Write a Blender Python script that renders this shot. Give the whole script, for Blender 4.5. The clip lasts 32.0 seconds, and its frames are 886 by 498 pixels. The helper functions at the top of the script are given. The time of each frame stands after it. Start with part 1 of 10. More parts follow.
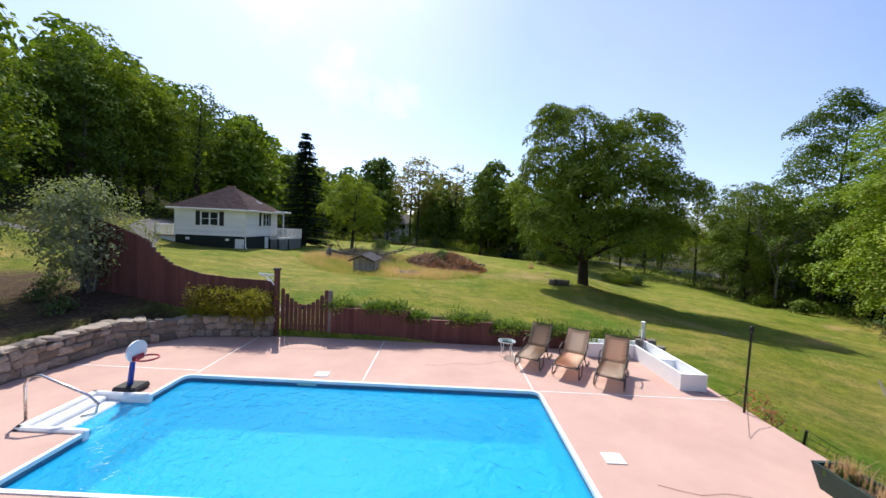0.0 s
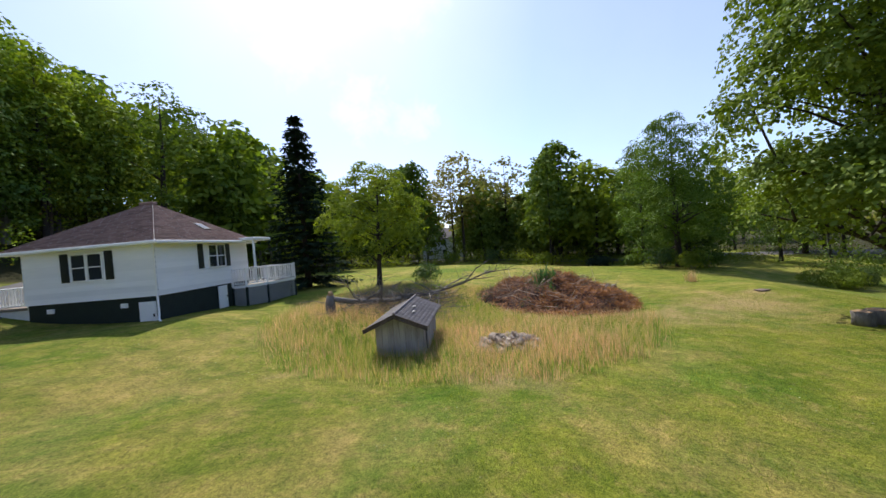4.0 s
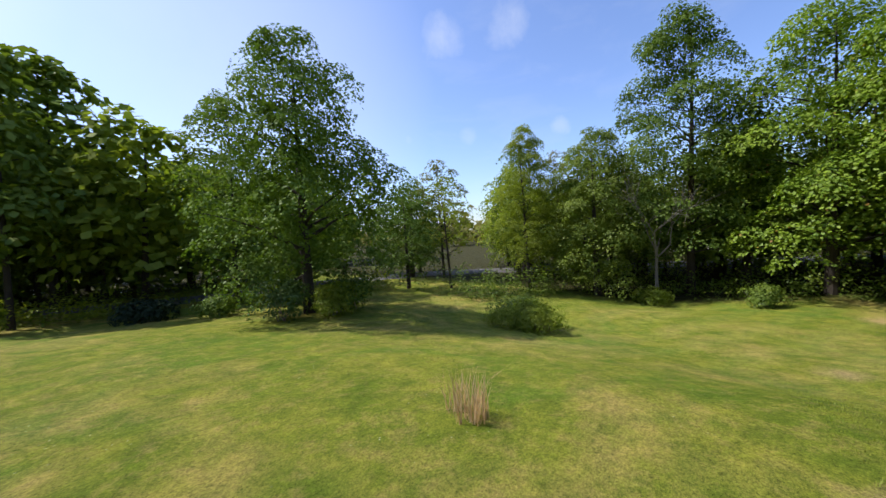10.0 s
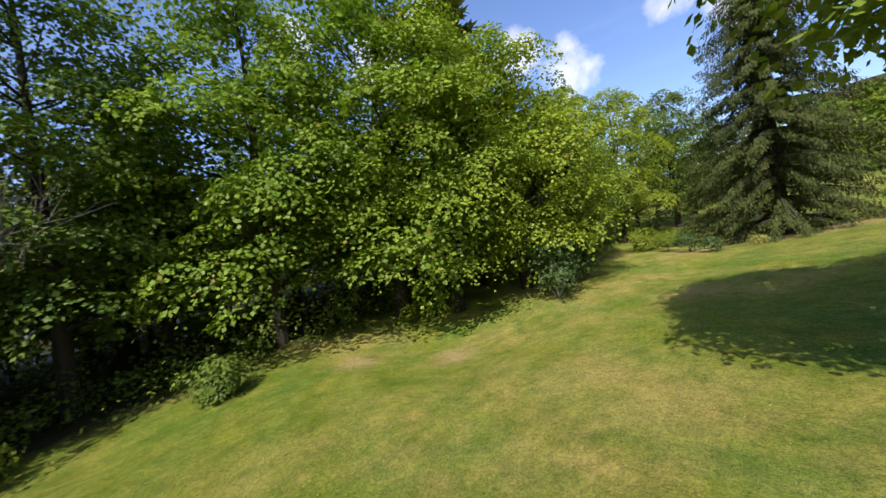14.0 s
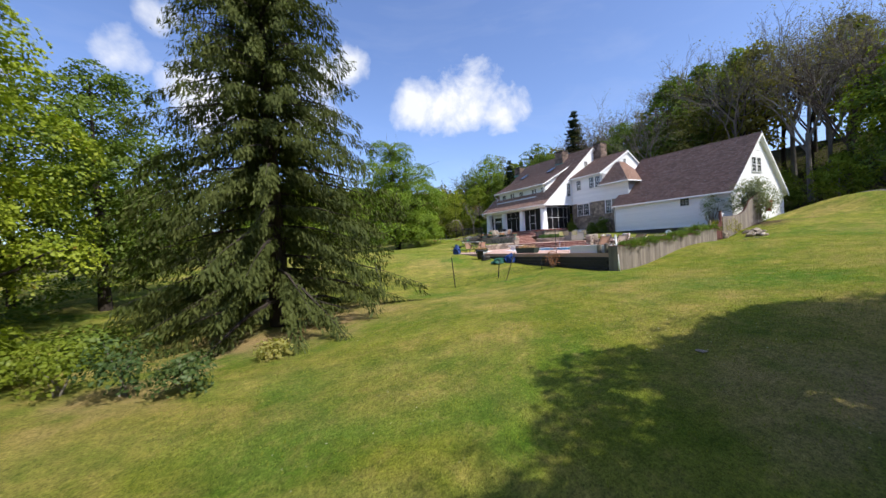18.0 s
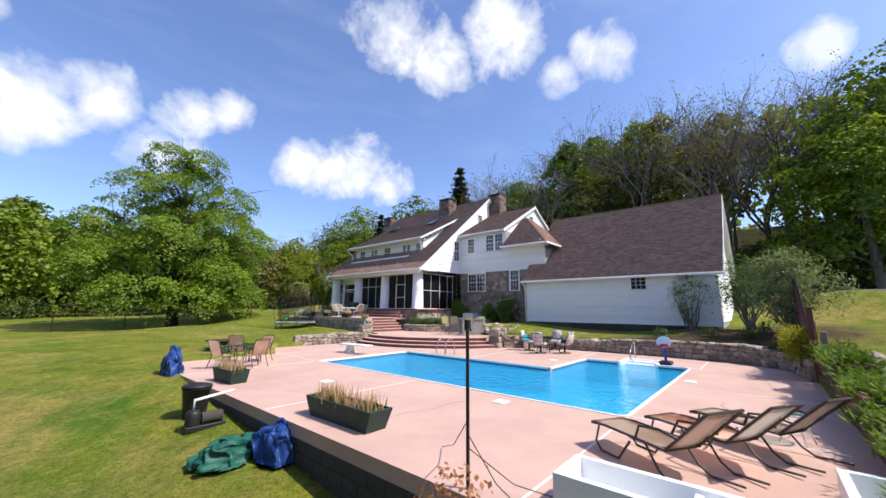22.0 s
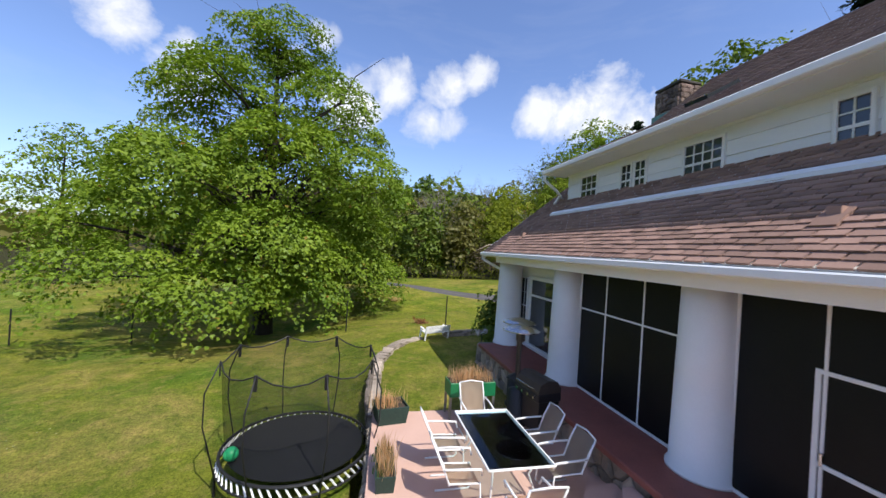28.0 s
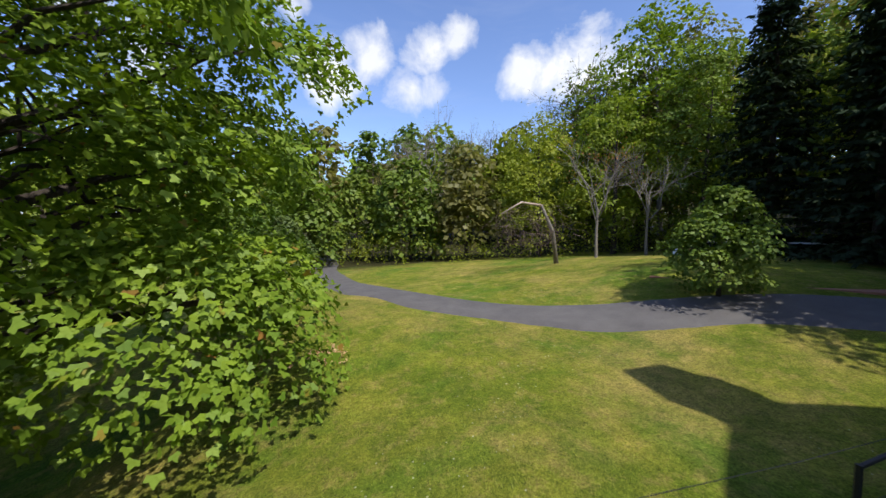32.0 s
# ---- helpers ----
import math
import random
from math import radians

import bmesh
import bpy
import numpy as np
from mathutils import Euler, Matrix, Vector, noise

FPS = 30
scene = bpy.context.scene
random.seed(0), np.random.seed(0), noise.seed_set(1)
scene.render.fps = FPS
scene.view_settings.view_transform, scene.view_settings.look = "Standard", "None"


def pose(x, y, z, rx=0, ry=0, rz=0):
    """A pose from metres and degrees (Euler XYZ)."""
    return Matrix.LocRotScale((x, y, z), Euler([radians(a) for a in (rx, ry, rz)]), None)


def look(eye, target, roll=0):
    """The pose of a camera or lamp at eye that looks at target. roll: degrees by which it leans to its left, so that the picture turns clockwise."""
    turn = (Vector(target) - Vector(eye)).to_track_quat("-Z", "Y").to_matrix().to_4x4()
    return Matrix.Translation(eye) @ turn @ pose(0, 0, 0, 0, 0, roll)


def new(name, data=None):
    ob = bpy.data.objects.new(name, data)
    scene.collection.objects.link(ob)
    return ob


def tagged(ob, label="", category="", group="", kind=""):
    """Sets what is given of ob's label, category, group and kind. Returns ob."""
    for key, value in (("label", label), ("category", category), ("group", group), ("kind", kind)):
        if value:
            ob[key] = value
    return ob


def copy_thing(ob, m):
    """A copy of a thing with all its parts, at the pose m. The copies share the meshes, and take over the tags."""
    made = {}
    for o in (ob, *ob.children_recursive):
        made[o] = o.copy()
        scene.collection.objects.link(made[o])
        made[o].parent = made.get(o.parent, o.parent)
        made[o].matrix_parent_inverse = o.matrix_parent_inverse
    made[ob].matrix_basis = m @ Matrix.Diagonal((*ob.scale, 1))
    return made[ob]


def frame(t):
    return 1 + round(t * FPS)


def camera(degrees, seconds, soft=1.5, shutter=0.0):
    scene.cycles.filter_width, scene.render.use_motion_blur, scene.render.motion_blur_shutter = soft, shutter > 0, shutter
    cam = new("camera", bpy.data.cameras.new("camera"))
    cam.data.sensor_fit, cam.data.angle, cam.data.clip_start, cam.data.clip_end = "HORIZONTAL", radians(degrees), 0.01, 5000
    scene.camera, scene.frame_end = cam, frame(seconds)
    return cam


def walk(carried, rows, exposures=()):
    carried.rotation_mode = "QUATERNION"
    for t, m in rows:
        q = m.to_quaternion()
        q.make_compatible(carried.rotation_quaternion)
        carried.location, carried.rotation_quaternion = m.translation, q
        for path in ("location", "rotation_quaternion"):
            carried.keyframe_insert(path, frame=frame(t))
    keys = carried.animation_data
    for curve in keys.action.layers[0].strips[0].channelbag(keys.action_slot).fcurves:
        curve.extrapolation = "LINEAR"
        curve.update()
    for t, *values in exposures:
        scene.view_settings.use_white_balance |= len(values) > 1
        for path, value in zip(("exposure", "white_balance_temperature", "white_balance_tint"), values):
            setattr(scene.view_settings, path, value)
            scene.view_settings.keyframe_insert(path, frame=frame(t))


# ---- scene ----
cam = camera(101.2, 32.0, soft=1.5, shutter=0.12)
PATH = [  # seconds, x, y, z, yaw, pitch, roll
    (0.0, -0.01, 0.59, 3.76, 0.43, -3.30, -2.62),
    (0.5, -0.14, 2.88, 3.68, 4.24, -3.31, -3.50),
    (1.0, -0.36, 5.19, 3.59, 8.09, -3.21, -3.67),
    (1.5, -0.78, 7.48, 3.50, 11.49, -2.99, -3.38),
    (2.0, -1.32, 9.65, 3.43, 13.56, -2.22, -2.41),
    (2.5, -1.92, 11.65, 3.47, 14.35, -1.41, -1.13),
    (4.5, -4.07, 20.55, 3.37, 1.63, -1.08, 5.78),
    (5.0, -4.16, 22.61, 3.37, -2.42, -1.07, 5.20),
    (5.5, -4.05, 24.63, 3.38, -6.50, -0.83, 4.92),
    (6.0, -3.88, 26.67, 3.39, -10.75, -0.89, 3.10),
    (6.5, -3.38, 28.73, 3.40, -15.02, -1.26, 1.49),
    (7.0, -2.71, 30.90, 3.35, -20.08, -1.51, 2.38),
    (7.5, -1.86, 32.92, 3.25, -25.07, -1.46, 2.71),
    (8.0, -0.85, 34.89, 3.23, -29.58, -1.58, 1.76),
    (8.5, 0.30, 36.73, 3.14, -34.88, -1.69, 2.52),
    (9.0, 1.61, 38.51, 3.03, -41.35, -1.92, 3.89),
    (9.5, 3.12, 40.12, 2.93, -47.52, -1.98, 3.67),
    (10.0, 4.85, 41.51, 2.78, -54.56, -2.17, 3.55),
    (10.5, 6.67, 42.66, 2.52, -64.67, -2.52, 5.19),
    (11.0, 8.75, 43.44, 2.35, -75.02, -2.59, 6.44),
    (11.5, 10.92, 43.90, 2.19, -84.75, -2.54, 6.83),
    (12.0, 13.03, 44.07, 2.02, -94.30, -2.39, 6.90),
    (12.5, 15.11, 43.85, 1.84, -104.03, -2.35, 7.97),
    (13.0, 17.07, 43.32, 1.66, -113.72, -2.20, 8.84),
    (13.5, 18.86, 42.41, 1.44, -123.32, -1.94, 8.99),
    (14.0, 20.92, 41.11, 1.31, -134.22, -2.03, 9.23),
    (14.5, 23.33, 39.59, 1.16, -149.31, -2.14, 9.54),
    (15.0, 25.65, 37.84, 1.09, -166.92, -2.46, 9.70),
    (15.5, 27.44, 35.90, 1.09, -185.15, -1.97, 10.21),
    (17.5, 25.32, 26.81, 1.03, -204.74, -1.33, 5.46),
    (18.0, 24.30, 25.00, 1.00, -209.47, -0.82, 3.26),
    (18.5, 22.36, 22.45, 0.93, -215.67, 0.47, 3.40),
    (19.0, 20.40, 20.20, 0.90, -221.01, 2.30, 2.50),
    (19.5, 18.58, 18.32, 0.94, -223.57, 4.66, 0.34),
    (20.0, 16.85, 16.68, 1.08, -225.22, 6.48, -1.05),
    (20.5, 15.42, 15.58, 1.14, -226.80, 8.58, -1.10),
    (21.0, 13.78, 14.40, 1.26, -227.20, 9.38, -1.13),
    (21.5, 12.10, 12.79, 1.67, -228.10, 9.36, -0.63),
    (22.0, 10.44, 11.25, 2.05, -229.02, 9.48, -0.46),
    (22.5, 8.74, 9.70, 2.41, -229.55, 9.54, -0.39),
    (23.0, 7.14, 8.17, 2.80, -229.89, 8.05, -0.36),
    (23.5, 5.33, 6.74, 3.08, -229.74, 7.18, -0.43),
    (24.0, 3.70, 5.35, 3.43, -229.60, 6.95, -0.58),
    (24.5, 2.05, 3.95, 3.68, -226.20, 6.30, -3.20),
    (25.0, 0.48, 2.42, 3.92, -220.60, 5.60, -5.85),
    (25.5, -0.85, 0.85, 4.12, -215.00, 5.25, -6.65),
    (26.0, -2.00, -0.95, 4.32, -210.00, 4.80, -6.60),
    (26.5, -2.85, -2.80, 4.55, -204.30, 4.20, -6.20),
    (28.5, -5.83, -11.26, 5.38, -190.88, -1.09, -2.32),
    (29.0, -6.22, -13.21, 5.40, -190.00, -2.12, -1.56),
    (29.5, -6.56, -15.21, 5.35, -189.95, -2.83, -1.80),
    (30.0, -6.92, -17.24, 5.28, -190.56, -3.62, -1.56),
    (30.5, -7.28, -19.16, 5.24, -191.65, -4.25, -0.49),
    (31.0, -7.64, -20.93, 5.25, -192.73, -4.79, 0.27),
    (31.5, -8.04, -22.88, 5.18, -193.68, -4.35, 0.80),
    (32.0, -8.50, -24.85, 5.10, -194.05, -4.40, 0.70),
]
walk(cam, [(t, pose(x, y, z, 90 + pitch, roll, yaw)) for t, x, y, z, yaw, pitch, roll in PATH],
     exposures=[(0, 0.22), (5, 0.26), (9, 0.3), (12, 0.36), (14, 0.34), (18, 0.2), (21, 0.20), (23, 0.33), (26, 0.32), (29, 0.16), (32, 0.2)])

# ---- world, sun ----
SUN_EL, SUN_AZ = 52.5, 114.0      # degrees; azimuth counter-clockwise from +x
sun_to = Vector((math.cos(radians(SUN_AZ)) * math.cos(radians(SUN_EL)), math.sin(radians(SUN_AZ)) * math.cos(radians(SUN_EL)), math.sin(radians(SUN_EL))))
sun = new("sun", bpy.data.lights.new("sun", "SUN"))
sun.data.energy, sun.data.angle, sun.data.color = 5.0, radians(0.55), (1.0, 0.95, 0.865)
sun.matrix_world = look((0, 0, 60), Vector((0, 0, 60)) - sun_to)


class Nodes:
    """A short way to write node trees."""

    def __init__(self, tree):
        self.t = tree

    def n(self, kind, values=None, **props):
        node = self.t.nodes.new(kind)
        for key, value in props.items():
            setattr(node, key, value)
        for key, value in (values or {}).items():
            if isinstance(value, bpy.types.NodeSocket):
                self.t.links.new(value, node.inputs[key])
            else:
                node.inputs[key].default_value = value
        return node

    def math(self, op, a, b=0.0, c=0.0, clamp=False):
        return self.n("ShaderNodeMath", {0: a, 1: b, 2: c}, operation=op, use_clamp=clamp).outputs[0]

    def mix(self, fac, a, b, blend="MIX"):
        node = self.n("ShaderNodeMix", {0: fac, 6: a, 7: b}, data_type="RGBA", blend_type=blend)
        return node.outputs[2]

    def ramp(self, fac, stops):
        node = self.n("ShaderNodeValToRGB", {0: fac})
        el = node.color_ramp.elements
        while len(el) < len(stops):
            el.new(0.5)
        for e, (pos, col) in zip(el, stops):
            e.position, e.color = pos, (col, col, col, 1) if isinstance(col, (int, float)) else (*col, 1)
        return node.outputs[0]

    def noise(self, vec, scale, detail=4.0, rough=0.55, dist=0.0):
        return self.n("ShaderNodeTexNoise", {"Vector": vec, "Scale": scale, "Detail": detail, "Roughness": rough, "Distortion": dist}).outputs[0]


# clouds: azimuth and height of each puff in degrees, its radius, and its density
PUFFS = [(-121, 20.5, 5.6, 1.0), (-125.5, 22, 5.2, 1.0), (-130, 19.6, 4.4, 1.0), (-116.5, 20.8, 4.0, .9),
         (-88, 21, 5.5, .95), (-93, 23.6, 4.5, .9), (-101.5, 24.5, 4.2, .95), (-106.5, 26, 3.2, .85), (-98.5, 18.5, 4.2, .9), (-103, 19, 3.2, .8),
         (-130, 40, 6.5, 1.0), (-138, 37, 5.5, 1.0), (-149, 40, 6.5, 1.0), (-165, 35, 4.5, .9), (-158, 33, 3.2, .8), (172, 28, 3.2, .75), (-83, 28, 2.6, .7), (-79, 24, 3.2, .8),
         (106, 20, 6.0, .8), (99, 19, 4.6, .62), (110, 19, 4, .25), (114, 30, 9, .62), (126, 15, 6, .35), (98, 35, 9, .6), (71, 24, 3.0, .16), (76, 25.5, 2.4, .14), (49, 16.2, 1.6, .22), (30.5, 14.6, 1.6, .22), (16.8, 14.6, 2.0, .5), (40, 14.8, 1.0, .2), (34, 28, 3.6, .4), (24, 29, 3.6, .35),
         (-26, 29, 3.6, .85), (-40, 26, 6.2, 1.0), (-47, 30, 4.5, .95), (-66, 19, 5.2, 1.0), (-60, 23, 4.0, .9), (100, 24, 30, .5), (62, 20, 28, .48), (132, 30, 30, .5)]
world = bpy.data.worlds.new("sky")
scene.world = world
world.use_nodes = True
W = Nodes(world.node_tree)
world.node_tree.nodes.clear()
sky = W.n("ShaderNodeTexSky", sky_type="NISHITA", sun_disc=False, sun_elevation=radians(SUN_EL),
          sun_rotation=radians(90 - SUN_AZ), air_density=1.0, dust_density=1.3, ozone_density=1.6, altitude=200).outputs[0]
way = W.n("ShaderNodeTexCoord").outputs["Generated"]
shape = W.noise(way, 10.0, 7.0, 0.58, 0.3)
fine = W.noise(way, 26.0, 4.0, 0.6)
lump = W.math("ADD", W.math("MULTIPLY", W.math("SUBTRACT", shape, 0.5), 3.0), W.math("MULTIPLY", W.math("SUBTRACT", fine, 0.5), 0.9))
cover = None
for az, el, size, dense in PUFFS:
    a, e = radians(az), radians(el)
    d = (math.cos(a) * math.cos(e), math.sin(a) * math.cos(e), math.sin(e))
    dot = W.n("ShaderNodeVectorMath", {0: way, 1: d}, operation="DOT_PRODUCT").outputs["Value"]
    r = math.radians(size * 0.9)
    # 1 in the middle of the puff, 0 at its rim, below 0 outside
    near = W.math("SUBTRACT", 1.0, W.math("DIVIDE", W.math("SUBTRACT", 1.0, dot), 1 - math.cos(r)))
    puff = W.math("MULTIPLY", W.math("MULTIPLY_ADD", near if size > 20 else W.math("ADD", near, lump), 0.95 if dense > 0.5 else 0.45, 0.0, clamp=True), dense)
    cover = puff if cover is None else W.math("MAXIMUM", cover, puff)
wisps = W.n("ShaderNodeMapping", {"Vector": way, "Scale": (1.2, 2.6, 7.0), "Rotation": (0.3, 0.2, 0.6)}).outputs[0]
thin = W.math("MULTIPLY", W.ramp(W.noise(wisps, 2.2, 6.0, 0.6, 0.4), [(0.5, 0.0), (0.85, 1.0)]), 0.09)
cover = W.math("MAXIMUM", cover, thin)
sky_lift = W.mix(1.0, sky, (1.42, 1.50, 1.86, 1), "MULTIPLY")
cloud = W.mix(shape, (7.4, 7.7, 8.4, 1), (9.2, 9.2, 9.3, 1))
colour = W.mix(cover, sky_lift, cloud)
back = W.n("ShaderNodeBackground", {"Color": colour, "Strength": 0.108})
W.t.links.new(back.outputs[0], W.n("ShaderNodeOutputWorld").inputs[0])

# ---- materials ----


def mat(name, a, b=None, scale=3.0, rough=0.75, bump=0.15, fine=40.0, metal=0.0, spec=0.4, island=0.0, rand=0.0, stain=None, stretch=(1, 1, 1), depth=0.01):
    """A surface of two colours mixed by coarse and fine noise, with a relief; island and rand vary its lightness from piece to piece."""
    m = bpy.data.materials.new(name)
    m.use_nodes = True
    N = Nodes(m.node_tree)
    bsdf = m.node_tree.nodes["Principled BSDF"]
    b = b or tuple(v * 0.75 for v in a)
    at = N.n("ShaderNodeMapping", {"Vector": N.n("ShaderNodeTexCoord").outputs["Object"], "Scale": stretch}).outputs[0]
    big, small = N.noise(at, scale, 5.0, 0.6), N.noise(at, fine, 3.0, 0.6)
    f = N.math("ADD", N.math("MULTIPLY", N.math("SUBTRACT", big, 0.5), 2.2), N.math("MULTIPLY_ADD", N.math("SUBTRACT", small, 0.5), 1.3, 0.5), clamp=True)
    col = N.mix(f, (*a, 1), (*b, 1))
    if stain:
        where = N.ramp(N.noise(at, scale * 0.37, 6.0, 0.65, 0.6), [(0.5, 0.0), (0.72, 1.0)])
        col = N.mix(N.math("MULTIPLY", where, 0.7), col, (*stain, 1))
    if island:
        pick = N.n("ShaderNodeNewGeometry").outputs["Random Per Island"]
        col = N.mix(1.0, col, N.ramp(pick, [(0, 1 - island), (1, 1 + island * 0.6)]), "MULTIPLY")
    if rand:
        pick = N.n("ShaderNodeObjectInfo").outputs["Random"]
        col = N.mix(1.0, col, N.ramp(pick, [(0, 1 - rand), (1, 1 + rand * 0.6)]), "MULTIPLY")
    N.t.links.new(col, bsdf.inputs["Base Color"])
    bsdf.inputs["Metallic"].default_value = metal
    bsdf.inputs["Specular IOR Level"].default_value = spec
    N.t.links.new(N.math("MULTIPLY_ADD", N.math("SUBTRACT", small, 0.5), 0.25, rough, clamp=True), bsdf.inputs["Roughness"])
    if bump:
        h = N.n("ShaderNodeBump", {"Strength": bump, "Distance": depth, "Height": N.math("ADD", small, N.math("MULTIPLY", big, 0.6))})
        N.t.links.new(h.outputs[0], bsdf.inputs["Normal"])
    return m


def leaf_mat(name, a, b, glow=0.45, rough=0.5, dead=None, shine_=0.02, glows=(1.5, 1.65, 0.75)):
    """Thin leaves: part of the light goes through; the colour varies from leaf to leaf and in drifts through the crown."""
    m = bpy.data.materials.new(name)
    m.use_nodes = True
    N = Nodes(m.node_tree)
    m.node_tree.nodes.clear()
    pick = N.n("ShaderNodeNewGeometry").outputs["Random Per Island"]
    each = N.n("ShaderNodeObjectInfo").outputs["Random"]
    at = N.n("ShaderNodeTexCoord").outputs["Object"]
    drift = N.noise(at, 0.5, 3.0, 0.6)
    f = N.math("ADD", N.math("MULTIPLY", pick, 0.38), N.math("MULTIPLY_ADD", N.math("SUBTRACT", drift, 0.5), 1.5, 0.32), clamp=True)
    col = N.mix(f, (*a, 1), (*b, 1))
    col = N.mix(1.0, col, N.mix(each, (0.8, 0.88, 0.85, 1), (1.2, 1.1, 1.0, 1)), "MULTIPLY")
    if dead:
        col = N.mix(N.ramp(pick, [(0.985, 0.0), (1.0, 1.0)]), col, (*dead, 1))
    lit = N.mix(1.0, col, (*glows, 1), "MULTIPLY")
    front = N.n("ShaderNodeBsdfDiffuse", {"Color": col}).outputs[0]
    shine = N.n("ShaderNodeBsdfGlossy", {"Color": (0.8, 0.85, 0.8, 1), "Roughness": rough}).outputs[0]
    top = N.n("ShaderNodeMixShader", {0: shine_, 1: front, 2: shine}).outputs[0]
    through_ = N.n("ShaderNodeBsdfTranslucent", {"Color": lit}).outputs[0]
    both = N.n("ShaderNodeMixShader", {0: glow, 1: top, 2: through_}).outputs[0]
    N.t.links.new(both, N.n("ShaderNodeOutputMaterial").inputs[0])
    return m


M = {}
M["concrete"] = mat("pink_concrete", (0.56, 0.37, 0.30), (0.47, 0.305, 0.25), 0.8, 0.85, 0.12, 60, stain=(0.43, 0.26, 0.21))
M["riser"] = mat("dark_red_riser", (0.21, 0.085, 0.075), (0.15, 0.06, 0.055), 2.0, 0.8, 0.3, 30)
M["joint"] = mat("white_joint", (0.78, 0.74, 0.70), None, 4.0, 0.7, 0.1)
M["stone"] = mat("field_stone", (0.47, 0.385, 0.30), (0.29, 0.245, 0.205), 3.5, 0.9, 0.7, 28, rand=0.45, stain=(0.43, 0.36, 0.28), depth=0.03)
M["stone_grey"] = mat("grey_stone", (0.46, 0.375, 0.285), (0.24, 0.195, 0.15), 3.5, 0.9, 0.7, 28, rand=0.5, stain=(0.36, 0.29, 0.22), depth=0.03)
M["stone_brown"] = mat("brown_stone", (0.27, 0.18, 0.135), (0.13, 0.10, 0.085), 3.5, 0.9, 0.7, 28, rand=0.55, stain=(0.36, 0.29, 0.24), depth=0.03)
M["mortar"] = mat("mortar", (0.24, 0.21, 0.185), (0.16, 0.145, 0.13), 5, 0.95, 0.6, 50)
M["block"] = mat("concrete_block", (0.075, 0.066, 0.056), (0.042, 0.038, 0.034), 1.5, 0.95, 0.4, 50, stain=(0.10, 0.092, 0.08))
M["white"] = mat("white_paint", (0.86, 0.86, 0.85), (0.80, 0.80, 0.79), 1.2, 0.55, 0.08, 50)
M["siding"] = mat("white_siding", (0.87, 0.87, 0.87), (0.80, 0.81, 0.82), 1.0, 0.6, 0.25, 30, rand=0.06, stretch=(1, 1, 5))
M["trim_line"] = mat("siding_backing", (0.38, 0.38, 0.4), None, 2.0, 0.8, 0.1)
M["shingle"] = mat("brown_shingle", (0.345, 0.215, 0.165), (0.29, 0.178, 0.138), 1.2, 0.95, 0.5, 90, island=0.3, depth=0.005)
M["shingle_one"] = mat("brown_shingle_tab", (0.325, 0.203, 0.158), (0.275, 0.168, 0.132), 1.2, 0.95, 0.5, 90, rand=0.3, depth=0.005)
M["shingle_grey"] = mat("grey_shingle", (0.21, 0.19, 0.19), (0.14, 0.128, 0.13), 1.5, 0.95, 0.5, 80, island=0.25, depth=0.005)
M["screen"] = mat("black_insect_screen", (0.006, 0.006, 0.007), (0.004, 0.004, 0.005), 3, 0.45, 0.0, spec=0.25)
# near-black colour that stands in for the shade of enclosed spaces
M["dark"] = mat("interior_shade", (0.02, 0.02, 0.022), (0.012, 0.012, 0.013), 3, 0.9, 0.0)
M["red_tile"] = mat("red_porch_floor", (0.27, 0.09, 0.07), (0.20, 0.07, 0.055), 2.5, 0.6, 0.2, 40)
M["gravel"] = mat("gravel", (0.52, 0.43, 0.385), (0.32, 0.26, 0.235), 14, 0.95, 0.9, 60, depth=0.03)
M["fence_red"] = mat("red_brown_fence", (0.165, 0.062, 0.05), (0.105, 0.042, 0.036), 2.0, 0.8, 0.35, 30, rand=0.22, stretch=(3, 3, 0.4))
M["fence_grey"] = mat("weathered_fence", (0.30, 0.255, 0.215), (0.19, 0.16, 0.135), 2.0, 0.9, 0.4, 30, rand=0.3, stretch=(3, 3, 0.4))
M["bark"] = mat("bark", (0.115, 0.085, 0.062), (0.05, 0.038, 0.03), 3.0, 0.95, 0.9, 22, stretch=(1, 1, 0.25), depth=0.05)
M["bark_grey"] = mat("grey_bark", (0.24, 0.215, 0.185), (0.12, 0.105, 0.09), 3.0, 0.95, 0.8, 22, stretch=(1, 1, 0.3), depth=0.04)
M["bark_dark"] = mat("dark_bark", (0.055, 0.042, 0.033), (0.028, 0.022, 0.018), 3.0, 0.95, 0.8, 22, stretch=(1, 1, 0.3), depth=0.04)
M["soil"] = mat("soil", (0.085, 0.06, 0.042), (0.045, 0.032, 0.024), 3.0, 0.97, 0.8, 30, depth=0.04)
M["asphalt"] = mat("asphalt", (0.115, 0.108, 0.105), (0.075, 0.07, 0.07), 1.2, 0.95, 0.5, 60)
M["steel"] = mat("steel", (0.62, 0.62, 0.63), None, 4, 0.25, 0.0, metal=1.0)
M["iron"] = mat("black_iron", (0.018, 0.018, 0.019), None, 4, 0.5, 0.1)
M["plastic_white"] = mat("white_plastic", (0.82, 0.83, 0.83), (0.77, 0.78, 0.78), 2, 0.35, 0.02)

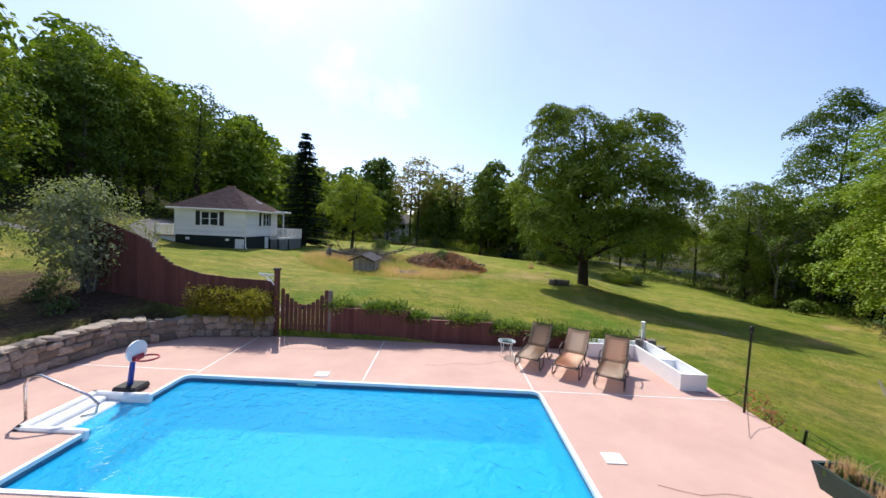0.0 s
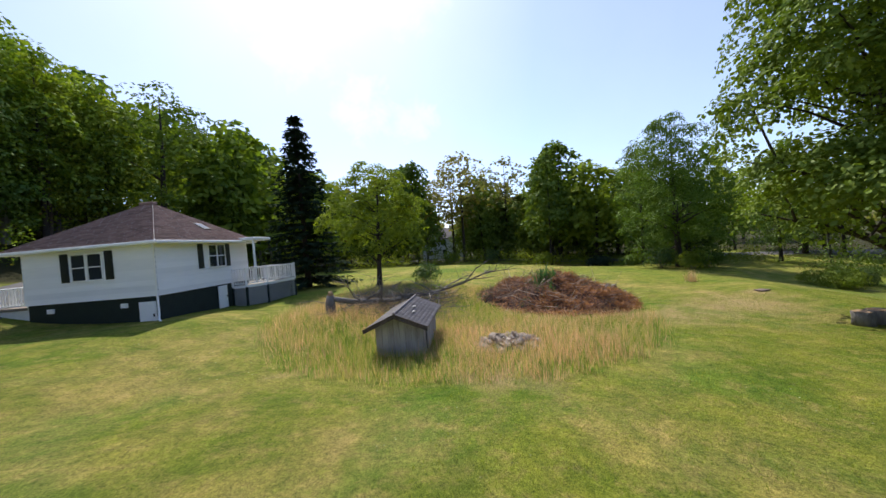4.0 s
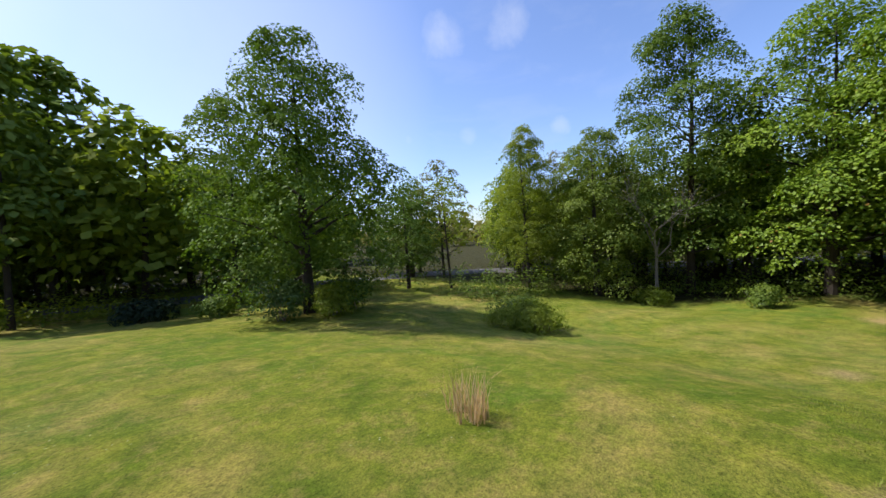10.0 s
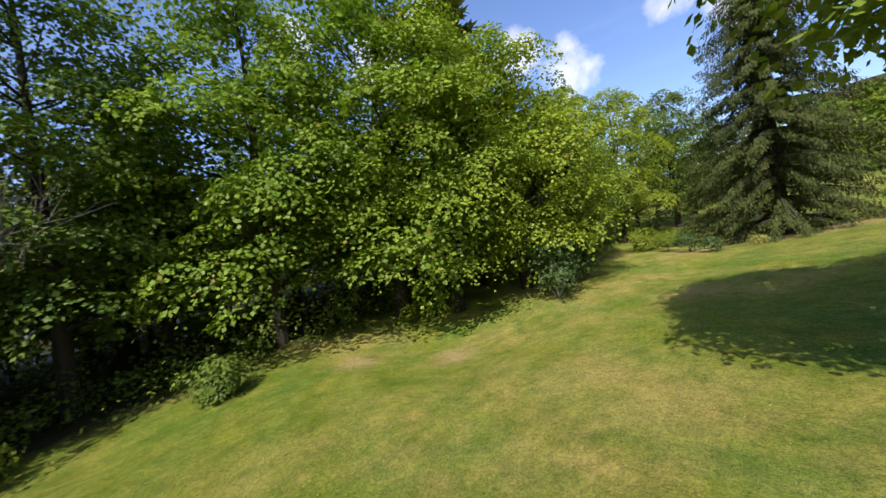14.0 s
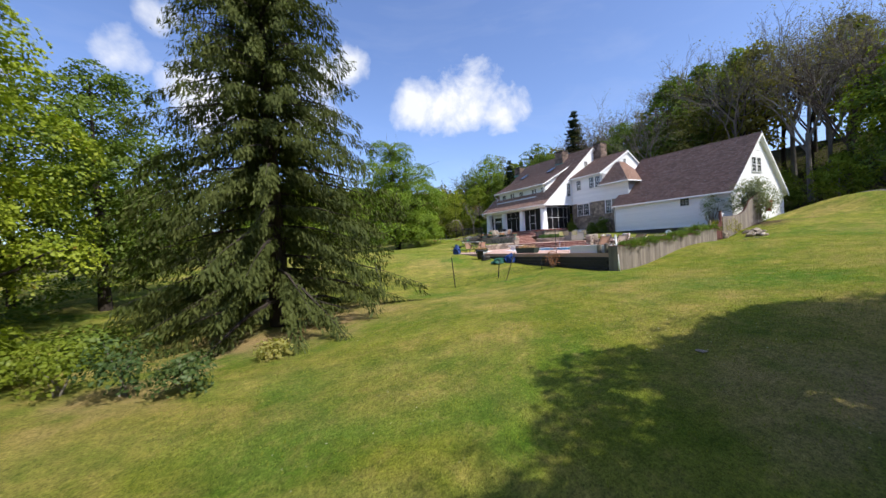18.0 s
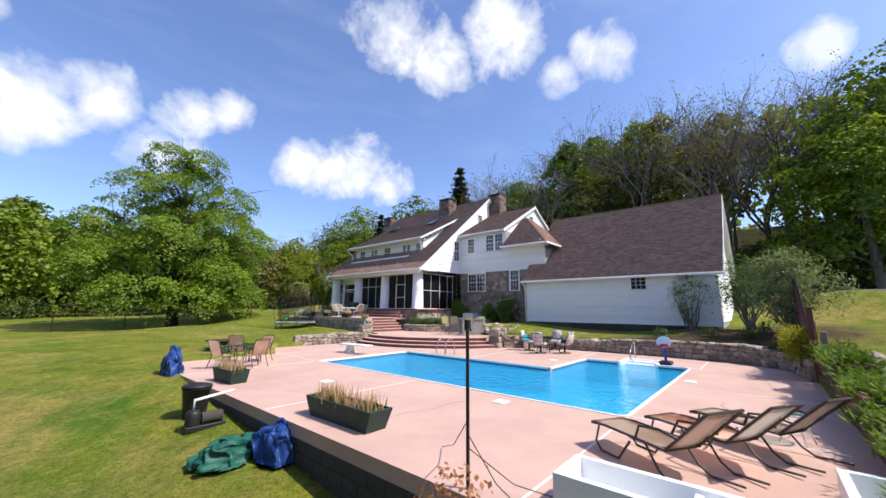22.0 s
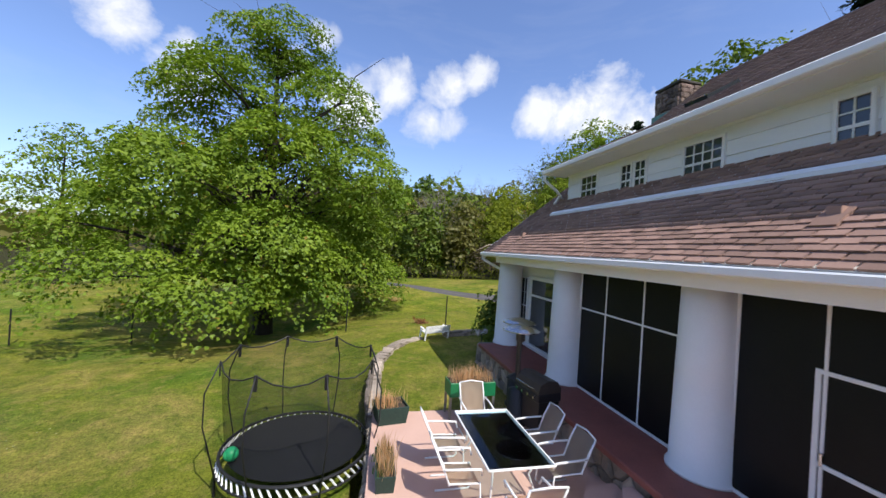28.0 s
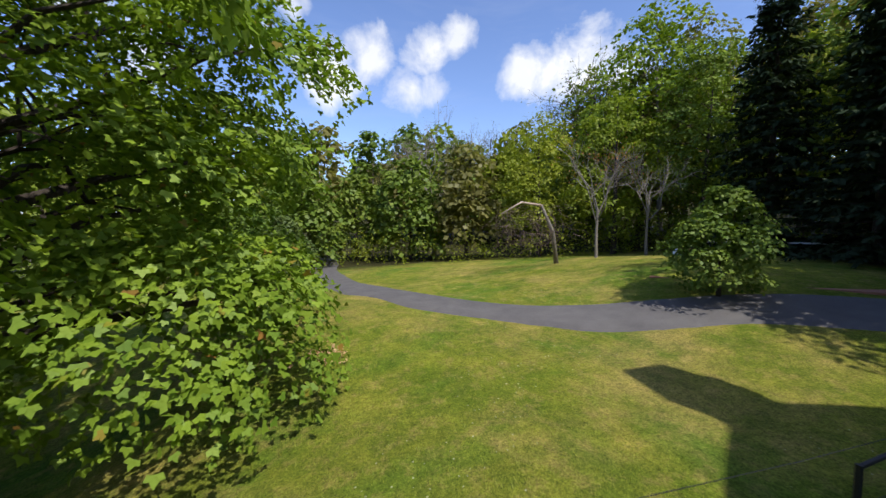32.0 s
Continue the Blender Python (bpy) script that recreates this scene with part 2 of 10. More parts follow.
M["bronze"] = mat("bronze_frame", (0.075, 0.06, 0.05), None, 4, 0.45, 0.05, metal=0.3)
M["green_wood"] = mat("dark_green_wood", (0.022, 0.052, 0.04), (0.014, 0.034, 0.028), 2.5, 0.6, 0.25, 30)
M["copper"] = mat("green_copper", (0.16, 0.30, 0.25), (0.1, 0.2, 0.17), 4, 0.7, 0.2)
M["dark_green"] = mat("dark_green_skirt", (0.012, 0.024, 0.02), (0.008, 0.015, 0.013), 2.5, 0.7, 0.15)
# maple leaves twice: backlit shade put into the first colour, sun into the second
M["leaf_shady"] = leaf_mat("shaded_maple_leaves", (0.07, 0.12, 0.014), (0.19, 0.25, 0.034), 0.22)
M["leaf_maple"] = leaf_mat("maple_leaves", (0.08, 0.145, 0.014), (0.29, 0.355, 0.036), 0.25, dead=(0.25, 0.12, 0.03))
M["leaf_deep"] = leaf_mat("deep_green_leaves", (0.05, 0.10, 0.016), (0.165, 0.215, 0.034), 0.22)
M["leaf_light"] = leaf_mat("yellow_green_leaves", (0.11, 0.16, 0.018), (0.26, 0.295, 0.036), 0.36)
M["leaf_olive"] = leaf_mat("olive_spring_leaves", (0.11, 0.11, 0.035), (0.21, 0.19, 0.065), 0.4)
M["leaf_spruce"] = leaf_mat("spruce_needles", (0.038, 0.054, 0.014), (0.10, 0.115, 0.03), 0.18, 0.7, shine_=0.015)
M["leaf_blue"] = leaf_mat("dark_spruce_needles", (0.012, 0.026, 0.014), (0.032, 0.05, 0.024), 0.1, 0.7, shine_=0.015)
M["leaf_juniper"] = leaf_mat("juniper_sprays", (0.07, 0.125, 0.02), (0.17, 0.225, 0.045), 0.3)
M["leaf_yellow"] = leaf_mat("yellow_hedge_leaves", (0.20, 0.19, 0.02), (0.34, 0.30, 0.035), 0.35)
M["leaf_shrub"] = leaf_mat("shrub_leaves", (0.045, 0.085, 0.025), (0.11, 0.15, 0.05), 0.3)
M["grass_tall"] = leaf_mat("tall_grass", (0.26, 0.29, 0.07), (0.48, 0.38, 0.17), 0.45)
M["grass_dry"] = leaf_mat("dry_grass", (0.52, 0.35, 0.20), (0.66, 0.46, 0.30), 0.45, glows=(1.4, 1.3, 1.0))
M["grass_green"] = leaf_mat("green_weeds", (0.06, 0.16, 0.02), (0.14, 0.25, 0.035), 0.4)
M["twig_red"] = mat("red_brown_twigs", (0.34, 0.19, 0.13), (0.17, 0.09, 0.065), 5, 0.9, 0.3, 30, island=0.5)
M["twig_pale"] = mat("bleached_sticks", (0.48, 0.39, 0.30), (0.32, 0.25, 0.19), 5, 0.9, 0.3, 30, island=0.4)
M["brush_litter"] = mat("brush_litter", (0.11, 0.06, 0.042), (0.045, 0.03, 0.024), 5, 0.97, 0.9, 30, depth=0.05)
M["leaf_iris"] = leaf_mat("iris_leaves", (0.05, 0.12, 0.05), (0.11, 0.20, 0.09), 0.3)
M["leaf_pale"] = leaf_mat("pale_shrub_leaves", (0.12, 0.15, 0.085), (0.24, 0.27, 0.17), 0.3)
M["leaf_juniper_dark"] = leaf_mat("juniper_mat", (0.045, 0.10, 0.025), (0.11, 0.18, 0.045), 0.25)
M["beige"] = leaf_mat("beige_sling", (0.62, 0.51, 0.44), (0.68, 0.565, 0.485), 0.58, 0.6, glows=(1.25, 1.2, 1.15))
M["twig"] = mat("dry_twigs", (0.22, 0.155, 0.115), (0.105, 0.075, 0.06), 5, 0.9, 0.3, 30, island=0.5)
M["leaf_dead"] = leaf_mat("dead_brown_leaves", (0.22, 0.095, 0.045), (0.42, 0.19, 0.09), 0.3)


def glass_mat(name, tint=(0.03, 0.035, 0.04), rough=0.03):
    m = bpy.data.materials.new(name)
    m.use_nodes = True
    b = m.node_tree.nodes["Principled BSDF"]
    b.inputs["Base Color"].default_value = (*tint, 1)
    b.inputs["Roughness"].default_value = rough
    b.inputs["Specular IOR Level"].default_value = 0.8
    return m


M["glass"] = glass_mat("window_glass")


def clear_mat(name, tint, rough=0.02, ripple=0.0, gloss=(0.9, 0.95, 1, 1), scale=2.5, cloudy=None):
    """Clear to what lies beneath, glossy by Fresnel: water, table glass, nets."""
    m = bpy.data.materials.new(name)
    m.use_nodes = True
    N = Nodes(m.node_tree)
    m.node_tree.nodes.clear()
    at = N.n("ShaderNodeTexCoord").outputs["Object"]
    n = {}
    if ripple:
        h = N.math("ADD", N.noise(at, scale, 3.0, 0.55, 0.8), N.math("MULTIPLY", N.noise(at, scale * 3.3, 2.0, 0.5, 0.6), 0.4))
        n["Normal"] = N.n("ShaderNodeBump", {"Strength": ripple, "Distance": 0.07, "Height": h}).outputs[0]
    fac = N.n("ShaderNodeFresnel", {"IOR": 1.33, **n}).outputs[0]
    clear = N.n("ShaderNodeBsdfTransparent", {"Color": (*tint, 1)}).outputs[0]
    if cloudy:
        milk = N.n("ShaderNodeBsdfDiffuse", {"Color": (*cloudy, 1), **n}).outputs[0]
        clear = N.n("ShaderNodeMixShader", {0: 0.55, 1: clear, 2: milk}).outputs[0]
    shine = N.n("ShaderNodeBsdfGlossy", {"Color": gloss, "Roughness": rough, **n}).outputs[0]
    N.t.links.new(N.n("ShaderNodeMixShader", {0: fac, 1: clear, 2: shine}).outputs[0], N.n("ShaderNodeOutputMaterial").inputs[0])
    return m


M["water"] = clear_mat("pool_water", (0.45, 0.93, 1.0), 0.02, 0.9, cloudy=(0.02, 0.46, 0.80), scale=3.2)
M["table_glass"] = clear_mat("table_glass", (0.75, 0.82, 0.8))
M["table_glass_dim"] = glass_mat("lamp_globe", (0.35, 0.33, 0.3), 0.15)

# ---- helpers for meshes ----


def part(name, bm, material, parent=None, label="", smooth=False):
    """Links a bmesh, in world places, as one mesh object under parent."""
    me = bpy.data.meshes.new(name)
    bm.to_mesh(me)
    bm.free()
    return link(name, me, material, parent, label, smooth)


def link(name, me, material, parent=None, label="", smooth=False, m=None):
    if material and not me.materials:
        me.materials.append(M[material])
    if smooth:
        me.polygons.foreach_set("use_smooth", [True] * len(me.polygons))
    ob = new(name, me)
    if parent:
        ob.parent = parent
        if m is None:
            back = Matrix.Translation(-Vector(parent.get("base", (0, 0, 0))))
            ob.matrix_parent_inverse = back
    if m is not None:
        ob.matrix_basis = m
    if label:
        ob["label"] = label
    return ob


def thing(name, base, label, category, group="", kind=""):
    """An Empty at the base of a thing that parents its parts; the parts are written in world places."""
    e = new(name)
    e.location = base
    e["base"] = tuple(base)
    e.empty_display_size = 0.3
    return tagged(e, label, category, group, kind)


def local(name, label, category, group="", kind=""):
    """An Empty at the origin; its parts are written round the origin, and it is set down with its matrix."""
    e = new(name)
    e.empty_display_size = 0.3
    return tagged(e, label, category, group, kind)


def box(bm, x0, x1, y0, y1, z0, z1, bevel=0.0, m=None):
    vs = [bm.verts.new((x, y, z)) for z in (z0, z1) for y in (y0, y1) for x in (x0, x1)]
    fs = [bm.faces.new([vs[i] for i in f]) for f in ((0, 2, 3, 1), (4, 5, 7, 6), (0, 1, 5, 4), (2, 6, 7, 3), (0, 4, 6, 2), (1, 3, 7, 5))]
    if bevel:
        out = bmesh.ops.bevel(bm, geom=list({e for f in fs for e in f.edges}), offset=bevel, segments=1, affect="EDGES")
        vs = list({v for f in out["faces"] for v in f.verts} | {v for v in vs if v.is_valid})
    if m is not None:
        for v in vs:
            v.co = m @ v.co
    return vs


def abox(x0, x1, y0, y1, z0, z1, bevel=0.0, m=None):
    bm = bmesh.new()
    box(bm, x0, x1, y0, y1, z0, z1, bevel, m)
    return bm


def prism(bm, poly, z0, z1):
    """An upright prism over a counter-clockwise outline."""
    lo = [bm.verts.new((x, y, z0)) for x, y in poly]
    hi = [bm.verts.new((x, y, z1)) for x, y in poly]
    bm.faces.new(hi)
    bm.faces.new(lo[::-1])
    n = len(poly)
    for i in range(n):
        bm.faces.new((lo[i], lo[(i + 1) % n], hi[(i + 1) % n], hi[i]))


def plate(bm, pts, thick, way_):
    """A flat piece through the points, thickened along way_."""
    a = [bm.verts.new(p) for p in pts]
    b = [bm.verts.new(Vector(p) + Vector(way_) * thick) for p in pts]
    bm.faces.new(a[::-1])
    bm.faces.new(b)
    n = len(pts)
    for i in range(n):
        bm.faces.new((a[i], a[(i + 1) % n], b[(i + 1) % n], b[i]))
    bmesh.ops.recalc_face_normals(bm, faces=bm.faces)


def tube(bm, pts, radii, seg=8, cap=True):
    """A round bar along the points."""
    pts = [Vector(p) for p in pts]
    if isinstance(radii, (int, float)):
        radii = [radii] * len(pts)
    rings, side = [], None
    for i, p in enumerate(pts):
        d = (pts[min(i + 1, len(pts) - 1)] - pts[max(i - 1, 0)]).normalized()
        if side is None:
            side = d.orthogonal().normalized()
        side = (side - d * side.dot(d))
        side = side.normalized() if side.length > 1e-5 else d.orthogonal().normalized()
        o = d.cross(side)
        rings.append([bm.verts.new(p + (side * math.cos(2 * math.pi * k / seg) + o * math.sin(2 * math.pi * k / seg)) * radii[i]) for k in range(seg)])
    for a, b in zip(rings, rings[1:]):
        for k in range(seg):
            bm.faces.new((a[k], a[(k + 1) % seg], b[(k + 1) % seg], b[k]))
    if cap:
        bm.faces.new(rings[0][::-1])
        bm.faces.new(rings[-1])


def atube(pts, radii, seg=8):
    bm = bmesh.new()
    tube(bm, pts, radii, seg)
    return bm


def lathe(bm, profile, centre=(0, 0, 0), seg=24):
    """A round body from (radius, height) pairs."""
    rings = []
    for r, z in profile:
        rings.append([bm.verts.new((centre[0] + r * math.cos(2 * math.pi * k / seg), centre[1] + r * math.sin(2 * math.pi * k / seg), centre[2] + z)) for k in range(seg)])
    for a, b in zip(rings, rings[1:]):
        for k in range(seg):
            bm.faces.new((a[k], a[(k + 1) % seg], b[(k + 1) % seg], b[k]))
    bm.faces.new(rings[0][::-1])
    bm.faces.new(rings[-1])


def alathe(profile, centre=(0, 0, 0), seg=24):
    bm = bmesh.new()
    lathe(bm, profile, centre, seg)
    return bm


def raw_mesh(name, verts, faces_n):
    """A mesh from arrays: verts (n, 3), and faces (m, corners)."""
    faces_n = np.asarray(faces_n)
    corner = faces_n.shape[-1]
    me = bpy.data.meshes.new(name)
    verts = np.asarray(verts, np.float32)
    me.vertices.add(len(verts))
    me.vertices.foreach_set("co", verts.ravel())
    idx = np.asarray(faces_n, np.int32).ravel()
    me.loops.add(len(idx))
    me.loops.foreach_set("vertex_index", idx)
    n = len(idx) // corner
    me.polygons.add(n)
    me.polygons.foreach_set("loop_start", np.arange(n, dtype=np.int32) * corner)
    me.update(calc_edges=True)
    return me


# ---- ground ----
SPOTS = [(-4.5, 12.6, .05), (7.2, 13.1, -.96), (-12, 13.5, 1.6), (-24, 16, 3.6), (-13.6, -2, 1.25), (-14.5, 9, 1.3), (-17.2, 31.8, 1.2), (-30, 36, 2.6),
         (-7, 31, -.2), (-3, 31.5, -.3), (-10.9, 34.5, .55), (9.6, 33.7, -.8), (10.8, 39.4, -.55), (8, 42, -.7), (3.5, 45, -.5), (-10.9, 43, .8), (-8, 62, .2),
         (14.9, 77.7, -1.9), (22, 37.8, -2.65), (28, 37.5, -3.3), (28.4, 44.3, -3.3), (38.7, 44.3, -4), (32.7, 30.6, -4), (23.4, 27.8, -2.56), (30, 21.7, -2.7),
         (14.1, 8.5, -1.65), (3, -10, .15), (.2, -33.8, -.6), (-9.6, -26.8, 1.45), (-8.4, -38.2, 2.0), (-25, -37.5, 3.1), (-8, -20.5, 1.35), (-3.6, -18, .45), (-9.9, 2.6, .6), (-10.1, 5.0, .62), (-10.1, 7.6, .7), (-9.9, 10, .74), (25.2, 7.6, -2.5)]
SPOT = np.array(SPOTS)


def lawn(x, y):
    """Height of the ground, from the spot heights, with the wooded hill on the uphill side."""
    x, y = np.asarray(x, float), np.asarray(y, float)
    d2 = (SPOT[:, 0] - x[..., None]) ** 2 + (SPOT[:, 1] - y[..., None]) ** 2 + 5.0
    w = d2 ** -1.4
    z = (w * SPOT[:, 2]).sum(-1) / w.sum(-1)
    hill = np.maximum(0, -x - 26 - 0.02 * np.maximum(0, y - 30))
    near_h = np.minimum(hill, 34.0)
    share = np.clip((y + 42) / 34, 0.32, 1.0)
    z = z + share * (0.56 * near_h * near_h / (near_h + 14) + 0.10 * np.minimum(hill - near_h, 300.0))
    south = np.maximum(0, -y - 62)
    z = z + 0.16 * south * south / (south + 30) * np.clip((60 - x) / 90, 0.0, 1)
    return z


def ground_z(x, y):
    return float(lawn(x, y))


# places where something is built into the slope: the sheet dips under it
CUTS = [(-9.15, 6.75, -5.8, 12.25), (-9.15, 2.45, -8.45, -5.8), (-10.4, -4.2, -9.3, -1.0), (-9.74, -9.0, 1.6, 11.0), (-9.9, -5.35, -17.6, -9.2), (-24.5, -10.1, -22.0, -9.5), (-15.2, -10.4, -8.9, -4.2), (-15.2, -12.4, -4.3, -2.7), (-24.5, -15.2, -9.5, 9.3)]


def lines(fine, step):
    far = [2000, 1200, 700, 450, 320, 240, 190, 150, 125, 105, 92]
    a = [-v for v in far] + list(np.arange(-80, 80.01, 2.0)) + far
    a += list(np.arange(fine[0], fine[1] + 0.01, step))
    return a


gx, gy = lines((-34, 46), 0.8), lines((-44, 64), 0.8)
for x0, x1, y0, y1 in CUTS:
    gx += [x0 - 0.03, x0 + 0.03, x1 - 0.03, x1 + 0.03]
    gy += [y0 - 0.03, y0 + 0.03, y1 - 0.03, y1 + 0.03]


def thin_out(a):
    a = sorted(a)
    keep = [a[0]]
    for v in a[1:]:
        if v - keep[-1] > 0.02:
            keep.append(v)
    return np.array(keep)


gx, gy = thin_out(gx), thin_out(gy)
XX, YY = np.meshgrid(gx, gy)
ZZ = lawn(XX, YY)
ZZ += 0.04 * np.sin(XX * 0.9 + 1.3 * np.sin(YY * 0.37)) * np.sin(YY * 0.7)
for x0, x1, y0, y1 in CUTS:
    ZZ[(XX > x0) & (XX < x1) & (YY > y0) & (YY < y1)] = -2.7
nx, ny = len(gx), len(gy)
grid = np.arange(nx * ny).reshape(ny, nx)
quads = np.stack([grid[:-1, :-1], grid[:-1, 1:], grid[1:, 1:], grid[1:, :-1]], -1).reshape(-1, 4)
ground_me = raw_mesh("ground", np.stack([XX, YY, ZZ], -1).reshape(-1, 3), quads)


def ground_material():
    """Mown lawn: green with straw-coloured dry drifts, mower stripes, clover; leaf litter where the woods stand."""
    m = bpy.data.materials.new("lawn")
    m.use_nodes = True
    N = Nodes(m.node_tree)
    bsdf = m.node_tree.nodes["Principled BSDF"]
    at = N.n("ShaderNodeTexCoord").outputs["Object"]
    xyz = N.n("ShaderNodeSeparateXYZ", {0: at})
    x, y = xyz.outputs[0], xyz.outputs[1]
    patch = N.noise(at, 0.13, 6.0, 0.68, 0.5)
    mid = N.noise(at, 0.55, 5.0, 0.65, 0.3)
    fine = N.noise(at, 9.0, 4.0, 0.7)
    blade = N.noise(N.n("ShaderNodeMapping", {"Vector": at, "Scale": (1, 1, 0.3)}).outputs[0], 55.0, 3.0, 0.7)
    col = N.mix(N.ramp(mid, [(0.32, 0.0), (0.68, 1.0)]), (0.125, 0.185, 0.018, 1), (0.25, 0.265, 0.040, 1))
    lush = N.ramp(N.noise(at, 0.16, 4.0, 0.6, 0.8), [(0.5, 0.0), (0.66, 1.0)])
    col = N.mix(N.math("MULTIPLY", lush, 0.75), col, (0.075, 0.185, 0.018, 1))
    dry = N.math("MULTIPLY", N.ramp(patch, [(0.46, 0.0), (0.6, 1.0)]), N.ramp(mid, [(0.36, 0.2), (0.66, 1.0)]))
    col = N.mix(N.math("MULTIPLY", dry, 0.68), col, (0.44, 0.325, 0.13, 1))
    straw = N.math("MULTIPLY", N.ramp(N.noise(at, 2.3, 6.0, 0.72), [(0.5, 0.0), (0.66, 1.0)]), 0.48)
    straw = N.math("MULTIPLY", straw, N.math("MULTIPLY_ADD", x, -0.018, 1.05, clamp=True))
    col = N.mix(straw, col, (0.40, 0.30, 0.12, 1))
    # mower stripes in the lower field
    swing = N.math("SINE", N.math("ADD", N.math("MULTIPLY", N.math("ADD", N.math("MULTIPLY", x, 0.45), N.math("MULTIPLY", y, 0.89)), 2.6), N.math("MULTIPLY", mid, 3.0)))
    zone = N.math("MULTIPLY", N.math("MULTIPLY_ADD", x, 0.12, -1.7, clamp=True), 0.22)
    col = N.mix(N.math("MULTIPLY", N.math("MULTIPLY_ADD", swing, 0.5, 0.5), zone), col, (0.25, 0.30, 0.075, 1))
    mottle = N.noise(at, 1.5, 5.0, 0.7, 0.4)
    col = N.mix(1.0, col, N.mix(N.ramp(mottle, [(0.34, 0.0), (0.66, 1.0)]), (0.74, 0.80, 0.74, 1), (1.24, 1.17, 1.16, 1)), "MULTIPLY")
    # clover flowers
    dots = N.n("ShaderNodeTexVoronoi", {"Vector": at, "Scale": 5.5, "Randomness": 1.0}).outputs["Distance"]
    clover = N.math("MULTIPLY", N.math("LESS_THAN", dots, 0.085), N.ramp(N.noise(at, 0.22, 3.0, 0.5), [(0.52, 0.0), (0.6, 1.0)]))
    col = N.mix(N.math("MULTIPLY", clover, 0.75), col, (0.55, 0.56, 0.42, 1))
    # worn, bare places: centre and radius
    for cx, cy, r in ((8.5, 36.5, 4.2), (22.0, 37.8, .9), (32.3, 30.4, 1.6), (35.6, 33.2, 1.2), (23.8, 9.0, 4.6), (20.0, 8.6, 2.6), (26.6, 12.6, 2.2), (10.8, 39.3, .9), (24.6, 24.0, .8), (23.5, 9.0, 3.4), (-7, 33, 6.0), (-2.5, 34, 4.5), (-3.5, 28.0, 2.0), (16.5, 24.0, 2.5), (4.5, 34.5, 2.2)):
        d = N.n("ShaderNodeVectorMath", {0: N.n("ShaderNodeCombineXYZ", {0: x, 1: y}).outputs[0], 1: (cx, cy, 0)}, operation="DISTANCE").outputs["Value"]
        near = N.math("ADD", N.math("SUBTRACT", 1.0, N.math("DIVIDE", d, r)), N.math("MULTIPLY", N.math("SUBTRACT", mid, 0.5), 2.4), clamp=True)
        col = N.mix(N.math("MULTIPLY", near, 0.75), col, (0.44, 0.31, 0.17, 1))
    # soil bank above the pool wall; shrub shade is painted into its dark colour
    for cx, cy, r in ((-11.6, 9.8, 3.2), (-11.2, 12.0, 2.4), (-14.5, 12.5, 2.8), (-10.8, 7.2, 2.2)):
        d = N.n("ShaderNodeVectorMath", {0: N.n("ShaderNodeCombineXYZ", {0: x, 1: y}).outputs[0], 1: (cx, cy, 0)}, operation="DISTANCE").outputs["Value"]
        near = N.math("ADD", N.math("SUBTRACT", 1.3, N.math("DIVIDE", d, r)), N.math("MULTIPLY", N.math("SUBTRACT", mid, 0.5), 2.4), clamp=True)
        col = N.mix(near, col, N.mix(fine, (0.06, 0.042, 0.03, 1), (0.15, 0.10, 0.075, 1)))
    # floor of the woods
    rim = N.math("MULTIPLY", N.math("SUBTRACT", mid, 0.5), 7.0)
    up_hill = N.math("MULTIPLY_ADD", N.math("ADD", N.math("MULTIPLY", x, -1.0), rim), 0.35, -10.2, clamp=True)
    low = N.math("MULTIPLY_ADD", N.math("ADD", N.math("ADD", x, N.math("MULTIPLY", y, 0.10)), rim), 0.4, -17.4, clamp=True)
    far_y = N.math("MULTIPLY_ADD", N.math("ADD", y, rim), 0.3, -26.0, clamp=True)
    back_y = N.math("MULTIPLY_ADD", N.math("ADD", N.math("MULTIPLY", y, -1.0), rim), 0.3, -16.2, clamp=True)
    woods = N.math("MAXIMUM", N.math("MAXIMUM", up_hill, low), N.math("MAXIMUM", far_y, back_y))
    litter = N.mix(fine, (0.05, 0.036, 0.02, 1), (0.04, 0.052, 0.014, 1))
    col = N.mix(woods, col, litter)
    tuft = N.noise(at, 24.0, 3.0, 0.75)
    shade = N.ramp(N.math("ADD", N.math("MULTIPLY", blade, 0.35), N.math("ADD", N.math("MULTIPLY", tuft, 0.4), N.math("MULTIPLY", fine, 0.25))), [(0.39, 0.0), (0.61, 1.0)])
    col = N.mix(1.0, col, N.mix(shade, (0.34, 0.37, 0.33, 1), (1.46, 1.40, 1.24, 1)), "MULTIPLY")
    N.t.links.new(col, bsdf.inputs["Base Color"])
    bsdf.inputs["Roughness"].default_value = 0.95
    bsdf.inputs["Specular IOR Level"].default_value = 0.1
    h = N.math("ADD", N.math("MULTIPLY", fine, 0.6), blade)
    N.t.links.new(N.n("ShaderNodeBump", {"Strength": 0.9, "Distance": 0.06, "Height": h}).outputs[0], bsdf.inputs["Normal"])
    return m


M["lawn"] = ground_material()
tagged(link("ground", ground_me, "lawn", smooth=True), "mown green lawn on a slope with dry straw patches", "lawn", kind="structure")


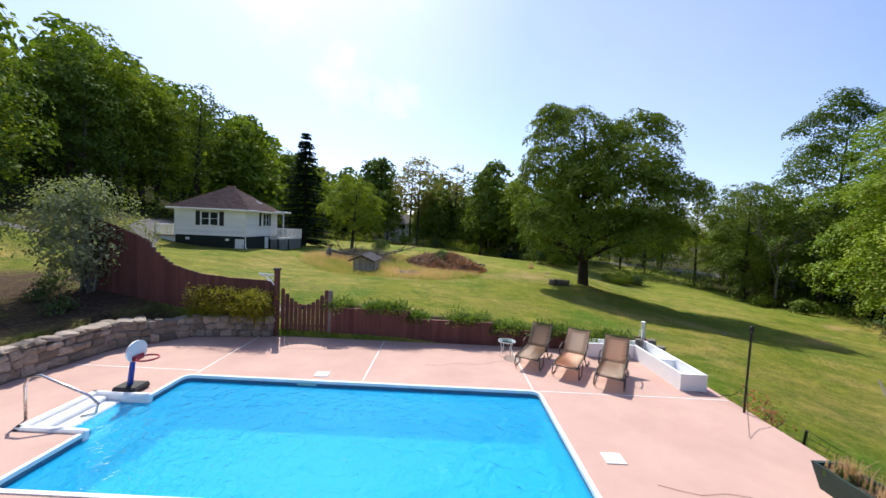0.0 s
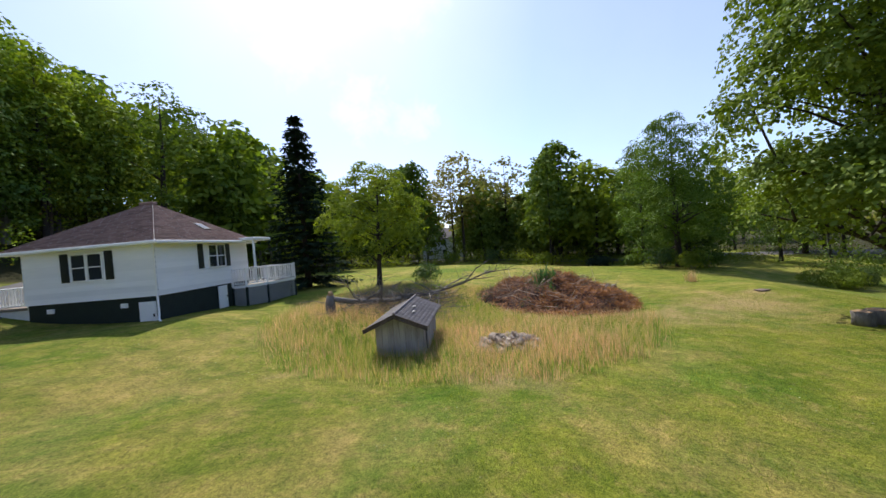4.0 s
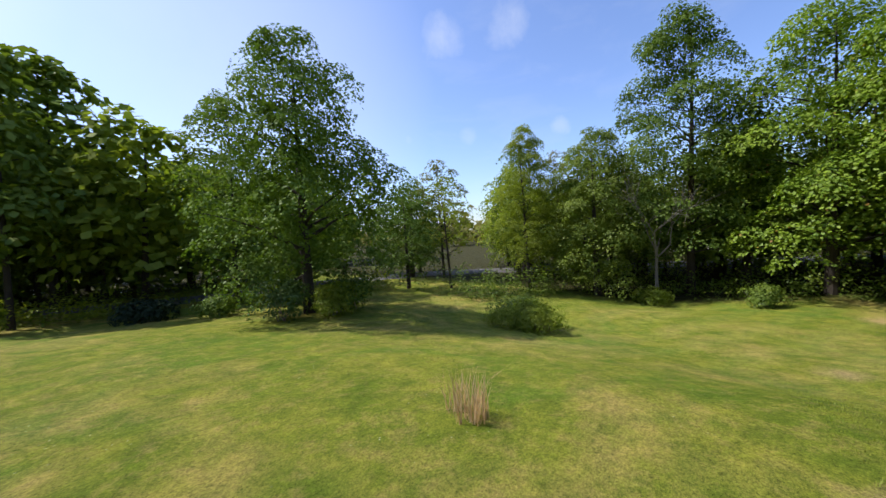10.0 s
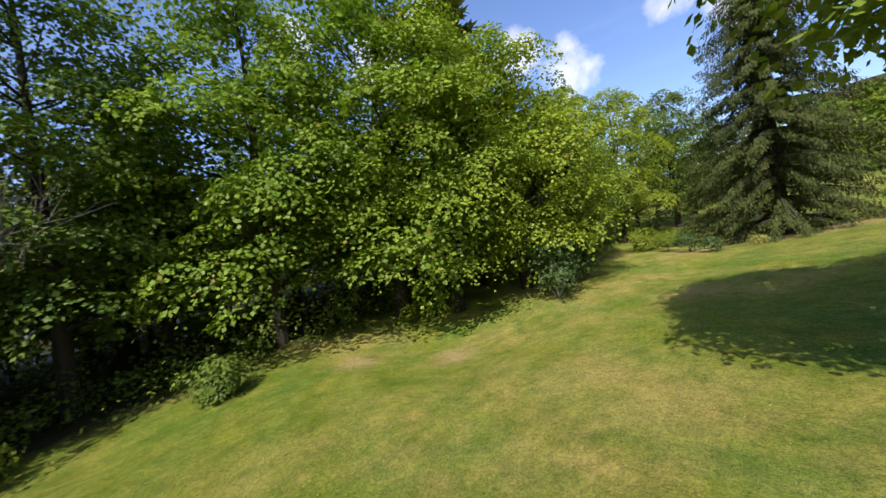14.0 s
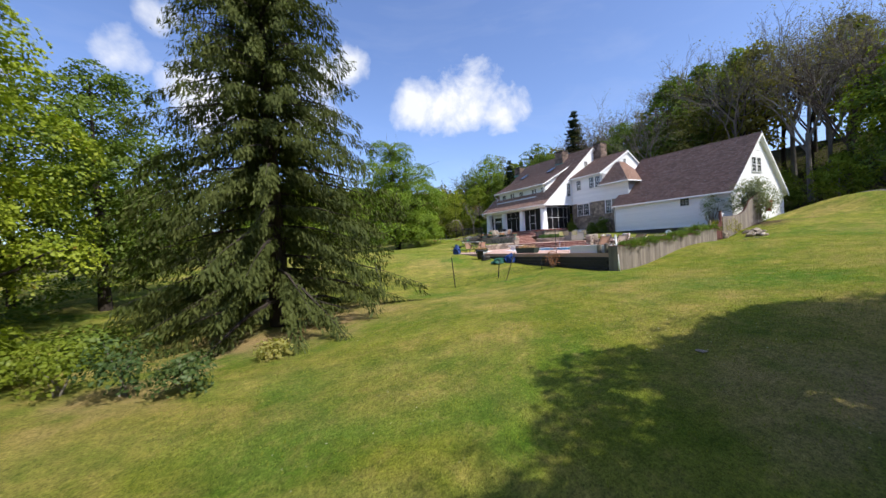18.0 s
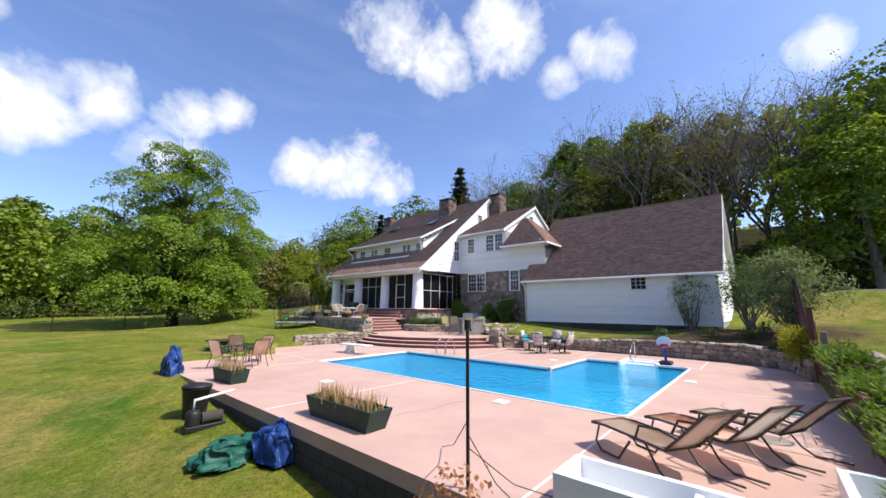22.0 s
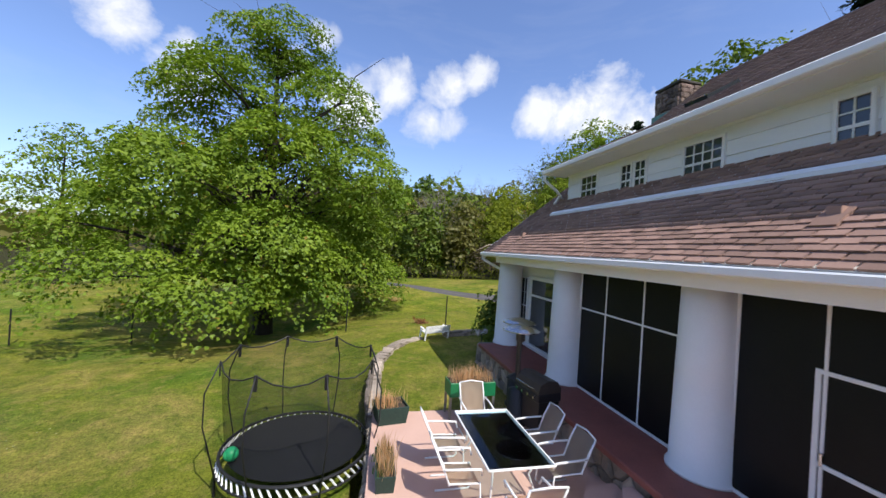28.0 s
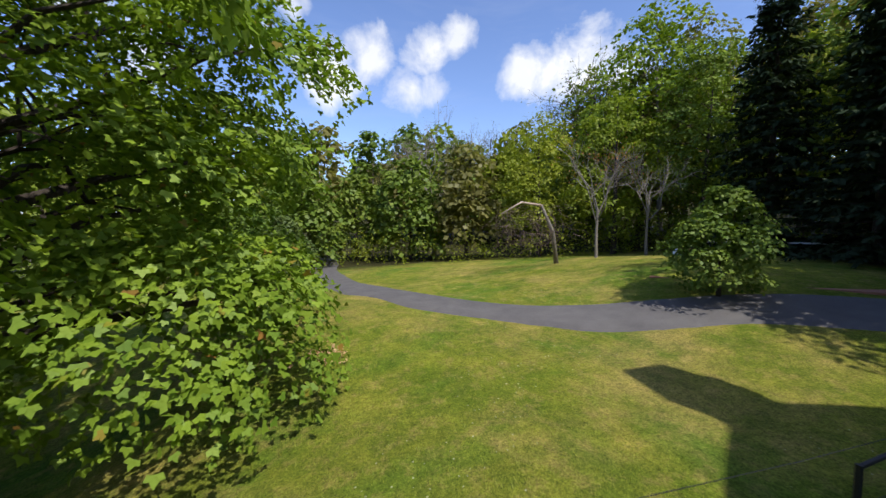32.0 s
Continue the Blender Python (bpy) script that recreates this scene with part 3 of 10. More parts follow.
def strip(name, pts, width, material, label, category, lift=0.03, kind="structure"):
    """A path of even width that follows the ground along a curve through the points."""
    pts = [Vector((*p, 0)) for p in pts]
    line = []
    for i in range(len(pts) - 1):
        p0, p1, p2, p3 = pts[max(i - 1, 0)], pts[i], pts[i + 1], pts[min(i + 2, len(pts) - 1)]
        for k in range(14):
            u = k / 14
            line.append(0.5 * ((2 * p1) + (p2 - p0) * u + (2 * p0 - 5 * p1 + 4 * p2 - p3) * u * u + (3 * p1 - p0 - 3 * p2 + p3) * u ** 3))
    line.append(pts[-1])
    verts = []
    cols = 7
    for i, p in enumerate(line):
        d = (line[min(i + 1, len(line) - 1)] - line[max(i - 1, 0)]).normalized()
        o = Vector((-d.y, d.x, 0))
        for k in range(cols):
            q = p + o * width * (k / (cols - 1) - 0.5) * (1 + 0.1 * noise.noise(p * 0.6 + o * k))
            verts.append((q.x, q.y, ground_z(q.x, q.y) + (lift if 0 < k < cols - 1 else -0.04)))
    n = len(line)
    f = [(i * cols + k, i * cols + k + 1, (i + 1) * cols + k + 1, (i + 1) * cols + k) for i in range(n - 1) for k in range(cols - 1)]
    return tagged(link(name, raw_mesh(name, verts, f), material, smooth=True), label, category, kind=kind)


strip("driveway", [(-6.0, -68), (-6.2, -56), (-7.2, -49), (-8.8, -43.5), (-11.8, -38.6), (-16, -35.4), (-21, -32.5), (-26.5, -28.0), (-30, -20), (-30.5, -10), (-29, 4), (-26, 14), (-21.5, 20), (-23.5, 28), (-28.5, 35), (-33, 45)], 2.5, "asphalt", "narrow grey asphalt driveway with worn grassy edges", "driveway", 0.06)
strip("road", [(-60, 122), (-20, 108), (4, 92), (16, 83), (30, 76), (44, 68), (54, 55), (60, 38), (62, 18), (62, -10), (64, -50)], 5.0, "asphalt", "grey country road beyond the field", "road", 0.08)

# ---- pool deck ----
deck = thing("pool_deck", (0, 0, 0), "pink washed concrete pool deck with white joints", "pool deck", kind="structure")
# slabs round the L-shaped pool: outlines leave the basin open
PX0, PX1, PX2, PY0, PY1, PY2 = -6.0, -2.48, 2.35, -2.35, 5.2, 9.0
SY_A, SY_B = 6.5, 7.97    # sides of the pool steps
for x0, x1, y0, y1 in ((-9.3, 6.9, PY2, 12.3), (PX2, 6.9, PY0, PY2), (2.6, 6.9, -6.0, PY0), (-4.2, 2.6, -8.6, PY0), (-9.3, PX1, PY0, PY1), (-9.3, -7.2, PY1, PY2), (-7.2, PX0, PY1, SY_A), (-7.2, PX0, SY_B, PY2), (-9.3, -4.2, -5.0, PY0)):
    part("slab", abox(x0, x1, y0, y1, -0.22, 0), "concrete", deck)
for i, (x0, y0, x1, y1) in enumerate(((-1.84, 9.1, -1.84, 12.25), (-5.85, 9.15, -5.85, 12.2), (2.25, 9.1, 2.25, 12.0), (2.4, 9.03, 6.85, 9.03), (2.2, -8.55, 2.36, -2.5), (-1.95, -8.3, -1.72, -2.5), (-4.6, -5.6, 2.6, -5.75),
                                  (-2.95, 1.35, -7.1, 1.3), (-3.0, -2.4, -4.6, -2.4), (-6.2, 4.85, -9.2, 4.75), (2.5, 3.3, 6.85, 3.3), (2.5, -2.35, 6.85, -2.45), (-5.9, 9.3, -9.0, 9.3), (-6.0, -0.9, -9.0, 4.0))):
    a, b = Vector((x0, y0, 0)), Vector((x1, y1, 0))
    o = Vector((-(b - a).y, (b - a).x, 0)).normalized() * 0.018
    bm = bmesh.new()
    plate(bm, [a - o, b - o, b + o, a + o], 0.004, (0, 0, 1))
    part("joint", bm, "joint", deck)
bm = bmesh.new()   # hair cracks
rng = random.Random(5)
for sx, sy, ex, ey in ((4.2, 4.5, 6.6, 0.5), (-6.5, 10.8, -3.0, 11.2), (3.3, 6.0, 6.6, 5.4), (-3.3, -6.8, -3.2, -5.0), (-0.5, 10.2, 2.0, 10.9)):
    pts = [(sx + (ex - sx) * k / 9 + rng.uniform(-.12, .12), sy + (ey - sy) * k / 9 + rng.uniform(-.12, .12)) for k in range(10)]
    for p, q in zip(pts, pts[1:]):
        d = Vector((q[0] - p[0], q[1] - p[1], 0))
        o = Vector((-d.y, d.x, 0)).normalized() * 0.006
        bm.faces.new([bm.verts.new((c[0] + s * o.x, c[1] + s * o.y, 0.003)) for c, s in ((p, -1), (q, -1), (q, 1), (p, 1))])
part("crack", bm, "riser", deck, "hair cracks in the concrete")
# block wall under the downhill edge
wall = thing("retaining_wall", (6.9, 3, -1.6), "dark stained concrete block retaining wall under the deck", "retaining wall", kind="structure")
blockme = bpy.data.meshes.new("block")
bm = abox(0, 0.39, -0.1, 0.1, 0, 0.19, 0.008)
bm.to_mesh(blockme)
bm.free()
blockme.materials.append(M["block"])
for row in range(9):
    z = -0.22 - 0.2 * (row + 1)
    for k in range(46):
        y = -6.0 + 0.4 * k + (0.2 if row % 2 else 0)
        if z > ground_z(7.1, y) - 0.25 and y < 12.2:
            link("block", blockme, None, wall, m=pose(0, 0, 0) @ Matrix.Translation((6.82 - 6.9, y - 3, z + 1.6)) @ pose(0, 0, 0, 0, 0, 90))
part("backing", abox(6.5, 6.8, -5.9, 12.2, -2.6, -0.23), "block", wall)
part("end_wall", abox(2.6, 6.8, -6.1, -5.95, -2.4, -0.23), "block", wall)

# ---- pool ----
pool = thing("swimming_pool", (0, 3, -1.2), "L-shaped swimming pool with blue liner and white coping", "swimming pool", kind="structure")


def liner_material():
    m = mat("blue_liner", (0.26, 0.72, 0.92), (0.20, 0.66, 0.89), 1.2, 0.5, 0.1, 6)
    return m


M["liner"] = liner_material()
M["tile_dark"] = mat("dark_blue_tile_band", (0.03, 0.10, 0.17), (0.09, 0.20, 0.27), 9, 0.4, 0.1, 30)
outline = [(PX0, PY2), (PX0, SY_B), (PX0, SY_A), (PX0, PY1), (PX1, PY1), (PX1, PY0), (PX2, PY0), (PX2, PY2)]


def rounded(poly, r=0.22, n=5):
    out = []
    for i, p in enumerate(poly):
        a, b, c = Vector(poly[i - 1]), Vector(p), Vector(poly[(i + 1) % len(poly)])
        u, v = (a - b).normalized() * r, (c - b).normalized() * r
        for k in range(n):
            t = k / (n - 1)
            out.append(tuple((b + u) * (1 - t) ** 2 + b * 2 * t * (1 - t) + (b + v) * t * t))
    return out


def inset(poly, d):
    out = []
    for i in range(len(poly)):
        a, b, c = Vector(poly[i - 1]), Vector(poly[i]), Vector(poly[(i + 1) % len(poly)])
        t = (c - a)
        t = t.normalized() if t.length else Vector((1, 0))
        out.append((b.x - t.y * d, b.y + t.x * d))
    return out


rim = rounded(outline)


def in_steps(p, q):
    """True in the opening of the pool steps."""
    return p[0] < PX0 + 0.1 and q[0] < PX0 + 0.1 and SY_A + 0.1 < (p[1] + q[1]) / 2 < SY_B - 0.1


depth_at = lambda x, y: -0.9 - 0.5 * max(0.0, min(1.0, (3.5 - y) / 4.0))
bm = bmesh.new()
top = [bm.verts.new((x, y, -0.02)) for x, y in rim]
low_ring = inset(rim, 0.02)
low = [bm.verts.new((x, y, depth_at(x, y))) for x, y in low_ring]
for i in range(len(rim)):
    j = (i + 1) % len(rim)
    if not in_steps(rim[i], rim[j]):
        bm.faces.new((top[i], low[i], low[j], top[j]))
nxs, nys = np.linspace(PX0 - 0.1, PX2 + 0.1, 22), np.linspace(PY0 - 0.1, PY2 + 0.1, 30)
cells = [[bm.verts.new((x, y, depth_at(x, y))) for x in nxs] for y in nys]
for a, b in zip(cells, cells[1:]):
    for k in range(len(nxs) - 1):
        bm.faces.new((a[k], a[k + 1], b[k + 1], b[k]))
bmesh.ops.recalc_face_normals(bm, faces=bm.faces)
part("liner", bm, "liner", pool, "sky-blue vinyl liner", True)
bm = bmesh.new()


def band(bm, ring_in, ring_out, z0, z1):
    n = len(ring_in)
    for i in range(n):
        j = (i + 1) % n
        if in_steps(ring_out[i], ring_out[j]):
            continue
        q = [ring_in[i], ring_in[j], ring_out[j], ring_out[i]]
        lo = [bm.verts.new((*p, z0)) for p in q]
        hi = [bm.verts.new((*p, z1)) for p in q]
        bm.faces.new(hi)
        for a, b in ((0, 1), (2, 3)):
            bm.faces.new((lo[a], lo[b], hi[b], hi[a]))
    bmesh.ops.remove_doubles(bm, verts=bm.verts, dist=1e-4)
    bmesh.ops.recalc_face_normals(bm, faces=bm.faces)


band(bm, inset(rim, 0.02), inset(rim, -0.05), -0.05, 0.018)
part("coping", bm, "plastic_white", pool, "rounded white coping edge")
bm = bmesh.new()
band(bm, inset(rim, 0.012), inset(rim, 0.002), -0.2, -0.05)
part("tile_band", bm, "tile_dark", pool, "dark patterned border at the waterline")
bm = bmesh.new()
vs = [bm.verts.new((x, y, -0.12)) for x, y in inset(rim, 0.004)]
bmesh.ops.triangulate(bm, faces=[bm.faces.new(vs)])
bm.faces.new([bm.verts.new(p) for p in ((-7.06, SY_A + 0.1, -0.121), (PX0, SY_A + 0.1, -0.121), (PX0, SY_B - 0.1, -0.121), (-7.06, SY_B - 0.1, -0.121))])
tagged(part("pool_water", bm, "water"), "clear rippled blue pool water", "water", kind="structure")

# ---- main house ----
EAVE_X, EAVE_Z, RIDGE_X, RIDGE_Z = -9.7, 5.3, -19.4, 13.2
SLOPE = (RIDGE_Z - EAVE_Z) / (EAVE_X - RIDGE_X)
NEAR_Y, FAR_Y = -8.8, -21.95
house = thing("main_house", (-14.5, -12, 1.2), "large white shingled house with brown roof and stone ground floor", "house")


def shingled(name, corners, parent, tab=0.30, course=0.135, material="shingle", single=0, start=0, thick=0.034):
    """Shingle courses over a roof face. corners: eave left, eave right, ridge right, ridge left, as seen from outside. The lowest tabs of a stretch are pieces of their own."""
    a, b, c, d = [Vector(p) for p in corners]
    n = (b - a).cross(d - a).normalized()
    up_len = ((d - a).length + (c - b).length) / 2
    rows_ = int(up_len / course)
    rng = random.Random(len(name) + rows_)
    verts, quads_ = [], []
    loose = []
    for r in range(rows_ + 1):
        u0, u1 = r / rows_, min(1.0, (r + 1.9) / rows_)
        l0, r0 = a.lerp(d, min(u0, 1)), b.lerp(c, min(u0, 1))
        l1, r1 = a.lerp(d, u1), b.lerp(c, u1)
        width = (r0 - l0).length
        cnt = max(1, int(width / tab))
        off = (0.5 if r % 2 else 0.0)
        for k in range(-1, cnt + 1):
            s0, s1 = (k + off + 0.02) / cnt, (k + off + 0.965) / cnt
            s0, s1 = max(0, s0), min(1, s1)
            if s1 - s0 < 0.1 / cnt:
                continue
            lift = thick + rng.uniform(0, thick * 0.4)
            drop = rng.uniform(-0.008, 0.008)
            down = (l0 - l1).normalized() * drop
            p = [l0.lerp(r0, s0) + n * lift + down, l0.lerp(r0, s1) + n * lift + down, l1.lerp(r1, s1) + n * 0.004, l1.lerp(r1, s0) + n * 0.004]
            p += [p[0] - n * thick * 0.9, p[1] - n * thick * 0.9]
            if single and r < 7 and start <= k < start + single // 7:
                loose.append(p)
                continue
            i = len(verts)
            verts += [tuple(v) for v in p]
            quads_ += [(i, i + 1, i + 2, i + 3), (i + 4, i + 5, i + 1, i)]
    ob = link("shingles", raw_mesh(name, verts, quads_), material, parent, "overlapping brown asphalt shingles")
    ob["kind"] = "stuff"
    base = Vector(parent.get("base"))
    for p in loose:
        me = bpy.data.meshes.new("shingle")
        me.from_pydata([tuple(v) for v in p], [], [(0, 1, 2, 3), (4, 5, 1, 0)])
        link("shingle", me, "shingle_one", parent)


def roof_deck(parent, corners, thick=0.14, material="white"):
    bm = bmesh.new()
    a, b, c, d = [Vector(p) for p in corners]
    n = (b - a).cross(d - a).normalized()
    plate(bm, corners, -thick, n)
    part("roof_deck", bm, material, parent)


def roof_z(x):
    return EAVE_Z + (EAVE_X - x) * SLOPE


front = [(EAVE_X, FAR_Y, EAVE_Z), (EAVE_X, NEAR_Y + 0.25, EAVE_Z), (RIDGE_X, NEAR_Y + 0.25, RIDGE_Z), (RIDGE_X, FAR_Y, RIDGE_Z)]
rear = [(-29.0, NEAR_Y + 0.25, 5.3), (-29.0, FAR_Y, 5.3), (RIDGE_X, FAR_Y, RIDGE_Z), (RIDGE_X, NEAR_Y + 0.25, RIDGE_Z)]
roof_deck(house, front)
roof_deck(house, rear)
shingled("front_slope", front, house, single=294, start=2)
shingled("rear_slope", rear, house, tab=0.6, course=0.3)
part("ridge_cap", atube([(RIDGE_X, FAR_Y, RIDGE_Z + 0.02), (RIDGE_X, NEAR_Y + 0.25, RIDGE_Z + 0.02)], 0.07, 6), "shingle", house)


def board_wall(parent, x_of, y, z0, z1, course, way_, name="board", jag=0.012, material="siding", thick=0.04):
    """Lapped boards on an upright wall that faces +y (way_='y', x_of(z) gives its two ends) or +x (way_='x', x_of gives the y ends)."""
    k, z = 0, z0
    while z < z1 - 0.02:
        t = min(z + course, z1)
        a, b = x_of(z)
        c, d = x_of(t)
        if b - a < 0.12:
            break
        bm = bmesh.new()
        o0, o1 = thick, 0.006
        if way_ == "y":
            pts = [(a, y + o0, z), (b, y + o0, z), (d, y + o1, t + 0.02), (c, y + o1, t + 0.02)]
            low_ = [(a, y - 0.02, z), (b, y - 0.02, z)]
        else:
            pts = [(y + o0, a, z), (y + o0, b, z), (y + o1, d, t + 0.02), (y + o1, c, t + 0.02)]
            low_ = [(y - 0.02, a, z), (y - 0.02, b, z)]
        v = [bm.verts.new(p) for p in pts]
        w = [bm.verts.new(p) for p in low_]
        bm.faces.new(v)
        bm.faces.new((w[0], w[1], v[1], v[0]))
        for i, e in ((0, 3), (1, 2)):
            bm.faces.new((w[i], v[i], v[e]))
        bmesh.ops.recalc_face_normals(bm, faces=bm.faces)
        part(name, bm, material, parent)
        z = t
        k += 1


STONE_MESHES = []


def stone_meshes():
    rng = random.Random(11)
    for i in range(10):
        bm = bmesh.new()
        bmesh.ops.create_cube(bm, size=1.0)
        bmesh.ops.bevel(bm, geom=bm.edges[:], offset=0.26, segments=2, affect="EDGES", profile=0.6)
        s = rng.random() * 40
        for v in bm.verts:
            v.co += Vector(noise.noise_vector(v.co * 1.6 + Vector((s, s * 0.3, 0)))) * 0.19
        for key in ("stone", "stone_grey", "stone_brown"):
            me = bpy.data.meshes.new("stone")
            bm.to_mesh(me)
            me.materials.append(M[key])
            STONE_MESHES.append((key, me))
        bm.free()


stone_meshes()


def stones(parent, a, b, z0, z1, depth, seed, material="stone", size=0.34, name="stone", ragged=0.06, core=True, slope=0.0, keep=None, proud=0.0):
    """A dry-laid wall of single stones from a to b (plan points), z0 to z1; slope: the top's rise over its length. keep(s, z) says where stones lie."""
    rng = random.Random(seed)
    a, b = Vector((*a, 0)), Vector((*b, 0))
    length = (b - a).length
    d = (b - a).normalized()
    turn = math.degrees(math.atan2(d.y, d.x))
    kinds = [me for key, me in STONE_MESHES if key == material]
    base = Vector(parent.get("base"))
    if core:
        bm = bmesh.new()
        o = Vector((-d.y, d.x, 0)) * depth * 0.36
        lo = [a - o, b - o, b + o, a + o]
        v0 = [bm.verts.new((p.x, p.y, z0 - 0.15)) for p in lo]
        v1 = [bm.verts.new((p.x, p.y, z1 - 0.10 + (slope if i in (1, 2) else 0))) for i, p in enumerate(lo)]
        bm.faces.new(v1)
        for i in range(4):
            bm.faces.new((v0[i], v0[(i + 1) % 4], v1[(i + 1) % 4], v1[i]))
        part("core", bm, "mortar", parent)
    z = z0
    while z < z1 + abs(slope) - 0.05:
        h = rng.uniform(0.55, 0.95) * size
        s = -rng.random() * 0.1
        while s < length:
            w = rng.uniform(0.55, 1.45) * size
            top = z1 + slope * min(1, max(0, (s + w / 2) / length))
            hh = min(h * rng.uniform(0.85, 1.12), top - z + ragged)
            w = min(w, length - s + 0.05)
            mid = s + w / 2
            if hh > 0.08 and w > 0.06 and z < top - 0.04 and (keep is None or keep(mid, z + hh / 2)):
                p = a + d * mid - base
                m = Matrix.Translation((p.x, p.y, z + hh / 2 - base.z)) @ pose(0, 0, 0, rng.uniform(-4, 4), rng.uniform(-11, 11), turn + rng.uniform(-4, 4)) @ Matrix.Diagonal((w * 1.04, depth * rng.uniform(0.92, 1.08) + proud, hh * 1.05, 1))
                link(name, rng.choice(kinds), None, parent, m=m)
            s += w
        z += h


def stonework(parent, a, b, z0, z1, size, seed, material="stone_grey", holes=(), out=0.05):
    """Mortared rubble on an upright wall from a to b (plan points, outside on the right hand): irregular many-sided stones, each of its own. holes: (s0, s1, z0, z1)."""
    rng = random.Random(seed)
    a, b = Vector((*a, 0)), Vector((*b, 0))
    d, L = (b - a).normalized(), (b - a).length
    n = Vector((d.y, -d.x, 0))
    cols, rows_ = max(1, int(L / size)), max(1, int((z1 - z0) / (size * 0.78)))
    seeds = [((i + 0.5 + (0.5 if j % 2 else 0) + rng.uniform(-.42, .42)) * L / cols, z0 + (j + 0.5 + rng.uniform(-.42, .42)) * (z1 - z0) / rows_) for j in range(rows_) for i in range(-1, cols + 1)]
    base = Vector(parent.get("base"))
    for k, (sx, sz) in enumerate(seeds):
        if not (-0.1 < sx < L + 0.1) or any(h[0] < sx < h[1] and h[2] < sz < h[3] for h in holes):
            continue
        poly = [(0, z0), (L, z0), (L, z1), (0, z1)]
        for qx, qz in seeds:
            dx, dz = qx - sx, qz - sz
            if (dx or dz) and abs(dx) < 3 * size and abs(dz) < 3 * size:
                mx, mz = sx + dx / 2, sz + dz / 2
                res = []
                for p, q in zip(poly, poly[1:] + poly[:1]):
                    fp, fq = (p[0] - mx) * dx + (p[1] - mz) * dz, (q[0] - mx) * dx + (q[1] - mz) * dz
                    if fp <= 0:
                        res.append(p)
                    if fp * fq < 0:
                        t = fp / (fp - fq)
                        res.append((p[0] + (q[0] - p[0]) * t, p[1] + (q[1] - p[1]) * t))
                poly = res
                if len(poly) < 3:
                    break
        if len(poly) < 3:
            continue
        cx, cz = sum(p[0] for p in poly) / len(poly), sum(p[1] for p in poly) / len(poly)
        bm = bmesh.new()
        o = out * rng.uniform(0.7, 1.3)
        gap = 0.93
        rim0 = [bm.verts.new(a + d * (cx + (px - cx) * gap) + n * -0.04 + Vector((0, 0, cz + (pz - cz) * gap))) for px, pz in poly]
        rim1 = [bm.verts.new(a + d * (cx + (px - cx) * gap * 0.97) + n * o * 0.6 + Vector((0, 0, cz + (pz - cz) * gap * 0.97))) for px, pz in poly]
        rim2 = [bm.verts.new(a + d * (cx + (px - cx) * 0.68) + n * (o + rng.uniform(-.012, .012)) + Vector((0, 0, cz + (pz - cz) * 0.68))) for px, pz in poly]
        m_ = len(poly)
        for q in range(m_):
            w = (q + 1) % m_
            bm.faces.new((rim0[q], rim0[w], rim1[w], rim1[q]))
            bm.faces.new((rim1[q], rim1[w], rim2[w], rim2[q]))
        bm.faces.new(rim2)
        bmesh.ops.recalc_face_normals(bm, faces=bm.faces)
        part("stone", bm, material, parent)


def stone_block(x, y, z0, z1, w, parent, seed):
    stones(parent, (x - w / 2, y), (x + w / 2, y), z0, z1, w, seed, size=0.36, core=False)
    part("core", abox(x - w * .4, x + w * .4, y - w * .4, y + w * .4, z0, z1 - 0.06), "mortar", parent)


def window(parent, x, y, z, w, h, face, cols=3, rows_=4, double=True, name="window", deep=0.05, trim=0.10, sill=True):
    """A framed sash window with muntins; (x, y, z) is the middle of its lower edge; face '+x' or '+y'."""
    turn = Matrix.Translation((x, y, z)) @ (pose(0, 0, 0, 0, 0, 90) if face == "+x" else pose(0, 0, 0, 0, 0, 180))
    # in its own axes: width along x, outside towards -y
    e = part(name, abox(-w / 2, w / 2, -0.012, 0.03, 0, h, 0, turn), "glass", parent, "dark reflecting window glass")

    def piece(nm, *dims, mt="white", bevel=0.006):
        part(nm, abox(*dims, bevel, turn), mt, e)
    piece("frame", -w / 2 - trim, -w / 2, -deep, 0.02, -0.02, h + trim)
    piece("frame", w / 2, w / 2 + trim, -deep, 0.02, -0.02, h + trim)
    piece("frame", -w / 2, w / 2, -deep, 0.02, h, h + trim)
    if sill:
        piece("sill", -w / 2 - trim - 0.03, w / 2 + trim + 0.03, -deep - 0.05, 0.02, -0.08, -0.02)
    else:
        piece("frame", -w / 2, w / 2, -deep, 0.02, -0.05, 0)
    for i in range(1, cols):
        xx = -w / 2 + w * i / cols
        piece("muntin", xx - 0.011, xx + 0.011, -0.03, -0.01, 0, h, bevel=0)
    for i in range(1, rows_):
        zz = h * i / rows_
        t = 0.026 if (double and i == rows_ // 2) else 0.011
        piece("muntin", -w / 2, w / 2, -0.034, -0.008, zz - t, zz + t, bevel=0)
    return e


# gable end that faces the pool: upper wall over the porch
part("gable_wall", (lambda bm: (plate(bm, [(EAVE_X + 0.1, NEAR_Y - 0.02, EAVE_Z - 0.12), (RIDGE_X, NEAR_Y - 0.02, RIDGE_Z - 0.15), (-29, NEAR_Y - 0.02, EAVE_Z - 0.1)], 0.25, (0, -1, 0)), bm)[1])(bmesh.new()), "trim_line", house)
board_wall(house, lambda z: (-22.0 if z < 10.5 else RIDGE_X - (RIDGE_Z - z) / SLOPE, EAVE_X - (z - EAVE_Z) / SLOPE - 0.16), NEAR_Y, EAVE_Z - 0.1, RIDGE_Z - 0.3, 0.30, "y")
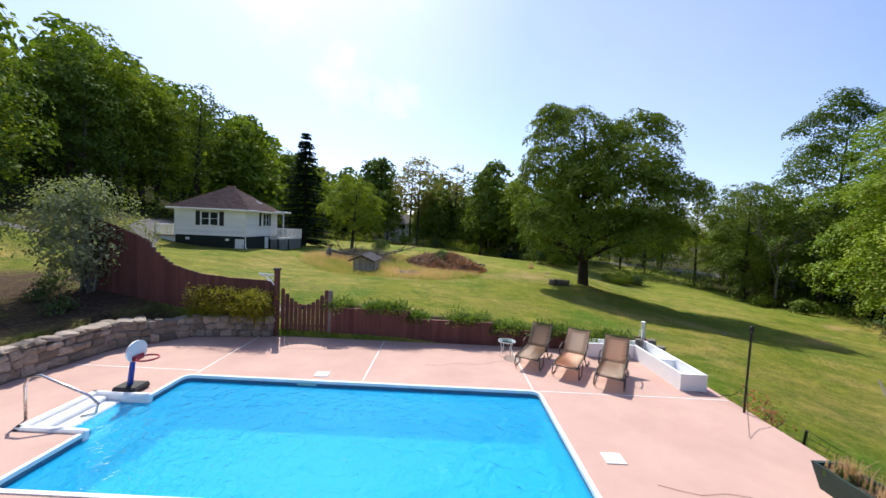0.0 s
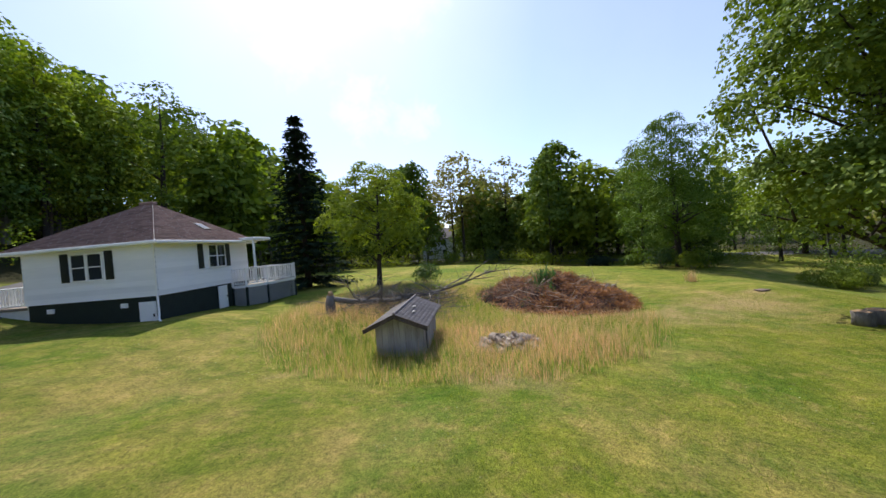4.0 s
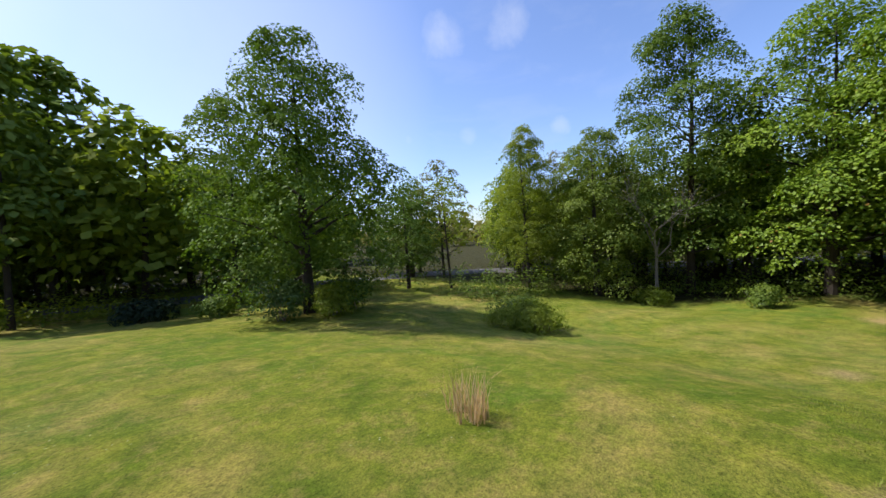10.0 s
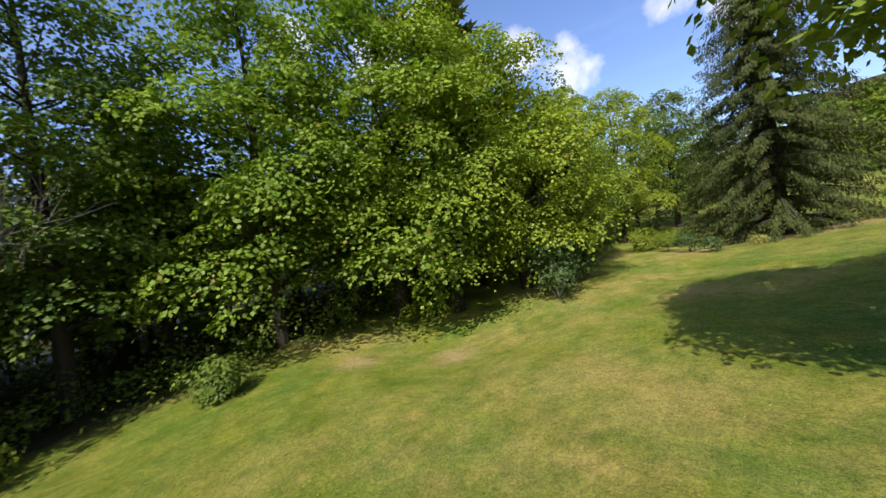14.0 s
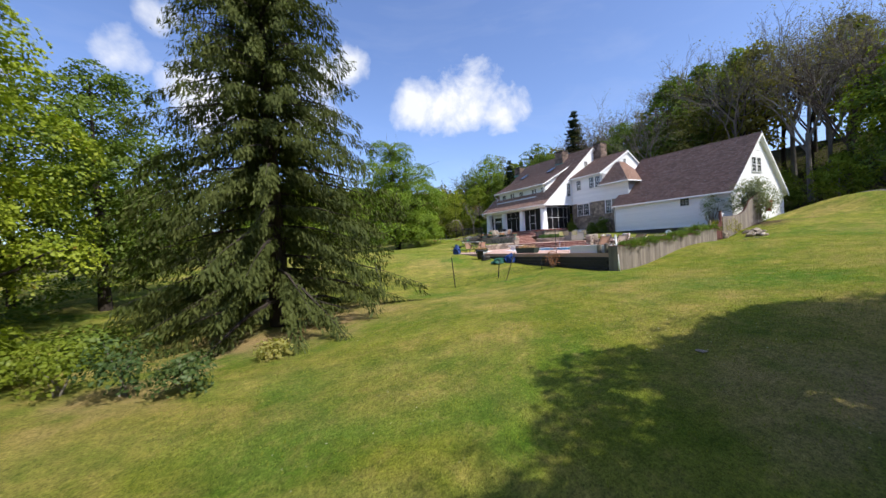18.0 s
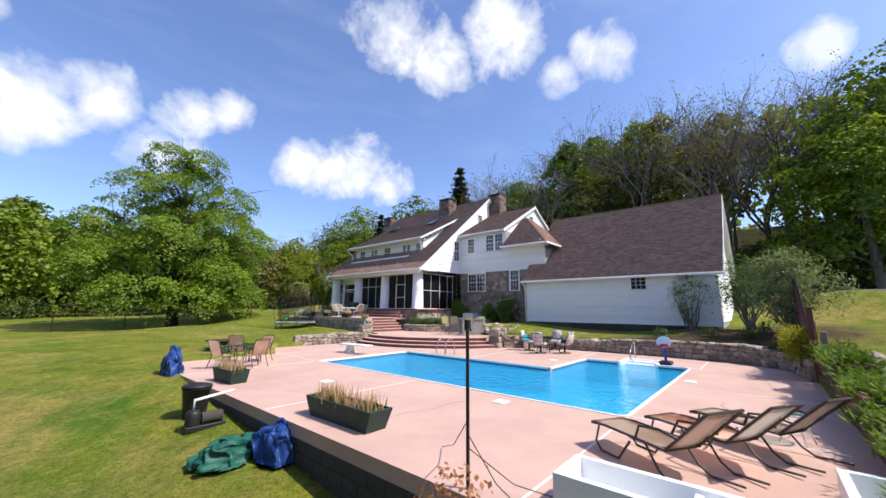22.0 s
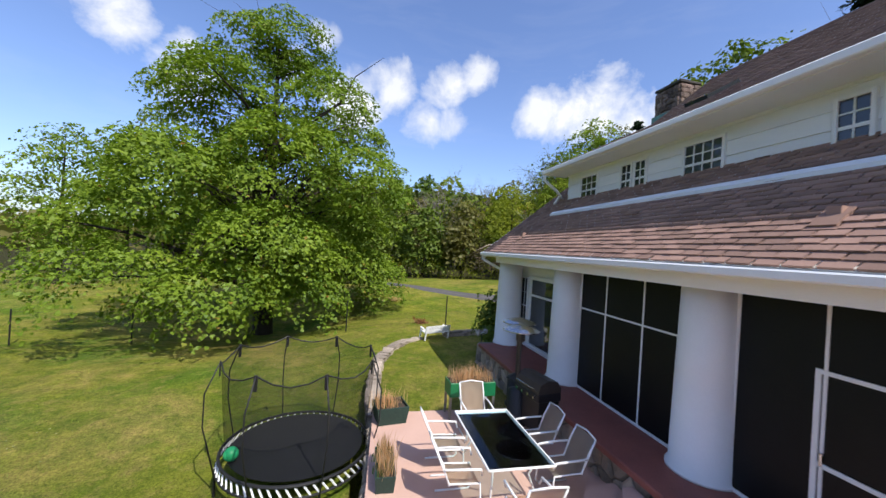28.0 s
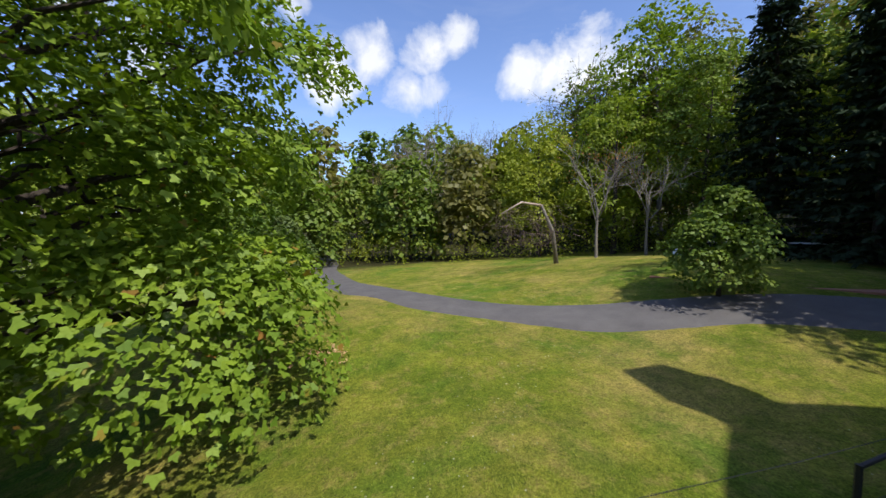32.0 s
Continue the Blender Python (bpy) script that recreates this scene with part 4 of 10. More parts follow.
# rake board along the gable
bm = bmesh.new()
plate(bm, [(EAVE_X + 0.05, NEAR_Y + 0.03, EAVE_Z - 0.3), (EAVE_X + 0.05, NEAR_Y + 0.03, EAVE_Z - 0.02), (RIDGE_X, NEAR_Y + 0.03, RIDGE_Z - 0.02), (RIDGE_X, NEAR_Y + 0.03, RIDGE_Z - 0.3)], 0.19, (0, 1, 0))
part("rake_board", bm, "white", house)
bm = bmesh.new()
plate(bm, [(EAVE_X + 0.05, FAR_Y - 0.02, EAVE_Z - 0.3), (EAVE_X + 0.05, FAR_Y - 0.02, EAVE_Z - 0.02), (RIDGE_X, FAR_Y - 0.02, RIDGE_Z - 0.02), (RIDGE_X, FAR_Y - 0.02, RIDGE_Z - 0.3)], 0.06, (0, -1, 0))
part("rake_board", bm, "white", house)
part("far_gable", (lambda bm: (plate(bm, [(EAVE_X - 0.6, FAR_Y + 0.3, EAVE_Z - 0.1), (RIDGE_X, FAR_Y + 0.3, RIDGE_Z - 0.2), (-28.5, FAR_Y + 0.3, EAVE_Z - 0.1), (-28.5, FAR_Y + 0.3, 1.0), (-11.3, FAR_Y + 0.3, 1.0), (-11.3, FAR_Y + 0.3, EAVE_Z - 0.1)], 0.2, (0, 1, 0)), bm)[1])(bmesh.new()), "siding", house)
window(house, -14.35, NEAR_Y + 0.03, 6.35, 0.62, 1.65, "+y", 2, 4)
window(house, -18.0, NEAR_Y + 0.03, 10.2, 0.62, 0.95, "+y", 2, 4)
# gutters
for y0, y1, x, z in ((FAR_Y, NEAR_Y + 0.2, EAVE_X + 0.05, EAVE_Z - 0.07),):
    bm = bmesh.new()
    box(bm, x - 0.03, x + 0.10, y0, y1, z - 0.07, z + 0.05, 0.02)
    part("gutter", bm, "white", house)
bm = bmesh.new()
tube(bm, [(EAVE_X + 0.06, FAR_Y + 0.1, EAVE_Z - 0.12), (EAVE_X + 0.02, FAR_Y + 0.12, EAVE_Z - 0.3), (EAVE_X - 0.55, FAR_Y + 0.5, EAVE_Z - 0.62), (EAVE_X - 0.75, FAR_Y + 0.7, EAVE_Z - 0.85)], 0.05, 8)
part("downpipe", bm, "white", house, "", True)
part("soffit", abox(EAVE_X - 2.0, EAVE_X + 0.03, FAR_Y + 0.05, NEAR_Y + 0.1, EAVE_Z - 0.16, EAVE_Z - 0.12), "white", house)

# dormer: front wall, cheeks, roof and windows
DX, DY0, DY1, DZ0, DZ1 = -12.05, -20.4, -10.65, roof_z(-12.05) + 0.02, 8.2
part("dormer_wall", abox(DX - 0.2, DX - 0.02, DY0, DY1, DZ0 - 0.3, DZ1), "trim_line", house)
board_wall(house, lambda z: (DY0, DY1), DX - 0.02, DZ0 - 0.1, DZ1, 0.29, "x")
DTX, DTZ = -17.6, 11.45
for yy, sgn in ((DY1, 1), (DY0, -1)):
    bm = bmesh.new()
    plate(bm, [(DX, yy, roof_z(DX) - 0.1), (DX, yy, DZ1), (DTX, yy, DTZ), ], -0.12 * sgn, (0, 1, 0))
    part("dormer_cheek", bm, "trim_line" if sgn > 0 else "siding", house)
z_line = lambda x: DZ1 + (DX - x) / (DX - DTX) * (DTZ - DZ1)
k = 0
z = DZ0 - 0.05
while z < DTZ - 0.15:
    xa = EAVE_X - (z - EAVE_Z) / SLOPE
    xb = DX - max(0, (z + 0.26 - DZ1)) / (DTZ - DZ1) * (DX - DTX)
    xa, xb = max(xa, DTX), min(xb, DX)
    if xb - xa > 0.1:
        bm = bmesh.new()
        v = [bm.verts.new(p) for p in ((xa - 0.05, DY1 + 0.03, z), (xb, DY1 + 0.03, z), (xb, DY1 + 0.006, z + 0.28), (xa - 0.35, DY1 + 0.006, z + 0.28))]
        w = [bm.verts.new((v[0].co.x, DY1 - 0.02, z)), bm.verts.new((v[1].co.x, DY1 - 0.02, z))]
        bm.faces.new(v)
        bm.faces.new((w[0], w[1], v[1], v[0]))
        part("board", bm, "siding", house)
    z += 0.27
dorm = [(DX + 0.7, DY0 - 0.4, DZ1 + 0.02), (DX + 0.7, DY1 + 0.45, DZ1 + 0.02), (DTX - 0.6, DY1 + 0.45, DTZ + 0.28), (DTX - 0.6, DY0 - 0.4, DTZ + 0.28)]
roof_deck(house, dorm, 0.16)
shingled("dormer_slope", dorm, house)
part("dormer_soffit", abox(DX - 0.05, DX + 0.7, DY0 - 0.35, DY1 + 0.3, DZ1 - 0.14, DZ1 - 0.11), "white", house)
part("gutter", abox(DX + 0.68, DX + 0.81, DY0 - 0.4, DY1 + 0.45, DZ1 - 0.12, DZ1 + 0.02, 0.02), "white", house)
for yy, s in ((DY0 - 0.4, 1), (DY1 + 0.2, -1)):
    bm = bmesh.new()
    tube(bm, [(DX + 0.73, yy, DZ1 - 0.1), (DX + 0.68, yy, DZ1 - 0.3), (DX + 0.25, yy + 0.1 * s, DZ1 - 0.65), (DX + 0.1, yy + 0.15 * s, DZ1 - 0.9), (DX + 0.12, yy + 0.15 * s, roof_z(DX) + 0.2), (DX + 0.35, yy + 0.15 * s, roof_z(DX + 0.3) + 0.12)], 0.05, 8)
    part("downpipe", bm, "white", house, "", True)
bm = bmesh.new()
plate(bm, [(DX + 0.8, DY0 + 0.3, roof_z(DX + 0.8) + 0.03), (DX + 0.8, DY1 - 1.0, roof_z(DX + 0.8) + 0.03), (DX + 0.7, DY1 - 1.0, roof_z(DX + 0.7) + 0.03), (DX + 0.7, DY0 + 0.3, roof_z(DX + 0.7) + 0.03)], 0.07, (0, 0, 1))
part("snow_rail", bm, "white", house, "long white strip on the roof")
for y, w, c in ((-19.2, 0.76, 3), (-17.58, 0.34, 2), (-17.08, 0.34, 2), (-15.35, 0.84, 4), (-12.98, 0.36, 2), (-12.44, 0.36, 2), (-11.2, 0.5, 3)):
    window(house, DX + 0.01, y, 6.98, w, 0.84, "+x", c, 4, trim=0.06)
# skylights, vents
for y in (-19.0, -13.4):
    bm = bmesh.new()
    x0 = -15.2
    zz = z_line(x0)
    plate(bm, [(x0, y, zz + 0.3), (x0, y + 0.8, zz + 0.3), (x0 - 1.2, y + 0.8, z_line(x0 - 1.2) + 0.3), (x0 - 1.2, y, z_line(x0 - 1.2) + 0.3)], 0.12, (0.4, 0, 0.9))
    part("skylight", bm, "glass", house)
for vx, vy in ((-10.35, -20.2), (-10.4, -12.2)):
    bm = bmesh.new()
    z = roof_z(vx)
    plate(bm, [(vx + 0.15, vy - 0.13, z - 0.09), (vx + 0.15, vy + 0.13, z - 0.09), (vx - 0.12, vy + 0.13, z + 0.13), (vx - 0.12, vy - 0.13, z + 0.13)], 0.03, (0.6, 0, 0.8))
    box(bm, vx - 0.1, vx + 0.0, vy - 0.07, vy + 0.07, z, z + 0.16)
    part("roof_vent", bm, "shingle", house)


def chimney(x, y, z0, z1, w, d, seed):
    e = part("chimney", abox(x - w / 2 + .05, x + w / 2 - .05, y - d / 2 + .05, y + d / 2 - .05, z0, z1 - 0.3), "mortar", house, "rough stone chimney with a dark cap")
    for sx, sy, ex, ey in ((-1, 1, 1, 1), (1, 1, 1, -1), (1, -1, -1, -1), (-1, -1, -1, 1)):
        rng = random.Random(seed + sx * 3 + ey)
        kinds = [me for key, me in STONE_MESHES if key == "stone_brown"]
        a, b = Vector((x + sx * w / 2, y + sy * d / 2, 0)), Vector((x + ex * w / 2, y + ey * d / 2, 0))
        z = z0
        while z < z1 - 0.35:
            h = rng.uniform(0.16, 0.26)
            s = 0
            L = (b - a).length
            while s < L - 0.03:
                ww = min(rng.uniform(0.18, 0.42), L - s)
                p = a + (b - a).normalized() * (s + ww / 2)
                m = Matrix.Translation(Vector((p.x, p.y, z + h / 2))) @ pose(0, 0, 0, 0, 0, math.degrees(math.atan2((b - a).y, (b - a).x))) @ Matrix.Diagonal((ww, 0.16, h * 1.03, 1))
                ob = link("stone", rng.choice(kinds), None, e, m=m)
                s += ww
            z += h
    cap = abox(x - w / 2 - .06, x + w / 2 + .06, y - d / 2 - .06, y + d / 2 + .06, z1 - 0.12, z1, 0.02)
    part("cap", cap, "block", e)
    bm = bmesh.new()
    for sx in (-1, 1):
        for sy in (-1, 1):
            box(bm, x + sx * w * .38 - .09, x + sx * w * .38 + .09, y + sy * d * .38 - .09, y + sy * d * .38 + .09, z1 - 0.42, z1 - 0.11)
    part("cap_post", bm, "block", e)
    part("flashing", abox(x - w / 2 - .12, x + w / 2 + .12, y - d / 2 - .12, y + d / 2 + .12, z0 + 0.55, z0 + 0.85, 0.02), "copper", e, "green copper flashing")


chimney(-18.8, -23.0, 11.2, 13.3, 1.0, 1.3, 1)
chimney(-18.1, -13.0, 10.9, 13.6, 1.15, 1.35, 2)
chimney(-20.4, -8.3, 10.4, 13.7, 1.25, 1.25, 3)

# ---- porch ----
PF = 2.1   # porch floor
part("porch_floor", abox(-15.0, -9.45, FAR_Y + 0.7, -8.72, PF - 0.12, PF, 0.02), "red_tile", house, "red painted porch floor")
COLS = [(-10.45, -9.6), (-10.6, -13.75), (-10.6, -17.65), (-10.55, -21.35)]
for x, y in COLS:
    part("column", alathe([(0.50, PF), (0.50, PF + 0.05), (0.46, PF + 0.06), (0.43, PF + 1.6), (0.40, EAVE_Z - 0.2)], (x, y, 0), 32), "white", house, "round white stuccoed column", True)
# back of the porch, its shade painted near-black
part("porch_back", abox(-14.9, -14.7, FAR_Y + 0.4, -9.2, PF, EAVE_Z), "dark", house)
part("porch_beam", abox(-10.35, -9.9, FAR_Y + 0.75, -9.05, EAVE_Z - 0.35, EAVE_Z - 0.16), "white", house)


def screen_bay(x0, y0, x1, y1, bars, rail, door=None):
    """A bay of black insect screen in white bars; bars: places of the uprights, 0 to 1; rail: height of the cross bar."""
    a, b = Vector((x0, y0, 0)), Vector((x1, y1, 0))
    d, L = (b - a).normalized(), (b - a).length
    m = Matrix.Translation((x0, y0, 0)) @ pose(0, 0, 0, 0, 0, math.degrees(math.atan2(d.y, d.x)))
    e = part("screen", abox(0, L, -0.008, 0.008, PF + 0.03, EAVE_Z - 0.3, 0, m), "screen", house, "black insect screen")

    def bar(*dims):
        part("screen_bar", abox(*dims, 0.004, m), "white", e)
    bar(0, 0.05, -0.03, 0.03, PF, EAVE_Z - 0.3)
    bar(L - 0.05, L, -0.03, 0.03, PF, EAVE_Z - 0.3)
    bar(0, L, -0.03, 0.03, PF, PF + 0.05)
    bar(0, L, -0.03, 0.03, EAVE_Z - 0.36, EAVE_Z - 0.3)
    for u in bars:
        bar(L * u - 0.018, L * u + 0.018, -0.026, 0.026, PF, EAVE_Z - 0.3)
    if rail:
        bar(0, L, -0.028, 0.028, rail - 0.018, rail + 0.018)
    if door:
        d0, d1 = door
        for u in (d0, d1):
            bar(L * u - 0.03, L * u + 0.03, -0.03, 0.03, PF, 4.15)
        for zz in (PF + 0.04, PF + 0.95, 4.12):
            bar(L * d0, L * d1, -0.03, 0.03, zz - 0.025, zz + 0.025)
        part("door_handle", abox(L * d1 - 0.09, L * d1 - 0.06, -0.05, 0.05, 3.05, 3.2, 0.005, m), "steel", e)
        part("door_handle", abox(L * d0 + 0.06, L * d0 + 0.09, -0.05, 0.05, 3.05, 3.2, 0.005, m), "steel", e)


screen_bay(-10.5, -10.0, -10.62, -13.35, (0.36, 0.68), None, (0.36, 0.70))
screen_bay(-10.62, -14.15, -10.68, -17.25, (0.32, 0.68), 4.05)
screen_bay(-10.4, -9.3, -14.9, -9.3, (0.28, 0.52, 0.74, 0.9), 3.6)
part("kick_plate", abox(-10.66, -10.63, -14.7, -14.2, PF + 0.05, PF + 0.5), "white", house)
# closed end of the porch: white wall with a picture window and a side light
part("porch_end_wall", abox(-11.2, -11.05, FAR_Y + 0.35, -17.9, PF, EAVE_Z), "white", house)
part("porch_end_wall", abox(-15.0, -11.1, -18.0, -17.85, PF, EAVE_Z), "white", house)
big = window(house, -11.02, -19.5, PF + 0.2, 2.1, 2.15, "+x", 1, 1, False, trim=0.12)
part("transom_bar", abox(-11.0, -10.95, -20.55, -18.45, PF + 1.8, PF + 1.87, 0.01), "white", big)
window(house, -11.02, -21.1, PF + 0.45, 0.45, 1.9, "+x", 2, 4, trim=0.08)
part("clapboard", abox(-11.04, -11.02, FAR_Y + 0.4, -18.0, PF + 2.5, EAVE_Z - 0.2), "siding", house)
# stone foot of the porch
foot = thing("porch_foundation", (-9.7, -12, 0.9), "rough field stone foundation under the porch", "stone foundation", kind="structure")
part("core", abox(-15.0, -9.62, FAR_Y + 0.2, -8.84, 0.4, PF - 0.1), "mortar", foot)
stonework(foot, (-9.62, FAR_Y + 0.2), (-9.62, -8.82), 0.55, PF - 0.1, 0.36, 21, "stone", out=0.07)
stonework(foot, (-9.6, -8.84), (-14.95, -8.84), 0.75, PF - 0.1, 0.36, 22, "stone", out=0.07)
part("floor_edge", abox(-15.0, -9.35, -8.77, -8.6, PF - 0.1, PF + 0.01, 0.02), "red_tile", foot)

# ---- wing between the main gable and the garage ----
WX = -15.0
part("wing_wall", abox(WX - 5.5, WX - 0.05, NEAR_Y, -4.1, 1.0, 8.5), "trim_line", house)
part("wing_wall", abox(WX - 5.0, WX - 0.05, -4.1, -0.75, 1.0, 7.0), "trim_line", house)
stone_face = thing("stone_facade", (WX, -6, 1.2), "grey and brown field stone wall of the ground floor", "stone wall", kind="structure")
WINS = [(-6.95, 3.66, 1.75, 1.4), (-3.3, 3.64, 0.92, 1.5)]
stonework(stone_face, (WX + 0.02, NEAR_Y + 0.1), (WX + 0.02, -0.9), 1.0, 5.22, 0.36, 31, "stone_grey",
          [(y - NEAR_Y - 0.1 - w / 2 - 0.12, y - NEAR_Y - 0.1 + w / 2 + 0.12, zz - 0.1, zz + h + 0.3) for y, zz, w, h in WINS])
part("mortar", abox(WX - 0.06, WX + 0.03, NEAR_Y, -0.8, 1.0, 5.25), "mortar", stone_face)
board_wall(house, lambda z: (NEAR_Y + 0.02, -0.7), WX, 5.3, 7.0, 0.30, "x")
board_wall(house, lambda z: (NEAR_Y + 0.02, -4.12), WX, 7.0, 8.5, 0.30, "x")
part("belt_board", abox(WX - 0.02, WX + 0.09, NEAR_Y, -0.7, 5.2, 5.32, 0.01), "white", house)
for y, zz, w, h in WINS:
    if w > 1.5:
        for s in (-1, 1):
            window(house, WX + 0.13, y + s * w / 4, zz, w / 2 - 0.06, h, "+x", 3, 4, trim=0.09)
        part("lintel_board", abox(WX + 0.05, WX + 0.16, y - w / 2 - .1, y + w / 2 + .1, zz + h + 0.08, zz + h + 0.35), "white", house)
    else:
        window(house, WX + 0.13, y, zz, w * 0.75, h, "+x", 3, 4, trim=0.12)
window(house, WX + 0.03, -7.6, 6.98, 0.64, 1.22, "+x", 3, 4)
for s in (-0.44, 0.44):
    window(house, WX + 0.03, -5.18 + s, 6.98, 0.68, 1.3, "+x", 3, 4)
bm = bmesh.new()
box(bm, WX + 0.02, WX + 0.16, -5.3, -5.15, 5.9, 5.98, 0.02)
part("flood_light", bm, "plastic_white", house)
# wing roof with its small gable, and the lower hipped bay beside it
wing = [(WX + 0.45, NEAR_Y, 8.58), (WX + 0.45, -3.95, 8.58), (-20.2, -3.95, 11.7), (-20.2, NEAR_Y, 11.7)]
roof_deck(house, wing)
shingled("wing_slope", wing, house)
part("gutter", abox(WX + 0.43, WX + 0.55, NEAR_Y, -3.9, 8.43, 8.57, 0.02), "white", house)
bm = bmesh.new()
plate(bm, [(WX + 0.2, -4.15, 8.43), (-20.2, -4.15, 11.55), (-25.4, -4.15, 8.4)], 0.1, (0, -1, 0))
part("wing_gable", bm, "siding", house)
bm = bmesh.new()
plate(bm, [(WX + 0.5, -4.0, 8.33), (WX + 0.5, -4.0, 8.59), (-20.2, -4.0, 11.72), (-20.2, -4.0, 11.46)], 0.06, (0, 1, 0))
part("rake_board", bm, "white", house)
window(house, -19.6, -4.12, 10.0, 0.5, 0.6, "+y", 2, 2, trim=0.06)
rearw = [(-25.5, -3.95, 8.4), (-25.5, NEAR_Y, 8.4), (-20.2, NEAR_Y, 11.7), (-20.2, -3.95, 11.7)]
roof_deck(house, rearw)
bay_e, bay_r, bay_z = WX + 0.9, -0.2, 7.05
hip_top = (-17.5, -3.5, 9.95)
front_hip = [(bay_e, -4.0, bay_z), (bay_e, bay_r, bay_z), hip_top, (-17.5, -3.9, 9.95)]
side_hip = [(bay_e, bay_r, bay_z), (-18.6, bay_r, bay_z), (-18.6, -3.5, 9.95), hip_top]
for i, f in enumerate((front_hip, side_hip)):
    roof_deck(house, f, 0.12)
    shingled("bay_slope" + "x" * i, f, house)
part("gutter", abox(bay_e - 0.02, bay_e + 0.1, -4.1, bay_r + 0.08, bay_z - 0.14, bay_z + 0.0, 0.02), "white", house)
part("gutter", abox(-16.8, bay_e + 0.1, bay_r - 0.02, bay_r + 0.1, bay_z - 0.14, bay_z, 0.02), "white", house)
part("soffit", abox(WX, bay_e, -4.05, bay_r, bay_z - 0.12, bay_z - 0.08), "white", house)
for y in (-0.75,):
    bm = bmesh.new()
    tube(bm, [(WX + 0.03, y, 6.6), (WX + 0.2, y, 7.0), (bay_e - 0.15, y, 7.3)], [0.06, 0.06, 0.05], 4)
    part("bracket", bm, "white", house)

# ---- garage wing ----
GX, GY0, GY1, GZ0, GE, GR = -13.98, -1.75, 9.55, 1.2, 4.18, 9.9
GRX = -19.8
garage = thing("garage_wing", (-19, 4, 1.2), "white clapboard garage wing with a large brown shingle roof", "garage")
part("wall", abox(GX - 0.25, GX - 0.02, GY0, GY1, GZ0 - 0.5, GE + 0.2), "trim_line", garage)
board_wall(garage, lambda z: (GY0, GY1), GX, GZ0 + 0.08, GE + 0.1, 0.265, "x")
bm = bmesh.new()
plate(bm, [(GX, GY1, GZ0 - .8), (GX, GY1, GE), (GRX, GY1, GR - 0.15), (-25.2, GY1, GE), (-25.2, GY1, GZ0)], 0.2, (0, -1, 0))
part("gable_wall", bm, "trim_line", garage)
GS = (GR - GE) / (GX + 0.4 - GRX)
board_wall(garage, lambda z: (max(-25.2, GRX - (GR - z) / GS), min(GX, GRX + (GR - z) / GS)), GY1, GZ0 + 0.3, GR - 0.3, 0.28, "y")
window(garage, -18.6, GY1 + 0.03, 6.2, 0.8, 1.3, "+y", 2, 4)
window(garage, -19.7, GY1 + 0.03, 6.2, 0.8, 1.3, "+y", 2, 4)
gf = [(GX + 0.4, GY0 - 0.3, GE), (GX + 0.4, GY1 + 0.35, GE), (GRX, GY1 + 0.35, GR), (GRX, GY0 - 0.3, GR)]
gb = [(-25.6, GY1 + 0.35, GE), (-25.6, GY0 - 0.3, GE), (GRX, GY0 - 0.3, GR), (GRX, GY1 + 0.35, GR)]
roof_deck(garage, gf)
roof_deck(garage, gb)
shingled("garage_slope", gf, garage)
shingled("garage_rear", gb, garage, tab=0.6, course=0.3)
part("ridge_cap", atube([(GRX, GY0 - 0.3, GR + 0.02), (GRX, GY1 + 0.35, GR + 0.02)], 0.07, 6), "shingle", garage)
for s in (1, -1):
    bm = bmesh.new()
    xe = GX + 0.45 if s > 0 else -25.6
    plate(bm, [(xe, GY1 + 0.30, GE - 0.26), (xe, GY1 + 0.30, GE + 0.0), (GRX, GY1 + 0.30, GR), (GRX, GY1 + 0.30, GR - 0.26)], 0.07, (0, 1, 0))
    part("rake_board", bm, "white", garage)
part("gutter", abox(GX + 0.38, GX + 0.5, GY0 - 0.3, GY1 + 0.35, GE - 0.15, GE - 0.02, 0.02), "white", garage)
part("downpipe", atube([(GX + 0.42, GY0 - 0.2, GE - 0.12), (GX + 0.12, GY0 - 0.12, GE - 0.4), (GX + 0.08, GY0 - 0.1, GZ0 + 0.05)], 0.045), "white", garage, "", True)
window(garage, GX + 0.03, 5.7, 3.38, 0.8, 0.72, "+x", 3, 3, False, trim=0.09)
part("foundation", abox(GX - 0.2, GX - 0.005, GY0, GY1, GZ0 - 0.6, GZ0 + 0.09), "block", garage)
part("corner_board", abox(GX - 0.02, GX + 0.05, GY0 - 0.06, GY0 + 0.08, GZ0 + 0.05, GE), "white", garage)
bm = bmesh.new()
box(bm, -16.2, -16.05, 1.0, 1.15, 6.2, 6.35)
part("roof_vent", bm, "block", garage)

# ---- trees ----


